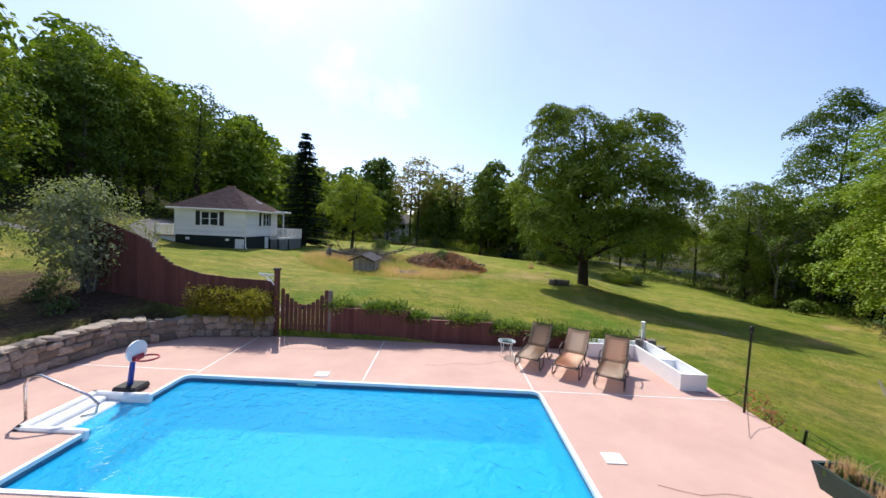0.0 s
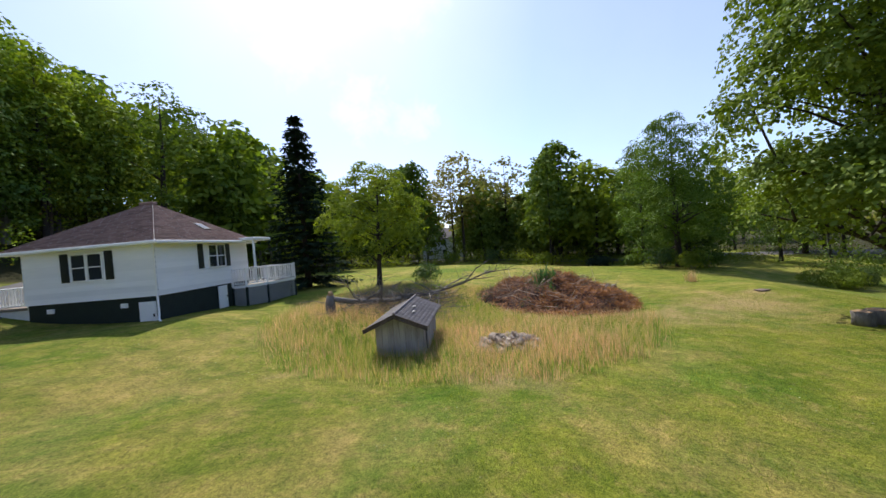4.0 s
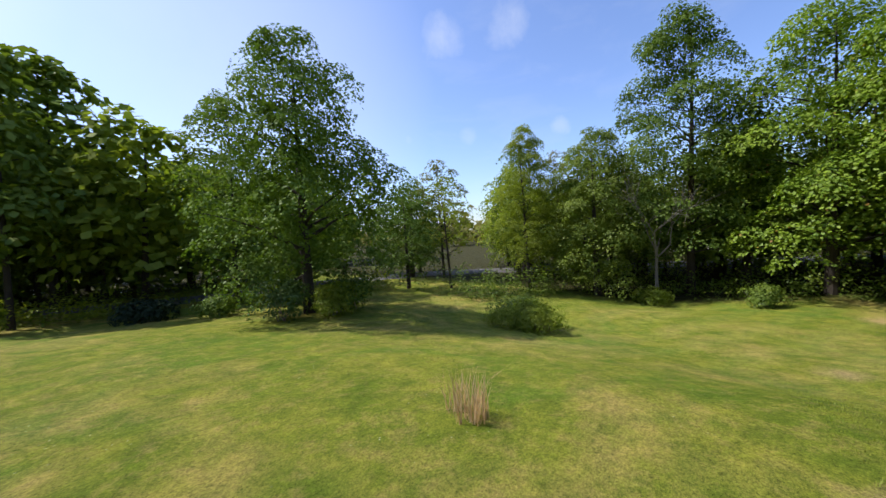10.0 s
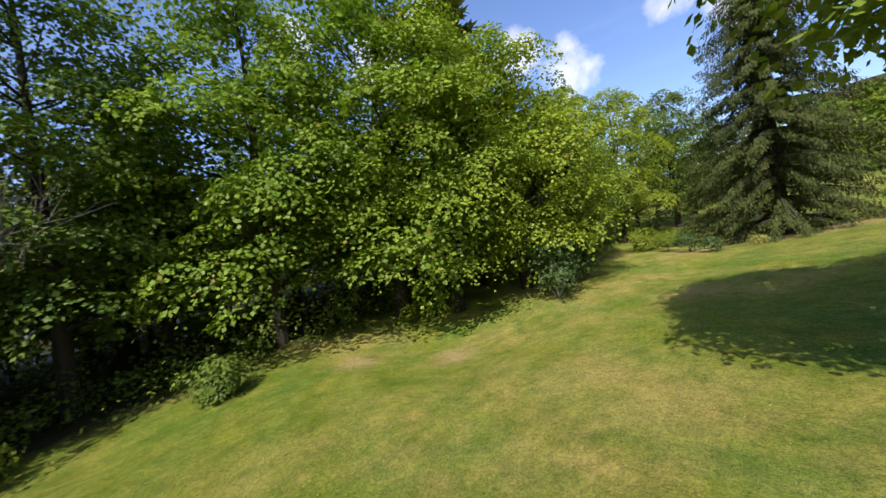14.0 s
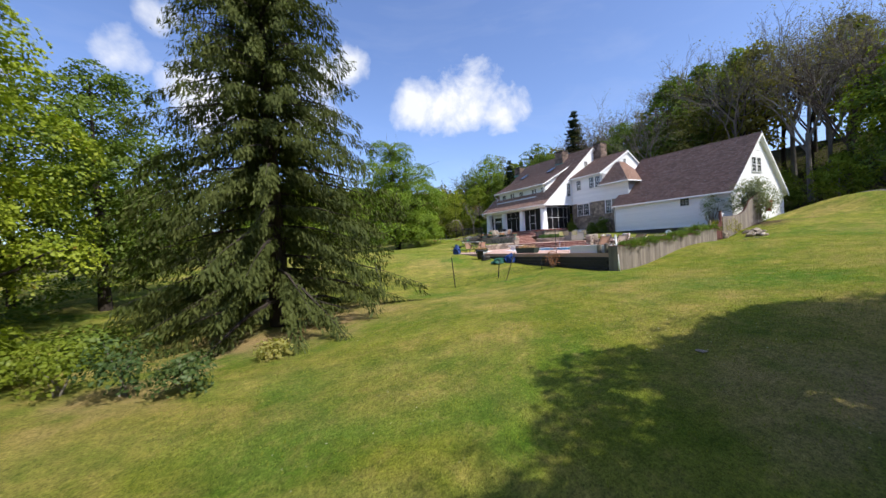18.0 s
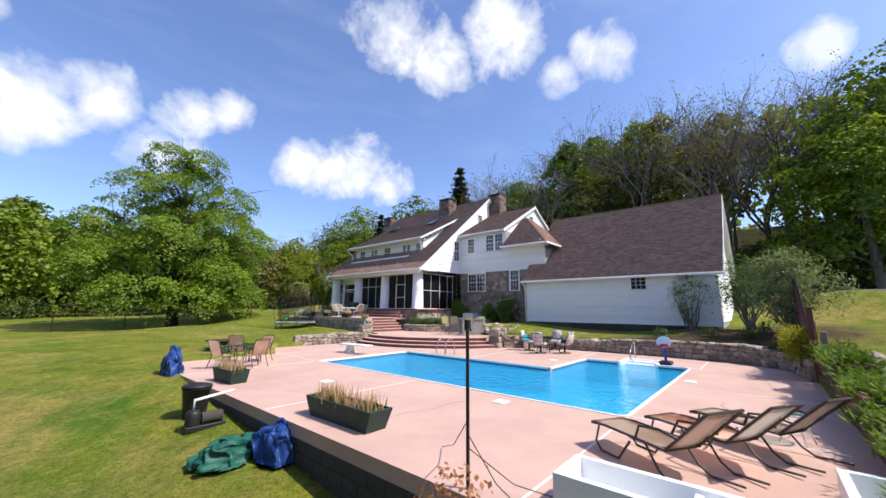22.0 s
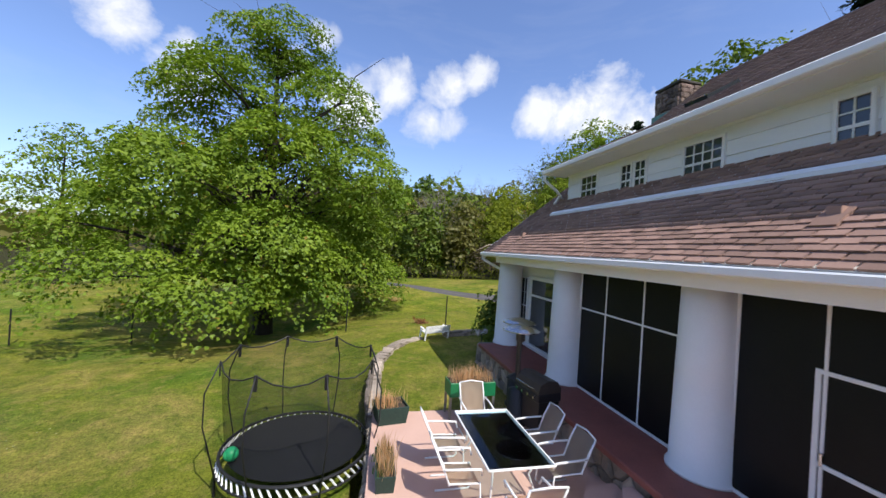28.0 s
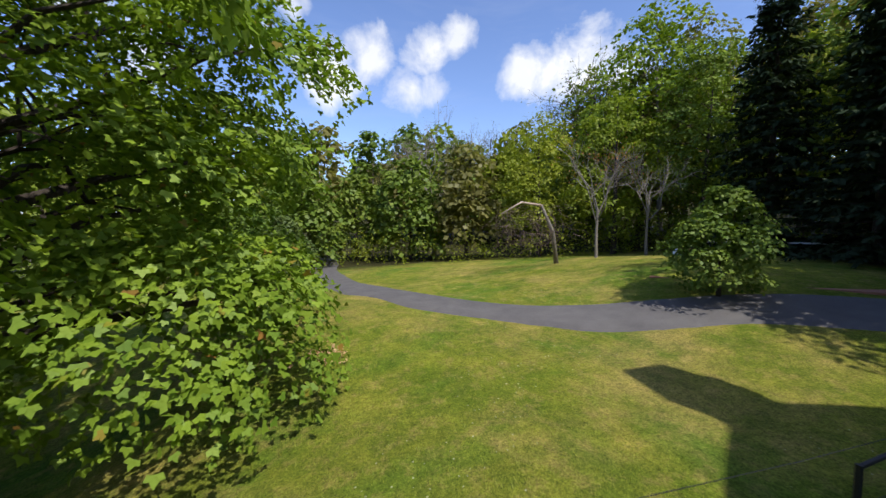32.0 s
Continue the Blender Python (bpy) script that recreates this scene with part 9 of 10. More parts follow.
def railing(parent, pts, z0, z1, gap=0.14, name="baluster"):
    for p, q in zip(pts, pts[1:]):
        p, q = Vector((*p, 0)), Vector((*q, 0))
        d = (q - p).normalized()
        m = Matrix.Translation(p) @ pose(0, 0, 0, 0, 0, math.degrees(math.atan2(d.y, d.x)))
        L = (q - p).length
        part("hand_rail", abox(0, L, -0.05, 0.05, z1 - 0.05, z1, 0.01, m), "white", parent)
        part("foot_rail", abox(0, L, -0.03, 0.03, z0 + 0.08, z0 + 0.13, 0, m), "white", parent)
        for x in (0, L):
            part("post", abox(x - 0.05, x + 0.05, -0.05, 0.05, z0 - 0.1, z1 + 0.06, 0.01, m), "white", parent)
        for k in range(1, int(L / gap)):
            part(name, abox(k * L / int(L / gap) - 0.02, k * L / int(L / gap) + 0.02, -0.02, 0.02, z0 + 0.1, z1 - 0.03, 0, m), "white", parent)


cdeck = local("cottage_deck", "white railed wooden deck with lattice skirt beside the cottage", "deck")
DPTS = [(-0.45, 5.55), (0.35, 5.55), (0.95, 6.7), (1.26, 9.65), (-2.2, 9.8)]
bm = bmesh.new()
prism(bm, DPTS + [(-2.2, 7.3), (-0.45, 7.3)], 1.82, 1.94)
bmesh.ops.recalc_face_normals(bm, faces=bm.faces)
part("floor", bm, "fence_grey", cdeck, "weathered grey deck boards")
railing(cdeck, DPTS, 1.94, 2.9, 0.15)
for p, q in zip(DPTS, DPTS[1:]):
    p, q = Vector((*p, 0)), Vector((*q, 0))
    d, L = (q - p).normalized(), (q - p).length
    m = Matrix.Translation(p) @ pose(0, 0, 0, 0, 0, math.degrees(math.atan2(d.y, d.x)))
    bm = bmesh.new()
    H = 1.05
    n = int((L + H) / 0.17)
    for k in range(n):
        for s in (1, -1):
            x0 = -H + k * 0.17 + 0.1
            a, b = max(0.0, x0), min(L, x0 + H)
            if b - a < 0.05:
                continue
            za, zb = (a - x0, b - x0) if s > 0 else (H - (a - x0), H - (b - x0))
            o = Vector((0.7, 0, -0.7 * s)) * 0.022
            y = -0.012 * s
            bm.faces.new([bm.verts.new(m @ (Vector((xx, y, 0.78 + zz)) + o * sg)) for xx, zz, sg in ((a, za, -1), (b, zb, -1), (b, zb, 1), (a, za, 1))])
    bmesh.ops.solidify(bm, geom=bm.faces[:], thickness=0.012)
    part("lattice", bm, "lattice", cdeck, "white diagonal lattice panel")
    # added panel: the shade under the deck as a near-black colour
    part("inside_shade_panel", abox(0.05, L - 0.05, 0.25, 0.27, 0.6, 1.8, 0, m), "dark", cdeck)
    part("skirt_post", abox(-0.05, 0.05, -0.05, 0.05, 0.5, 1.85, 0, m), "dark_green", cdeck)
    part("skirt_board", abox(0, L, -0.03, 0.02, 1.8, 1.96, 0, m), "white", cdeck)
sporch = local("side_porch", "small white railed porch at the cottage's uphill side", "porch")
railing(sporch, [(-CW + 0.4, 0.6), (-CW - 1.3, 0.6), (-CW - 1.3, 3.0)], 2.1, 3.0, 0.15)
part("floor", abox(-CW - 1.35, -CW + 0.42, 0.55, 3.0, 1.98, 2.1), "fence_grey", sporch)
part("skirt", abox(-CW - 1.25, -CW + 0.4, 0.65, 2.9, 0.9, 1.98), "lattice", sporch)
for e in (cottage, cdeck, sporch):
    e.matrix_basis = pose(-17.2, 32.25, 0, 0, 0, 3)

# ---- well shed ----
shed = thing("well_shed", (-6.6, 31.4, -0.25), "low weathered white plank shed with grey shingle roof", "shed")
M["plank_white"] = mat("flaking_white_planks", (0.50, 0.48, 0.44), (0.30, 0.28, 0.25), 2.2, 0.9, 0.4, 30, rand=0.12, stain=(0.17, 0.15, 0.125), stretch=(3, 3, 0.5))
SX0, SX1, SY0, SY1, SE, SR = -7.35, -5.8, 29.9, 32.9, 0.95, 1.28
# added box behind the planks, coloured near-black for the shade inside
part("inner_wall", abox(SX0 + 0.02, SX1 - 0.02, SY0 + 0.02, SY1 - 0.02, -0.3, SE), "dark", shed)
n = 8
for k in range(n):
    x0, x1 = SX0 + (SX1 - SX0) * k / n, SX0 + (SX1 - SX0) * (k + 1) / n
    h = lambda x: SE + (SR - SE) * (1 - abs(x - (SX0 + SX1) / 2) / ((SX1 - SX0) / 2)) - 0.02
    for y in (SY0, SY1):
        bm = bmesh.new()
        plate(bm, [(x0 + 0.005, y, -0.3), (x1 - 0.005, y, -0.3), (x1 - 0.005, y, h(x1)), (x0 + 0.005, y, h(x0))], 0.025, (0, -1 if y == SY0 else 1, 0))
        part("plank", bm, "plank_white", shed)
for k in range(9):
    y0, y1 = SY0 + (SY1 - SY0) * k / 9, SY0 + (SY1 - SY0) * (k + 1) / 9
    if k != 1:
        part("plank", abox(SX1, SX1 + 0.025, y0 + 0.006, y1 - 0.006, -0.3, SE), "plank_white", shed)
    part("plank", abox(SX0 - 0.025, SX0, y0 + 0.006, y1 - 0.006, -0.3, SE), "plank_white", shed)
mx = (SX0 + SX1) / 2
east_s = [(SX1 + 0.25, SY0 - 0.55, SE - 0.1), (SX1 + 0.25, SY1 + 0.25, SE - 0.1), (mx, SY1 + 0.25, SR + 0.03), (mx, SY0 - 0.55, SR + 0.03)]
west_s = [(SX0 - 0.25, SY1 + 0.25, SE - 0.1), (SX0 - 0.25, SY0 - 0.55, SE - 0.1), (mx, SY0 - 0.55, SR + 0.03), (mx, SY1 + 0.25, SR + 0.03)]
for i, f in enumerate((east_s, west_s)):
    roof_deck(shed, f, 0.07, "fence_grey")
    shingled("shed_slope" + "x" * i, f, shed, tab=0.2, course=0.115, material="shingle_grey", thick=0.012)
for s in (1, -1):
    bm = bmesh.new()
    xe = SX1 + 0.25 if s > 0 else SX0 - 0.25
    plate(bm, [(xe, SY0 - 0.57, SE - 0.2), (xe, SY0 - 0.57, SE - 0.06), (mx, SY0 - 0.57, SR + 0.05), (mx, SY0 - 0.57, SR - 0.1)], 0.03, (0, -1, 0))
    part("barge_board", bm, "bark", shed, "rotting brown barge board")
part("ridge_cap", atube([(mx, SY0 - 0.56, SR + 0.05), (mx, SY1 + 0.25, SR + 0.05)], 0.05, 6), "shingle_grey", shed)
for x, y in ((-6.3, 31.0), (-6.2, 30.3)):
    part("loose_shingle", abox(x, x + 0.10, y, y + 0.18, 1.36 - (x - mx) * 0.5, 1.38 - (x - mx) * 0.5, 0, None), "plank_white", shed)

# ---- stones, stump, fallen tree, brush pile ----


def heap(name, x, y, r, n, hi, seed, label, category, size=(0.12, 0.34), mats=("stone_grey", "stone"), z=None, group=""):
    g = ground_z(x, y) if z is None else z
    e = thing(name, (x, y, g), label, category, group)
    rng = random.Random(seed)
    kinds = [me for key, me in STONE_MESHES if key in mats]
    for i in range(n):
        a, q = rng.random() * 6.28, math.sqrt(rng.random())
        s = rng.uniform(*size)
        h = hi * (1 - q * q) * rng.random()
        link("stone", rng.choice(kinds), None, e, m=Matrix.Translation((q * r * math.cos(a), q * r * math.sin(a), h + s * 0.25)) @ pose(0, 0, 0, rng.uniform(-40, 40), rng.uniform(-40, 40), rng.uniform(0, 360)) @ Matrix.Diagonal((s * 1.2, s, s * 0.75, 1)))
    return e


heap("rock_heap", -6.1, 14.1, 0.6, 16, 0.2, 8, "few pale stones outside the fence", "stones")
heap("rock_heap", -7.1, 13.5, 0.6, 12, 0.15, 9, "few pale stones along the fence foot", "stones")
heap("rock_pile", -3.1, 30.9, 1.1, 130, 0.26, 5, "heap of pale broken stones in the grass", "rock pile", size=(0.07, 0.22))
for x, y, s in ((-2.2, 31.6, .28), (-4.4, 14.1, .2), (-5.2, 14.4, .25), (11.1, 39.5, .5), (3.4, 45.2, .3), (5.0, 42.2, .3), (16.0, 21.0, .16), (2.6, -11.2, .3), (3.3, -9.8, .35), (1.9, -9.6, .24)):
    e = thing("field_stone", (x, y, ground_z(x, y)), "flat pale stone lying in the lawn", "stone")
    link("stone", STONE_MESHES[int(x * 7) % 20][1], None, e, m=Matrix.Translation((0, 0, s * 0.06)) @ pose(0, 0, 0, 0, 0, x * 50) @ Matrix.Diagonal((s * 1.3, s, s * 0.13, 1)))


def log(x, y, z, L, r, turn, label="sawn log with pale cut ends", tilt=90.0, group=""):
    e = local("log", label, "log", group)
    part("bark", atube([(0, 0, 0), (0.01, 0, L * 0.5), (0, 0.01, L)], [r, r * 0.95, r], 12), "bark_grey", e, "", True)
    for zz in (-0.004, L + 0.004):
        part("cut_end", alathe([(r * 0.9, zz - 0.003), (r * 0.9, zz + 0.003)], (0, 0, 0), 12), "cut_wood", e)
    e.matrix_basis = Matrix.Translation((x, y, z)) @ pose(0, 0, 0, tilt, 0, turn)


M["cut_wood"] = mat("cut_wood", (0.42, 0.27, 0.14), (0.30, 0.19, 0.1), 6, 0.9, 0.2, 40)
for x, y, L, r, turn in ((3.7, 43.9, .4, .12, 20), (4.2, 43.6, .42, .11, 70), (4.0, 43.2, .45, .1, 110), (4.6, 43.0, .3, .13, 10), (3.2, 44.1, .5, .08, 150)):
    log(x, y, ground_z(x, y) + r + 0.1, L, r, turn, group="logs by the brush pile")
for x, y in ((9.7, 32.8), (10.3, 32.95), (10.85, 32.7)):
    log(x, y, ground_z(x, y) - 0.03, 0.5, 0.32, x * 40, "upright sawn log section under the maple", 0.0, "logs under the maple")
stump = local("tree_stump", "broken pale tree stump in long grass", "stump")
part("bark", atube([(0, 0, -0.2), (0.02, 0, 0.2), (0, 0.03, 0.55), (0.05, 0.02, 0.92)], [0.30, 0.24, 0.22, 0.17], 12), "bark_grey", stump, "", True)
part("torn_wood", atube([(0.03, 0.02, 0.85), (0.08, 0, 1.05), (0.14, 0, 1.1)], [0.16, 0.12, 0.03], 8), "cut_wood", stump, "orange torn wood")
stump.matrix_basis = pose(-10.85, 34.5, ground_z(-10.85, 34.5))


def sticks(rng, p, d, L, r):
    """Thin three-sided twigs, tapered and bent once."""
    k = len(p)
    d = d / np.linalg.norm(d, axis=1)[:, None]
    s = np.cross(d, rng.normal(0, 1, (k, 3)))
    s /= np.linalg.norm(s, axis=1)[:, None]
    t = np.cross(d, s)
    rings = []
    bend = rng.normal(0, 0.13, (k, 3)) * L[:, None]
    for u, w in ((0, 1.0), (0.5, 0.75), (1.0, 0.25)):
        c = p + d * (L * u)[:, None] + bend * math.sin(math.pi * u)
        for a in (0, 2.094, 4.189):
            rings.append(c + (s * math.cos(a) + t * math.sin(a)) * (r * w)[:, None])
    v = np.stack(rings, 1).reshape(-1, 3)
    i = np.arange(k)[:, None] * 9
    f = np.concatenate([i + np.array([[o + a, o + b, o + 3 + b, o + 3 + a]]) for o in (0, 3) for a, b in ((0, 1), (1, 2), (2, 0))], 0)
    return v, f


fallen = thing("fallen_tree", (-10.6, 34.6, 0.6), "fallen dead grey tree with bare branches", "fallen tree")
bm = bmesh.new()
spine = [(-10.75, 34.55, 1.25), (-10.0, 35.0, 1.0), (-8.3, 36.2, 0.75), (-6.6, 37.7, 0.75), (-5.0, 38.9, 1.0), (-3.4, 39.9, 1.5)]
tube(bm, spine, [0.13, 0.12, 0.10, 0.075, 0.05, 0.02], 10)
part("trunk", bm, "bark_grey", fallen, "", True)
_g = np.random.default_rng(12)
for i in range(15):
    j = 1 + i % 4
    a = Vector(spine[j]).lerp(Vector(spine[j + 1]), float(_g.random()))
    b = a + Vector((_g.normal(0.4, 1.3), _g.normal(0, 1.3), abs(_g.normal(0.3, 0.5))))
    bm = bmesh.new()
    path = branch_path(_g, a, b, 0.08)
    tube(bm, path, [0.045, 0.036, 0.028, 0.018, 0.006], 5, False)
    for q in path[1:4]:
        for _ in range(3):
            c = q + Vector((_g.normal(0.1, .5), _g.normal(0, .5), abs(_g.normal(0.05, .3))))
            tube(bm, branch_path(_g, q, c, 0.08, 3), [0.014, 0.009, 0.003], 4, False)
    part("branch", bm, "bark_grey", fallen)
n = 520
px, py = _g.uniform(-11.0, -5.5, n), _g.uniform(34.2, 38.5, n)
vv, ff = sticks(_g, np.stack([px, py, lawn(px, py) + _g.uniform(0, .45, n)], 1), np.stack([_g.normal(0.6, 1, n), _g.normal(0, 1, n), _g.normal(0.1, .25, n)], 1), _g.uniform(.5, 2.2, n), _g.uniform(.008, .022, n))
link("twig_tangle", raw_mesh("twig_tangle", vv, ff), "bark_grey", fallen, "tangle of grey twigs")["kind"] = "stuff"

pile = thing("brush_pile", (0.3, 39.0, -0.4), "great mound of cut brush with brown dead leaves", "brush pile")
PR = (3.9, 5.0)
PC = (0.2, 40.1)


def pile_z(x, y):
    u, v = (x - PC[0]) / PR[0], (y - PC[1]) / PR[1]
    th = np.arctan2(v, u)
    q = np.clip(1 - (u * u + v * v) * (1.12 + 0.16 * np.sin(3 * th + 0.6) + 0.14 * np.sin(7 * th)), 0, 1)
    return lawn(x, y) + 1.3 * q ** 0.6 * (0.74 + 0.3 * np.sin(x * 1.3 + 1) * np.cos(y * 1.1) + 0.2 * np.sin(x * 3.1 + y * 2.3) + 0.1 * np.sin(x * 5.3 - y * 4.7))


gx2, gy2 = np.meshgrid(np.linspace(PC[0] - PR[0] * 1.12, PC[0] + PR[0] * 1.12, 38), np.linspace(PC[1] - PR[1] * 1.12, PC[1] + PR[1] * 1.12, 34))
gz2 = pile_z(gx2, gy2) - 0.12 + 0.1 * _g.random(gx2.shape)
ids = np.arange(gx2.size).reshape(gx2.shape)
link("mound", raw_mesh("mound", np.stack([gx2, gy2, gz2], -1).reshape(-1, 3), np.stack([ids[:-1, :-1], ids[:-1, 1:], ids[1:, 1:], ids[1:, :-1]], -1).reshape(-1, 4)), "brush_litter" if "brush_litter" in M else "soil", pile, "dark litter inside the pile", m=None)


def on_pile(n, k=1.0):
    a, q = _g.random(n) * 6.283, np.sqrt(_g.random(n)) * k
    x, y = PC[0] + PR[0] * q * np.cos(a), PC[1] + PR[1] * q * np.sin(a)
    return np.stack([x, y, pile_z(x, y)], 1)


for mt, n, r0, r1, L0, L1, lb in (("twig_red", 6500, .005, .012, .25, 0.8, "red-brown twigs"), ("twig", 1600, .008, .018, .4, 1.1, "grey-brown sticks"), ("twig_pale", 260, .01, .026, .5, 1.7, "pale dry sticks")):
    p = on_pile(n, 1.03)
    p[:, 2] += _g.uniform(-.08, .1, n)
    vv, ff = sticks(_g, p, np.stack([_g.normal(0, 1, n), _g.normal(0, 1, n), _g.normal(0.05, .34, n)], 1), _g.uniform(L0, L1, n), _g.uniform(r0, r1, n))
    link("twig_tangle", raw_mesh("twig_tangle", vv, ff), mt, pile, lb)["kind"] = "stuff"
p = on_pile(3000, 1.08)
p = p[(np.sin(p[:, 0] * 1.1 + 0.5) * np.cos(p[:, 1] * 0.8 + 1) + 0.25 * p[:, 0] + 0.5 > 0) | (_g.random(len(p)) > 0.8)]
p[:, 2] += _g.uniform(0.0, 0.16, len(p))
vv, ff = leaf_cloud(_g, p, 22, 0.36, 0.09, 0.085, 1, dome=0.4)
link("leaf_litter", raw_mesh("dead_leaves", vv, ff), "leaf_dead", pile, "brown dead leaves")["kind"] = "stuff"
p = on_pile(240, 1.12)
p = p[(np.sin(p[:, 0] * 0.9 + 2.2) * np.cos(p[:, 1] * 0.7) > 0.25) | (np.hypot((p[:, 0] - PC[0]) / PR[0], (p[:, 1] - PC[1]) / PR[1]) > 0.97)]
vv, ff = leaf_cloud(_g, p, 34, 0.34, 0.1, 0.09, 1, dome=0.5)
link("weeds", raw_mesh("weeds", vv, ff), "leaf_shrub", pile, "green weeds growing through the brush")["kind"] = "stuff"
iris = thing("iris_clump", (-0.6, 38.6, 0.7), "clump of long green iris leaves on the brush pile", "iris")
c = np.stack([_g.normal(-0.6, .45, 30), _g.normal(38.6, .4, 30), np.zeros(30)], 1)
c[:, 2] = pile_z(c[:, 0], c[:, 1]) - 0.05
vv, ff = blades(_g, c, 8, 0.08, 0.75, 0.045, 0.45)
link("leaves", raw_mesh("leaves", vv - np.array([-0.6, 38.6, 0.7]), ff), "leaf_iris", iris, m=pose(0, 0, 0))


# ---- shrubs and hedges ----


def shrub(x, y, r, h, leafy, label, seed, n=60, per=26, leaf=0.12, stems=7, name="shrub", category="shrub", z=None, spread=0.3, flat=0.1, low=0.1, group="", upright=0.0, wide=1.0, droop=0.2):
    """Stems from one foot and a leafy crown of uneven clumps."""
    rng = np.random.default_rng(seed)
    g = ground_z(x, y) if z is None else z
    e = local(name, label, category, group)
    c = []
    while len(c) < n:
        d = rng.normal(0, 1, 3)
        d /= np.linalg.norm(d)
        q = rng.random() ** 0.4
        ang = math.atan2(d[1], d[0])
        rr = r * (0.8 + 0.25 * math.sin(3 * ang + seed) + 0.12 * math.sin(7 * ang))
        p = (d[0] * rr * q * wide, d[1] * rr * q, h * low + (h * (1 - low)) * (0.5 + 0.5 * d[2] * q))
        c.append(p)
    c = np.array(c)
    ax = c - np.array([0, 0, h * 0.35]) + np.array([0, 0, 0.5 * r])
    vv, ff = leaf_cloud(rng, c, per, spread, flat, leaf, 1, droop=droop, upright=upright, dome=0.0 if upright else 0.5, axes=None if upright else ax, slim=0.13 if upright else 0.34)
    vv[:, 2] = np.maximum(vv[:, 2], 0.02)
    for i in range(stems):
        bm = bmesh.new()
        t = c[i * (n // stems)]
        tube(bm, branch_path(rng, (rng.normal(0, .08 * r), rng.normal(0, .08 * r), -0.1), t, 0.05), [0.012 + 0.010 * h, 0.010 + 0.008 * h, 0.008 + 0.006 * h, 0.01, 0.004], 5, False)
        part("stem", bm, "bark_grey", e)
    link("crown", raw_mesh("crown", vv, ff), leafy, e)
    e.matrix_basis = pose(x, y, g)
    return e


LF = "bushes in the field"
shrub(23.5, 49.5, 2.4, 1.5, "leaf_light", "wide low leafy bush standing in the mown field", 1, 190, 60, 0.11, group=LF, spread=0.45)
shrub(26.6, 51.2, 2.0, 1.3, "leaf_shrub", "low leafy bush standing in the mown field", 2, 140, 60, 0.11, group=LF, spread=0.45)
shrub(39.3, 45.0, 1.7, 1.4, "leaf_light", "round green bush at the wood's edge", 3, 90, 30, 0.17, group=LF, spread=0.5)
shrub(12.6, 71.3, 1.9, 1.5, "leaf_blue", "dark clipped bush beside the road", 4, 110, 30, 0.2, group=LF, spread=0.5)
shrub(-8.0, 46.0, 1.5, 1.5, "leaf_shrub", "round grey-green bush in long grass", 5, 90, 26, 0.13, group=LF, spread=0.4)
for i, (x, y, r, h) in enumerate(((30.6, 24.2, 2.0, 3.3), (28.9, 8.4, 1.4, 1.3), (30.4, 10.8, 1.6, 1.9), (31.6, 20.0, 1.8, 2.6), (37.5, 38.2, 1.4, 1.6), (19.5, 66.5, 1.6, 1.6), (15.8, 60.4, 2.2, 2.6), (20.6, 60.2, 2.3, 2.8), (18.3, 59.2, 1.8, 2.0), (23.5, 64.5, 1.5, 1.5), (15.0, 66.5, 1.4, 1.4), (6.0, 76, 1.8, 2.2), (-2, 80, 2, 2.6), (-9, 82, 2, 2.4))):
    shrub(x, y, r, h, ("leaf_shrub", "leaf_deep", "leaf_light")[i % 3], "unclipped green bush at the edge of the woods", 20 + i, 80, 26, 0.17, group="bushes at the wood's edge", spread=0.45)
# by the garage
shrub(-13.35, 8.2, 1.15, 3.3, "leaf_shrub", "airy lilac with many thin stems at the garage corner", 40, 100, 18, 0.085, 16, "lilac", spread=0.3, low=0.3)
shrub(-13.9, 10.6, 1.5, 3.9, "leaf_shrub", "tall leafy shrub behind the garage corner", 41, 150, 22, 0.10, 14, "lilac", "shrub", spread=0.38, low=0.2)
shrub(-11.5, 12.1, 1.75, 3.7, "leaf_pale", "large pale-leaved shrub at the fence's uphill end", 42, 270, 36, 0.10, 12, spread=0.42)
for x, y, r, h, sd in ((-14.2, -8.4, .75, 2.1, 44), (-14.15, -5.3, .85, 1.6, 45), (-14.0, -3.6, .95, 2.35, 46)):
    shrub(x, y, r, h, "leaf_deep", "dark evergreen rhododendron against the stone facade", sd, 90, 24, 0.15, 8, "rhododendron", "shrub", z=1.0, spread=0.3, group="rhododendrons by the house")
shrub(-10.7, -23.3, 0.9, 2.5, "leaf_deep", "dark evergreen shrub at the porch corner", 47, 80, 24, 0.15, spread=0.3)
for i, (x, y) in enumerate(((-12.6, 12.2), (-10.7, 10.6), (-11.6, 9.2), (-10.3, 7.4), (-11.9, 11.2))):
    shrub(x, y, 0.5, 0.6, "leaf_shrub", "small ragged weed bush on the bank", 50 + i, 22, 18, 0.08, 3, "weed_bush", "weeds", spread=0.22, group="weeds on the bank")
# yellow hedge by the gate
hrng = np.random.default_rng(6)
hedge = local("hedge", "clipped yellow-green hedge behind the stone wall", "hedge")
hc = np.stack([hrng.uniform(-1.35, 1.35, 330), hrng.uniform(-0.38, 0.38, 330), hrng.uniform(0.08, 1.02, 330)], 1)
vv, ff = leaf_cloud(hrng, hc, 28, 0.17, 0.07, 0.055, 1)
link("crown", raw_mesh("crown", vv, ff), "leaf_yellow", hedge)
for k in range(8):
    part("stem", atube([(-1.2 + 0.33 * k, 0, -0.1), (-1.2 + 0.33 * k, 0.05, 0.7)], [0.02, 0.008], 5), "bark", hedge)
hedge.matrix_basis = pose(-6.75, 12.05, 0.5, 0, 0, -5)
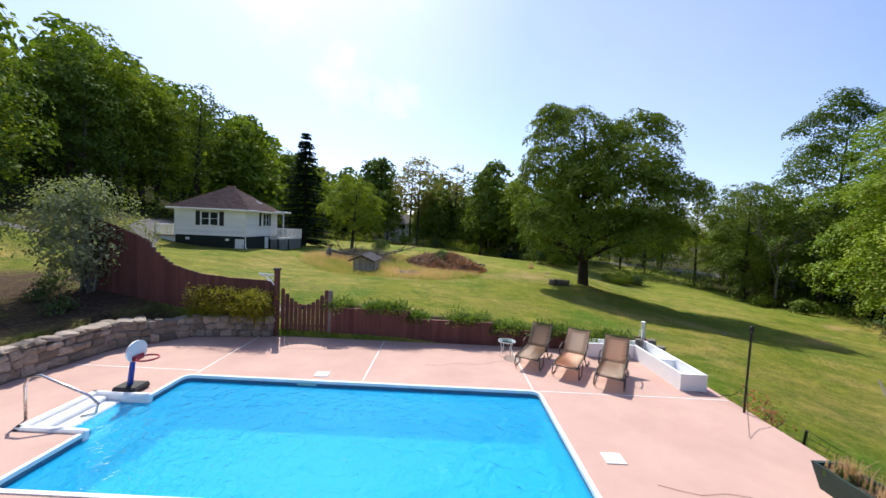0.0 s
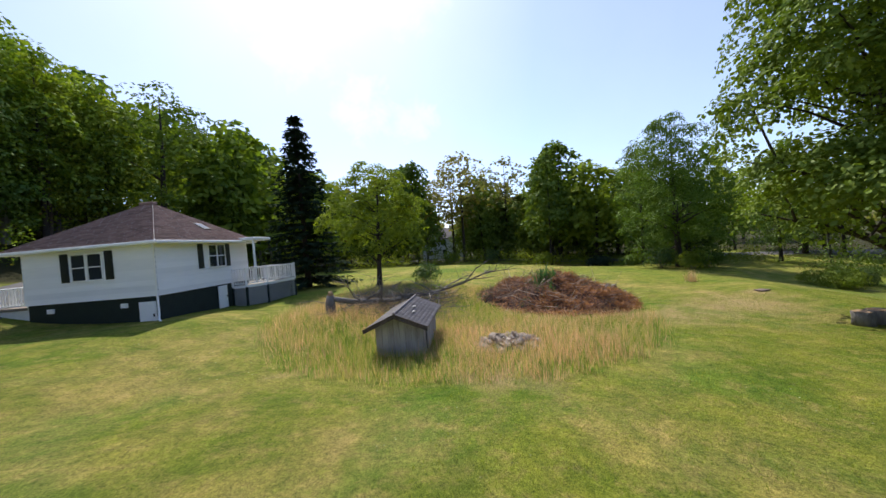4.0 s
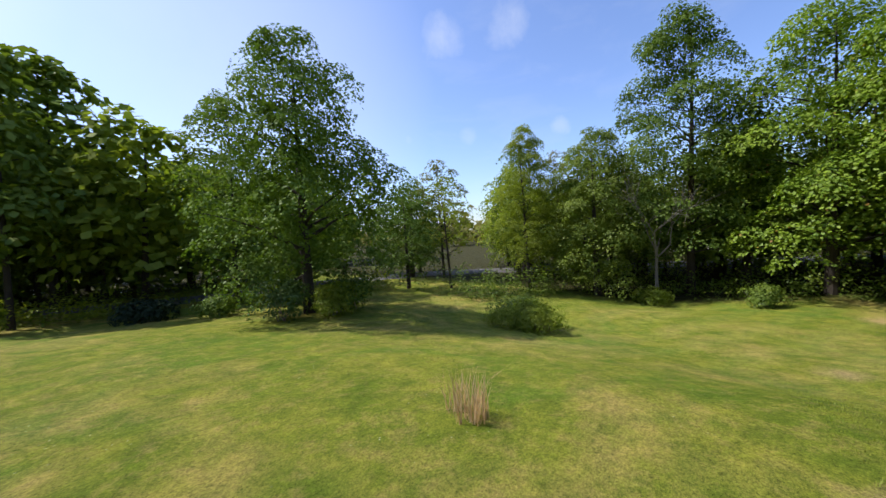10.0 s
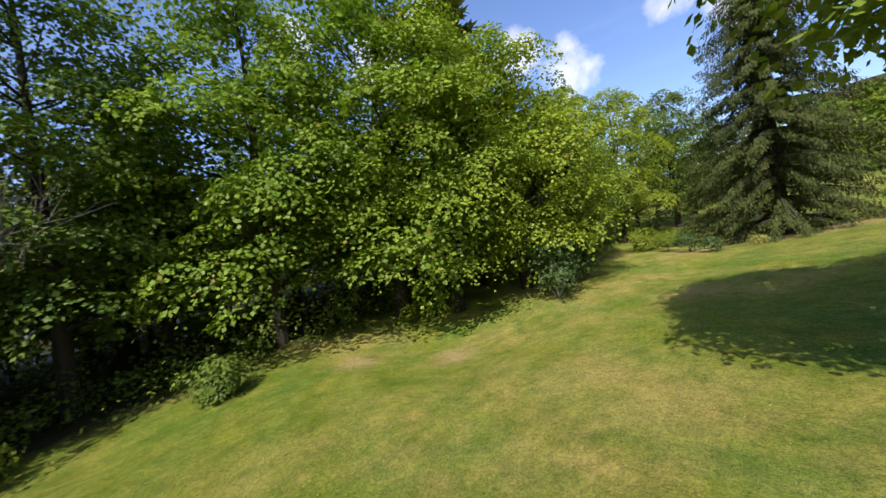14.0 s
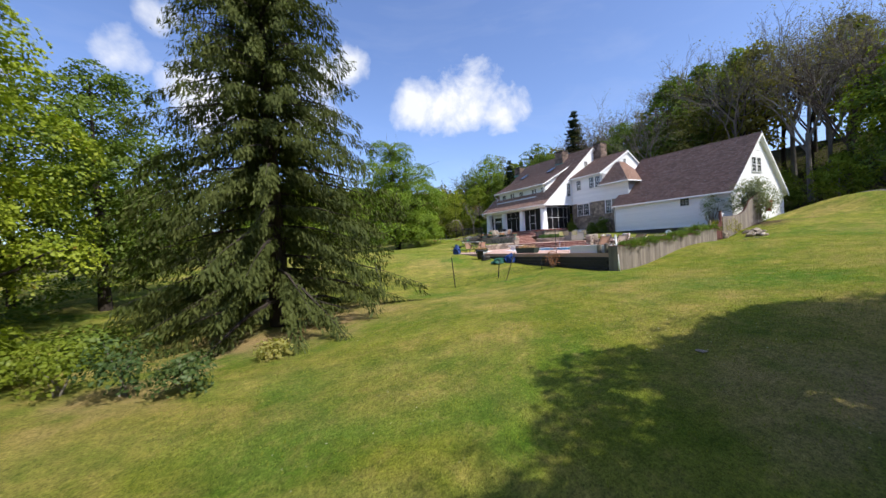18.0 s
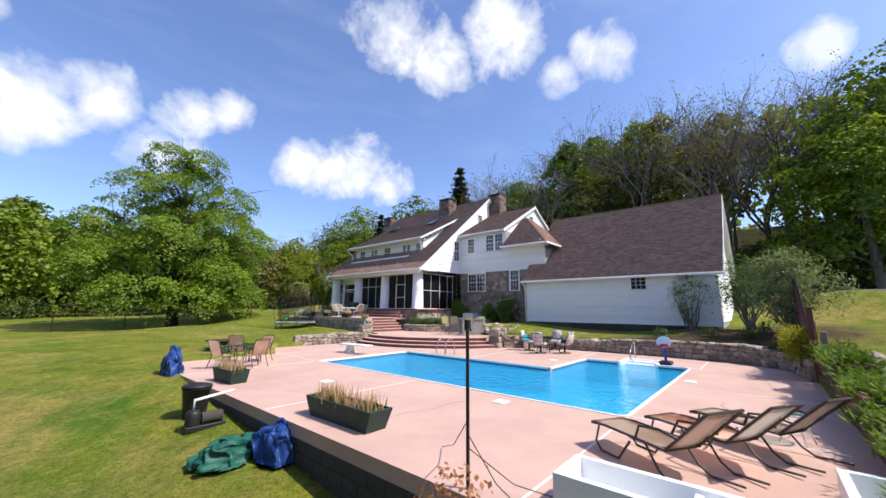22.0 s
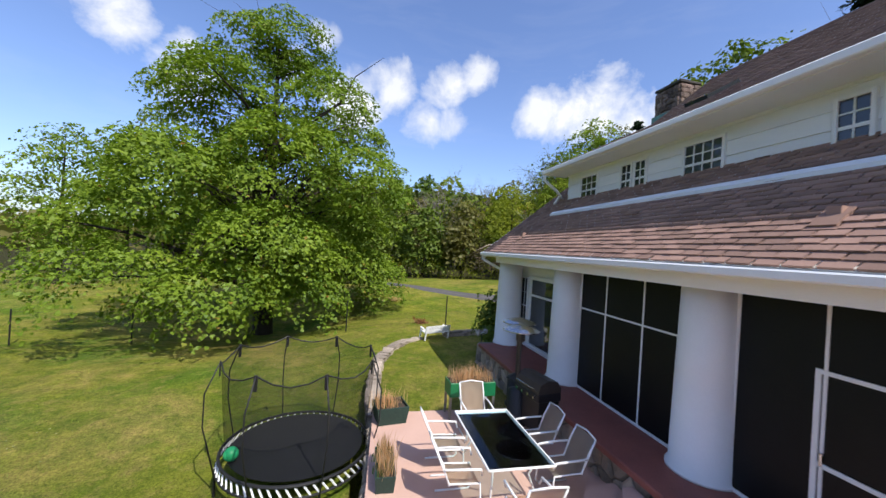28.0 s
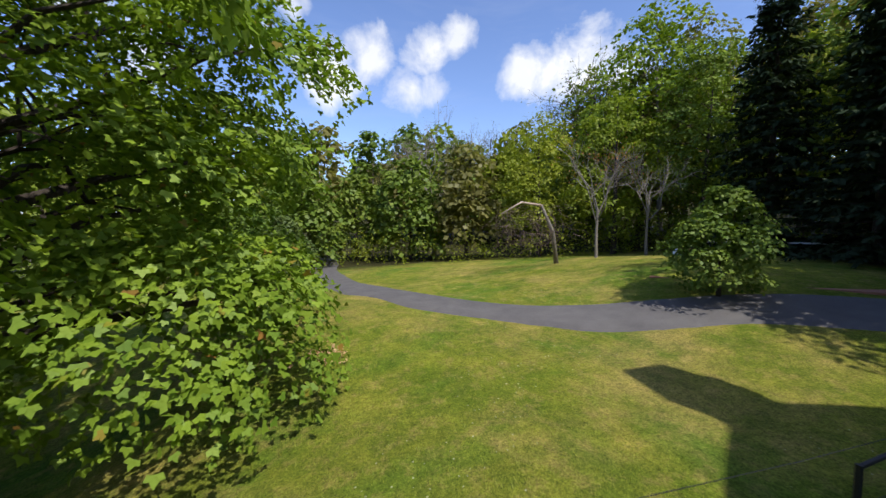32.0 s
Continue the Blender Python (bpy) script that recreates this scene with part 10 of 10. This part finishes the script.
# junipers in the fence planters and in the raised bed
JX = (-3.45, -2.2, -1.55, -0.9, 0.55, 1.15, 1.75, 2.4, 3.4, 4.0, 4.7, 5.35, 5.9)
for i, x in enumerate(JX):
    shrub(x, 12.55, 0.46, 0.36 if x < 0 else 0.3, "leaf_juniper", "feathery yellow-green juniper spilling from the planter", 70 + i, 40, 30, 0.14, 3, "juniper", "juniper", z=(0.82 if x < -1.05 else 0.56 if x < 1.66 else 0.34 if x < 4.3 else 0.2), spread=0.2, flat=0.07, group="junipers in the fence planters", upright=0.75, wide=1.25)
for i, (x, y) in enumerate(((-9.35, -8.6), (-9.7, -7.7), (-10.1, -6.9), (-10.8, -6.2), (-10.9, -5.2), (-10.6, -7.9))):
    shrub(x, y, 0.72, 0.5, "leaf_juniper_dark", "low spreading juniper filling the raised bed", 90 + i, 130, 60, 0.05, 3, "juniper", "juniper", z=0.93, spread=0.2, flat=0.05, group="junipers in the raised bed")

# ---- long grass round the shed and the piles ----


def meadow(seed, n, zones, mask, height, width, per=5, lean=0.3):
    rng = np.random.default_rng(seed)
    out = []
    for x0, x1, y0, y1 in zones:
        k = int(n * (x1 - x0) * (y1 - y0) / sum((b - a) * (d - c) for a, b, c, d in zones))
        x, y = rng.uniform(x0, x1, k), rng.uniform(y0, y1, k)
        wave = np.sin(x * 0.55 + 1.2 * np.sin(y * 0.4)) * np.cos(y * 0.5 + seed) * 0.5 + 0.5
        keep = rng.random(k) < wave * (1 - mask) + mask
        out.append(np.stack([x[keep], y[keep], lawn(x[keep], y[keep]) - 0.02], 1))
    c = np.concatenate(out)
    inside = ((c[:, 0] + 5.0) / 8.2) ** 2 + ((c[:, 1] - 35.4) / 8.3) ** 2 < 0.75 + 0.35 * rng.random(len(c))
    pit = (((c[:, 0] - 0.3) / 4.6) ** 2 + ((c[:, 1] - 39.8) / 5.9) ** 2 > 1) & ((np.abs(c[:, 0] + 6.6) > 0.85) | (np.abs(c[:, 1] - 31.4) > 1.6)) & (np.hypot(c[:, 0] + 3.1, c[:, 1] - 30.9) > 0.9)
    v, f = blades(rng, c[inside & pit], per, 0.12, height, width, lean)
    return raw_mesh("long_grass", v, f)


ZONE = [(-13.5, 3.5, 27, 44.5)]
tagged(link("long_grass", meadow(1, 19000, ZONE, 0.12, 0.5, 0.009, 4, 0.6), "grass_dry"), "long dry pinkish grass round the shed", "long grass", kind="stuff")
tagged(link("long_grass", meadow(4, 22000, ZONE, 0.35, 0.36, 0.010, 4, 0.6), "grass_tall"), "long yellow-green grass round the shed", "long grass", kind="stuff")
tagged(link("weeds", meadow(9, 9500, ZONE, 0.12, 0.30, 0.014, 6, 0.7), "grass_green"), "rank green weeds in the long grass", "weeds", kind="stuff")
tuft = np.stack([_g.normal(10.6, .16, 16), _g.normal(45.3, .16, 16), np.zeros(16)], 1)
tuft[:, 2] = lawn(tuft[:, 0], tuft[:, 1])
vv, ff = blades(_g, tuft, 9, 0.06, 0.8, 0.02, 0.4)
tagged(link("grass_tuft", raw_mesh("grass_tuft", vv, ff), "grass_dry"), "tall dry grass tuft standing in the mown lawn", "grass tuft")

# ---- side lawn: bench, wire fence, gate frame, court ----
bench = local("garden_bench", "white painted slatted garden bench on the lawn's edge", "bench")
for x in (-0.6, 0.6):
    part("leg", abox(x - 0.03, x + 0.03, -0.02, 0.04, 0, 0.82, 0.006), "white", bench)
    part("leg", abox(x - 0.03, x + 0.03, -0.48, -0.42, 0, 0.6, 0.006), "white", bench)
    part("armrest", abox(x - 0.04, x + 0.04, -0.52, 0.02, 0.6, 0.63, 0.006), "white", bench)
for k in range(5):
    part("seat_slat", abox(-0.62, 0.62, -0.47 + 0.095 * k, -0.39 + 0.095 * k, 0.40, 0.425, 0.004), "white", bench)
for k in range(5):
    part("back_slat", abox(-0.62, 0.62, -0.015 + 0.01 * k, 0.008 + 0.01 * k, 0.46 + 0.085 * k, 0.525 + 0.085 * k, 0.004), "white", bench)
bench.matrix_basis = pose(-8.72, -24.75, ground_z(-8.72, -24.75) - 0.02, -10, 0, 22) @ Matrix.Diagonal((1.0, 0.9, 0.75, 1))



def wire_fence(pts, h, label, every=1, panel=True):
    e = thing("wire_fence", (*pts[0], ground_z(*pts[0])), label, "fence")
    for x, y in pts:
        g = ground_z(x, y)
        part("post", atube([(x, y, g - 0.2), (x, y, g + h)], 0.03, 6), "iron", e)
    if panel:
        for (x0, y0), (x1, y1) in zip(pts, pts[1:]):
            a, b = ground_z(x0, y0), ground_z(x1, y1)
            for z in (0.25, 0.75, h - 0.1):
                part("wire", atube([(x0, y0, a + z), ((x0 + x1) / 2, (y0 + y1) / 2, (a + b) / 2 + z - 0.04), (x1, y1, b + z)], 0.004, 4), "iron", e)
    return e


wire_fence([(-15.5, -27.3), (-9.7, -27.2), (-4.8, -27.3), (4.6, -28.3), (8.7, -27.8)], 1.5, "thin dark wire fence across the side lawn")
low_net = thing("net_fence", (13.4, 6.9, ground_z(13.4, 6.9)), "low sagging dark net fence on thin leaning posts below the deck", "fence")
NET = [(7.7, 8.1), (10.5, 7.2), (13.4, 6.9), (16.6, 3.2), (15.0, -2.3)]
for k, (x, y) in enumerate(NET):
    g = ground_z(x, y)
    part("post", atube([(x, y, g - 0.2), (x + (0.0, -0.25, 0.1, -0.05, 0.0)[k], y - 0.1, g + (0.8, 1.15, 1.75, 1.3, 1.2)[k])], 0.028, 6), "iron", low_net)
for (x0, y0), (x1, y1) in zip(NET, NET[1:]):
    bm = bmesh.new()
    n = int(math.hypot(x1 - x0, y1 - y0) / 0.16)
    rows_n = [[Vector((x0 + (x1 - x0) * i / n, y0 + (y1 - y0) * i / n, 0)) for i in range(n + 1)] for _ in range(6)]
    for r, row in enumerate(rows_n):
        for i, p in enumerate(row):
            u = i / n
            p.z = ground_z(p.x, p.y) + 0.03 + (0.16 - 0.09 * math.sin(math.pi * u)) * r
        tube(bm, row[::3] + ([row[-1]] if n % 3 else []), 0.005, 3, False)
    for i in range(n + 1):
        tube(bm, [rows_n[0][i], rows_n[5][min(n, i + 1)]], 0.003, 3, False)
    part("net", bm, "iron", low_net, "thin dark netting")
gate2 = thing("metal_gate", (-14.6, -26.8, 1.7), "black metal gate frame with a diagonal brace", "gate")
gz = ground_z(-14.6, -27)
for x, y, h in ((-13.75, -27.4, 1.05), (-15.3, -27.35, 1.75), (-15.5, -25.8, 1.75), (-14.5, -27.4, 1.1)):
    part("post", atube([(x, y, gz - 0.2), (x, y, gz + h)], 0.035, 6), "iron", gate2)
part("top_rail", atube([(-15.3, -27.35, gz + 1.75), (-15.5, -25.8, gz + 1.75)], 0.03, 6), "iron", gate2)
part("top_rail", atube([(-13.75, -27.4, gz + 1.02), (-15.3, -27.35, gz + 1.3)], 0.03, 6), "iron", gate2)
part("brace", atube([(-14.2, -27.4, gz), (-15.3, -27.35, gz + 1.7)], 0.03, 6), "iron", gate2)
lamps = thing("twin_lamp", (-9.87, -22.15, 1.3), "pair of small round garden lamps on a bar", "garden lamp")
part("bar", atube([(-9.7, -22.0, 2.25), (-10.05, -22.3, 2.25)], 0.02, 6), "plastic_white", lamps)
part("stake", atube([(-9.87, -22.15, 1.2), (-9.87, -22.15, 2.25)], 0.015, 6), "iron", lamps)
for s in (-1, 1):
    part("globe", alathe([(0.03, -0.1), (0.085, -0.06), (0.105, 0), (0.085, 0.07), (0.03, 0.1)], (-9.87 + 0.2 * s, -22.15 + 0.17 * s, 2.27), 14), "table_glass_dim", lamps, "", True)
for x, y, r, mt, lb in ((-8.5, -27.9, 0.26, "leaf_dead", "patch of red-brown dead leaves on the lawn"), (-7.75, -34.5, 0.6, "grass_dry", "low mound of dry cut grass")):
    e = thing("leaf_patch", (x, y, ground_z(x, y)), lb, "dead leaves")
    rg = np.random.default_rng(int(-y))
    c = np.stack([rg.normal(0, r * .5, 30), rg.normal(0, r * .5, 30), np.full(30, .05) + .1 * rg.random(30)], 1)
    vv, ff = leaf_cloud(rg, c, 12, 0.2, 0.03, 0.09, 1)
    vv[:, 2] = np.maximum(vv[:, 2], 0.01)
    link("leaves", raw_mesh("leaves", vv, ff), mt, e, m=pose(0, 0, 0))

M["court"] = mat("grey_green_court", (0.16, 0.21, 0.185), (0.12, 0.165, 0.15), 1.0, 0.9, 0.2, 50, stain=(0.2, 0.2, 0.17))
M["court_red"] = mat("red_clay_court", (0.36, 0.16, 0.10), (0.28, 0.13, 0.085), 1.0, 0.95, 0.3, 50)
court = thing("tennis_court", (-28, -37, 3.2), "grey-green tennis court with a red clay surround and dark fence", "tennis court")
cz = ground_z(-25.5, -36.5) - 0.3
cm = Matrix.Translation((-30.5, -38.5, cz)) @ pose(0, 0, 0, 0, 0, 40)
part("surround", abox(-9, 9, -5.5, 5.5, -1.5, 0.0, 0, cm), "court_red", court, "red clay surround")
part("surface", abox(-7.5, 7.5, -4.2, 4.2, 0.0, 0.02, 0, cm), "court", court)
for dims in ((-7.0, 7.0, -3.6, -3.55), (-7.0, 7.0, 3.55, 3.6), (-7.0, -6.95, -3.6, 3.6), (6.95, 7.0, -3.6, 3.6), (-7.0, 7.0, -0.03, 0.03)):
    part("court_line", abox(*dims, 0.02, 0.025, 0, cm), "joint", court)
for y in (-4.4, 4.4):
    part("net_post", abox(-0.04, 0.04, y - 0.04, y + 0.04, 0, 1.05, 0, cm), "iron", court)
part("net", abox(-0.01, 0.01, -4.4, 4.4, 0.1, 1.0, 0, cm), "net", court)
part("net_band", abox(-0.02, 0.02, -4.4, 4.4, 0.95, 1.02, 0, cm), "joint", court)
for k in range(7):
    part("fence_post", abox(-9 + 3 * k - 0.03, -9 + 3 * k + 0.03, 5.4, 5.46, -0.2, 1.3, 0, cm), "iron", court)
part("fence_rail", abox(-9, 9, 5.41, 5.45, 1.2, 1.25, 0, cm), "iron", court)
part("umpire_stand", abox(-0.3, 0.3, -5.3, -4.9, 0, 0.5, 0.02, cm), "white", court)
limb = thing("leaning_dead_tree", (-20.0, -44.5, 2.6), "dead tree with a long bleached horizontal limb", "dead tree")
bz = ground_z(-20, -44.5)
part("trunk", atube([(-20.8, -45, bz - 0.2), (-20.4, -44.8, bz + 2.0), (-19.4, -44.4, bz + 3.6)], [0.16, 0.12, 0.08], 8), "bark_grey", limb, "", True)
part("limb", atube([(-19.4, -44.4, bz + 3.6), (-17.8, -43.8, bz + 3.75), (-16.4, -43.4, bz + 3.1)], [0.08, 0.06, 0.02], 7), "twig_pale", limb, "bleached limb", True)
_q = np.random.default_rng(4)
n = 260
pp = np.stack([_q.uniform(-20.6, -16.6, n), _q.normal(-44.0, .7, n), bz + _q.uniform(1.2, 3.6, n)], 1)
vv, ff = sticks(_q, pp, np.stack([_q.normal(0, 1, n), _q.normal(0, 1, n), _q.normal(-0.5, .5, n)], 1), _q.uniform(.5, 1.5, n), _q.uniform(.006, .014, n))
link("twig_tangle", raw_mesh("twig_tangle", vv, ff), "twig", limb, "fine hanging twigs")["kind"] = "stuff"

# ---- odds and ends round the deck ----
M["tarp_blue"] = mat("blue_tarp", (0.015, 0.06, 0.25), (0.01, 0.035, 0.15), 4, 0.5, 0.4, 20)
M["tarp_green"] = mat("green_tarp", (0.012, 0.12, 0.085), (0.01, 0.07, 0.05), 4, 0.6, 0.4, 20)
M["turf"] = mat("green_turf_mat", (0.035, 0.17, 0.035), (0.025, 0.12, 0.028), 6, 0.95, 0.6, 120)
M["rust"] = mat("rusty_steel", (0.14, 0.06, 0.035), (0.06, 0.035, 0.028), 5, 0.85, 0.4, 40)


def soft(name, x, y, w, d, h, mt, label, category, seed):
    """A draped or crumpled low thing."""
    g = ground_z(x, y)
    bm = bmesh.new()
    bmesh.ops.create_icosphere(bm, subdivisions=5, radius=1.0)
    for v in bm.verts:
        at = v.co + Vector((seed * 3.1, 0, 0))
        q = Vector(noise.noise_vector(at * 1.5)) * 0.42 + Vector(noise.noise_vector(at * 4.2)) * 0.2 + Vector(noise.noise_vector(at * 10.0)) * 0.07
        v.co = Vector(((v.co.x + q.x) * w / 2, (v.co.y + q.y) * d / 2, max(0.0, v.co.z + q.z * 0.6) * h))
        v.co += Vector((x, y, g))
    e = thing(name, (x, y, g), label, category)
    part("cover", bm, mt, e, "", True)


soft("green_tarp", 7.6, 3.7, 1.1, 0.8, 0.4, "tarp_green", "crumpled dark green tarpaulin beside the block wall", "tarpaulin", 1)
soft("blue_tarp", 7.05, 4.3, 0.6, 0.9, 0.6, "tarp_blue", "crumpled blue tarpaulin beside the block wall", "tarpaulin", 2)
soft("blue_tarp", 7.0, -3.1, 0.5, 0.9, 0.8, "tarp_blue", "folded blue pool cover lying by the wall", "tarpaulin", 3)
bin_ = thing("rubbish_bin", (7.5, 1.2, ground_z(7.5, 1.2)), "black plastic bin beside the block wall", "bin")
g = ground_z(7.5, 1.2)
part("body", alathe([(0.22, 0), (0.25, 0.3), (0.28, 0.62), (0.30, 0.63), (0.30, 0.67)], (7.5, 1.2, g), 18), "iron", bin_, "", True)
part("lid", alathe([(0.31, 0.67), (0.3, 0.71), (0.1, 0.76)], (7.5, 1.2, g), 18), "iron", bin_, "", True)
pump = thing("pool_pump", (7.4, 2.0, ground_z(7.4, 2.0)), "grey pool pump with filter pot", "pump")
g = ground_z(7.4, 2.0)
part("motor", atube([(7.2, 2.0, g + 0.22), (7.6, 2.0, g + 0.22)], 0.11, 14), "block", pump)
part("filter_pot", alathe([(0.12, 0), (0.14, 0.1), (0.14, 0.34), (0.1, 0.4)], (7.75, 2.0, g), 14), "iron", pump, "", True)
part("base", abox(7.15, 7.9, 1.85, 2.15, g, g + 0.1, 0.01), "iron", pump)
part("pipe", atube([(7.75, 2.0, g + 0.35), (7.75, 2.0, g + 0.6), (7.0, 2.0, g + 0.7)], 0.03, 8), "plastic_white", pump, "", True)
pole = thing("net_pole", (6.75, 8.45, 0), "thin black pole with a short crossbar at the deck's edge", "pole")
part("post", atube([(6.75, 8.45, -0.2), (6.75, 8.45, 1.9)], 0.022, 8), "iron", pole)
part("crossbar", atube([(6.6, 8.3, 1.82), (6.95, 8.65, 1.82)], 0.014, 6), "iron", pole)
part("pulley", abox(6.73, 6.79, 8.43, 8.49, 1.8, 1.93, 0.006), "iron", pole)
for p, q in (((6.75, 8.45, 0.75), (6.0, 7.4, 0.02)), ((6.75, 8.45, 0.6), (6.85, 9.3, 0.02)), ((6.75, 8.45, 0.45), (6.3, 9.4, 0.02))):
    m_ = [p[i] * 0.5 + q[i] * 0.5 - (0.12 if i == 2 else 0) for i in range(3)]
    part("loose_net_cord", atube([p, m_, q], 0.006, 4), "iron", pole)
stick = thing("leaning_stick", (10.7, 8.15, -1.3), "leaning wooden stake below the deck", "stake")
part("stake", atube([(10.7, 8.15, ground_z(10.7, 8.15) - 0.1), (11.4, 9.9, 0.33)], 0.025, 6), "fence_grey", stick)
mat_ = thing("turf_mat", (3.5, -7.5, 0.1), "bright green artificial turf mat by the deck", "turf mat")
bm = bmesh.new()
nx_, ny_ = 8, 12
vs = [[bm.verts.new((2.62 + 1.9 * i / nx_, -9.0 + 2.9 * j / ny_, max(0.012, ground_z(2.62 + 1.9 * i / nx_, -9.0 + 2.9 * j / ny_) + 0.06))) for i in range(nx_ + 1)] for j in range(ny_ + 1)]
for a, b in zip(vs, vs[1:]):
    for i in range(nx_):
        bm.faces.new((a[i], a[i + 1], b[i + 1], b[i]))
bmesh.ops.solidify(bm, geom=bm.faces[:], thickness=0.015)
part("mat", bm, "turf", mat_)
pit = thing("fire_pit", (4.2, -7.5, 0.1), "rusty square fire pit on a stone ring", "fire pit")
g = max(0.02, ground_z(4.2, -7.5)) + 0.05
part("bowl", alathe([(0.2, 0.18), (0.36, 0.24), (0.46, 0.36), (0.48, 0.38), (0.44, 0.38), (0.34, 0.28), (0.1, 0.24)], (4.2, -7.5, g), 20), "rust", pit, "", True)
for k in range(4):
    a = k * 1.571 + 0.78
    part("leg", atube([(4.2 + 0.3 * math.cos(a), -7.5 + 0.3 * math.sin(a), g - 0.02), (4.2 + 0.42 * math.cos(a), -7.5 + 0.42 * math.sin(a), g + 0.36)], 0.018, 6), "iron", pit)
part("table_frame", (lambda b: ([box(b, *q) for q in ((3.7, 4.7, -8.0, -7.92, g + 0.34, g + 0.4), (3.7, 4.7, -7.08, -7.0, g + 0.34, g + 0.4), (3.7, 3.78, -7.92, -7.08, g + 0.34, g + 0.4), (4.62, 4.7, -7.92, -7.08, g + 0.34, g + 0.4))], b)[1])(bmesh.new()), "iron", pit, "dark square rim")
rb = thing("red_bin", (-15.0, 11.75, 2.3), "red plastic bin standing behind the fence", "bin")
part("body", alathe([(0.2, 0), (0.24, 0.7), (0.27, 0.72), (0.27, 0.78)], (-15.0, 11.75, 2.2), 16), "red_plastic", rb, "", True)
part("lid", alathe([(0.275, 0.78), (0.25, 0.85), (0.05, 0.88)], (-15.0, 11.75, 2.2), 16), "red_plastic", rb, "", True)

# ---- houses far beyond the trees ----


def far_house(x, y, w, d, h, turn, label, wall_mat="siding", z=None):
    e = local("far_house", label, "house", "far houses")
    e["base"] = (0, 0, 0)
    part("wall", abox(-w / 2, w / 2, -d / 2, d / 2, -0.5, h), wall_mat, e)
    for s in (-1, 1):
        bm = bmesh.new()
        plate(bm, [(-w / 2 - 0.3, s * (d / 2 + 0.4), h - 0.15), (w / 2 + 0.3, s * (d / 2 + 0.4), h - 0.15), (w / 2 + 0.3, 0, h + d * 0.34), (-w / 2 - 0.3, 0, h + d * 0.34)], 0.15, (0, 0, 1))
        part("roof", bm, "shingle_grey", e)
        bm = bmesh.new()
        plate(bm, [(s * w / 2, -d / 2, h), (s * w / 2, d / 2, h), (s * w / 2, 0, h + d * 0.33)], -0.12 * s, (1, 0, 0))
        part("gable", bm, wall_mat, e)
    for s in (-1, 1):
        for k in range(3):
            xx = -w / 2 + w * (k + 0.5) / 3
            for zz in ([0.9, 3.5] if h > 4 else [1.0]):
                p = part("window", abox(xx - 0.5, xx + 0.5, s * d / 2 - 0.03, s * d / 2 + 0.03, zz, zz + 1.3), "glass", e)
                part("frame", abox(xx - 0.6, xx + 0.6, s * d / 2 - 0.05, s * d / 2 + 0.05, zz - 0.1, zz), "white", p)
                part("frame", abox(xx - 0.6, xx + 0.6, s * d / 2 - 0.05, s * d / 2 + 0.05, zz + 1.3, zz + 1.4), "white", p)
    part("chimney", abox(w * 0.2, w * 0.2 + 0.7, -0.3, 0.4, h, h + d * 0.34 + 0.9), "stone", e)
    e.matrix_basis = pose(x, y, ground_z(x, y) if z is None else z, 0, 0, turn)


far_house(-14, 118, 11, 8, 5.2, 12, "pale grey two-storey house half hidden behind trees")
far_house(-46, 112, 10, 7, 5.0, -20, "pale house with grey roof among the trees")
far_house(76, 40, 12, 8, 3.2, 85, "low tan house across the road", "plank_white")
far_house(80, 12, 11, 8, 3.4, 95, "low white house across the road behind trees")

# ---- blades in the mown lawn, nearest the way ----


def lawn_blades(seed, n, x0, x1, y0, y1, h=0.055):
    rng = np.random.default_rng(seed)
    x, y = rng.uniform(x0, x1, n), rng.uniform(y0, y1, n)
    ok = np.ones(n, bool)
    for a, b, c, d in CUTS:
        ok &= ~((x > a - 0.05) & (x < b + 0.05) & (y > c - 0.05) & (y < d + 0.05))
    x, y = x[ok], y[ok]
    k = len(x)
    z = lawn(x, y) + 0.04 * np.sin(x * 0.9 + 1.3 * np.sin(y * 0.37)) * np.sin(y * 0.7) - 0.015
    a = rng.random(k) * 6.283
    hh = h * rng.uniform(0.5, 1.5, k)
    w = 0.005 + 0.008 * rng.random(k)
    ln = rng.normal(0, 0.6, k) * hh
    v = np.stack([np.stack([x - w * np.cos(a), y - w * np.sin(a), z], 1), np.stack([x + w * np.cos(a), y + w * np.sin(a), z], 1), np.stack([x - ln * np.sin(a), y + ln * np.cos(a), z + hh], 1)], 1).reshape(-1, 3)
    return v, np.arange(3 * k).reshape(-1, 3)


M["grass_lawn"] = leaf_mat("lawn_blades", (0.12, 0.185, 0.02), (0.30, 0.30, 0.06), 0.4)
for i, (n, x0, x1, y0, y1) in enumerate(((26000, -5, 12, 13.3, 28), (26000, 2, 20, 28, 40), (24000, 12, 26, 13, 30), (16000, -9, 8, -24, -9.2), (16000, -13, -2, -36, -24))):
    vv, ff = lawn_blades(200 + i, n, x0, x1, y0, y1)
    tagged(link("grass", raw_mesh("grass", vv, ff), "grass_lawn"), "short mown grass blades and clover", "grass", kind="stuff")

shrub(7.25, 8.6, 0.55, 1.4, "leaf_dead", "half-dead creeper with brown leaves on the block wall", 160, 34, 14, 0.07, 6, "creeper", "creeper", spread=0.25)
for i, (x, y, r, h) in enumerate(((23.5, 12.8, .5, .6), (25.6, 14.2, .9, 1.0), (27.0, 13.2, 1.0, 1.5), (28.5, 12.0, 1.1, 1.8))):
    shrub(x, y, r, h, ("grass_tall", "leaf_shrub", "leaf_shrub", "leaf_light")[i], "weeds and brambles beside the spruce", 170 + i, 40, 22, 0.11, 4, "bramble", "bramble", spread=0.3, group="brambles by the spruce")
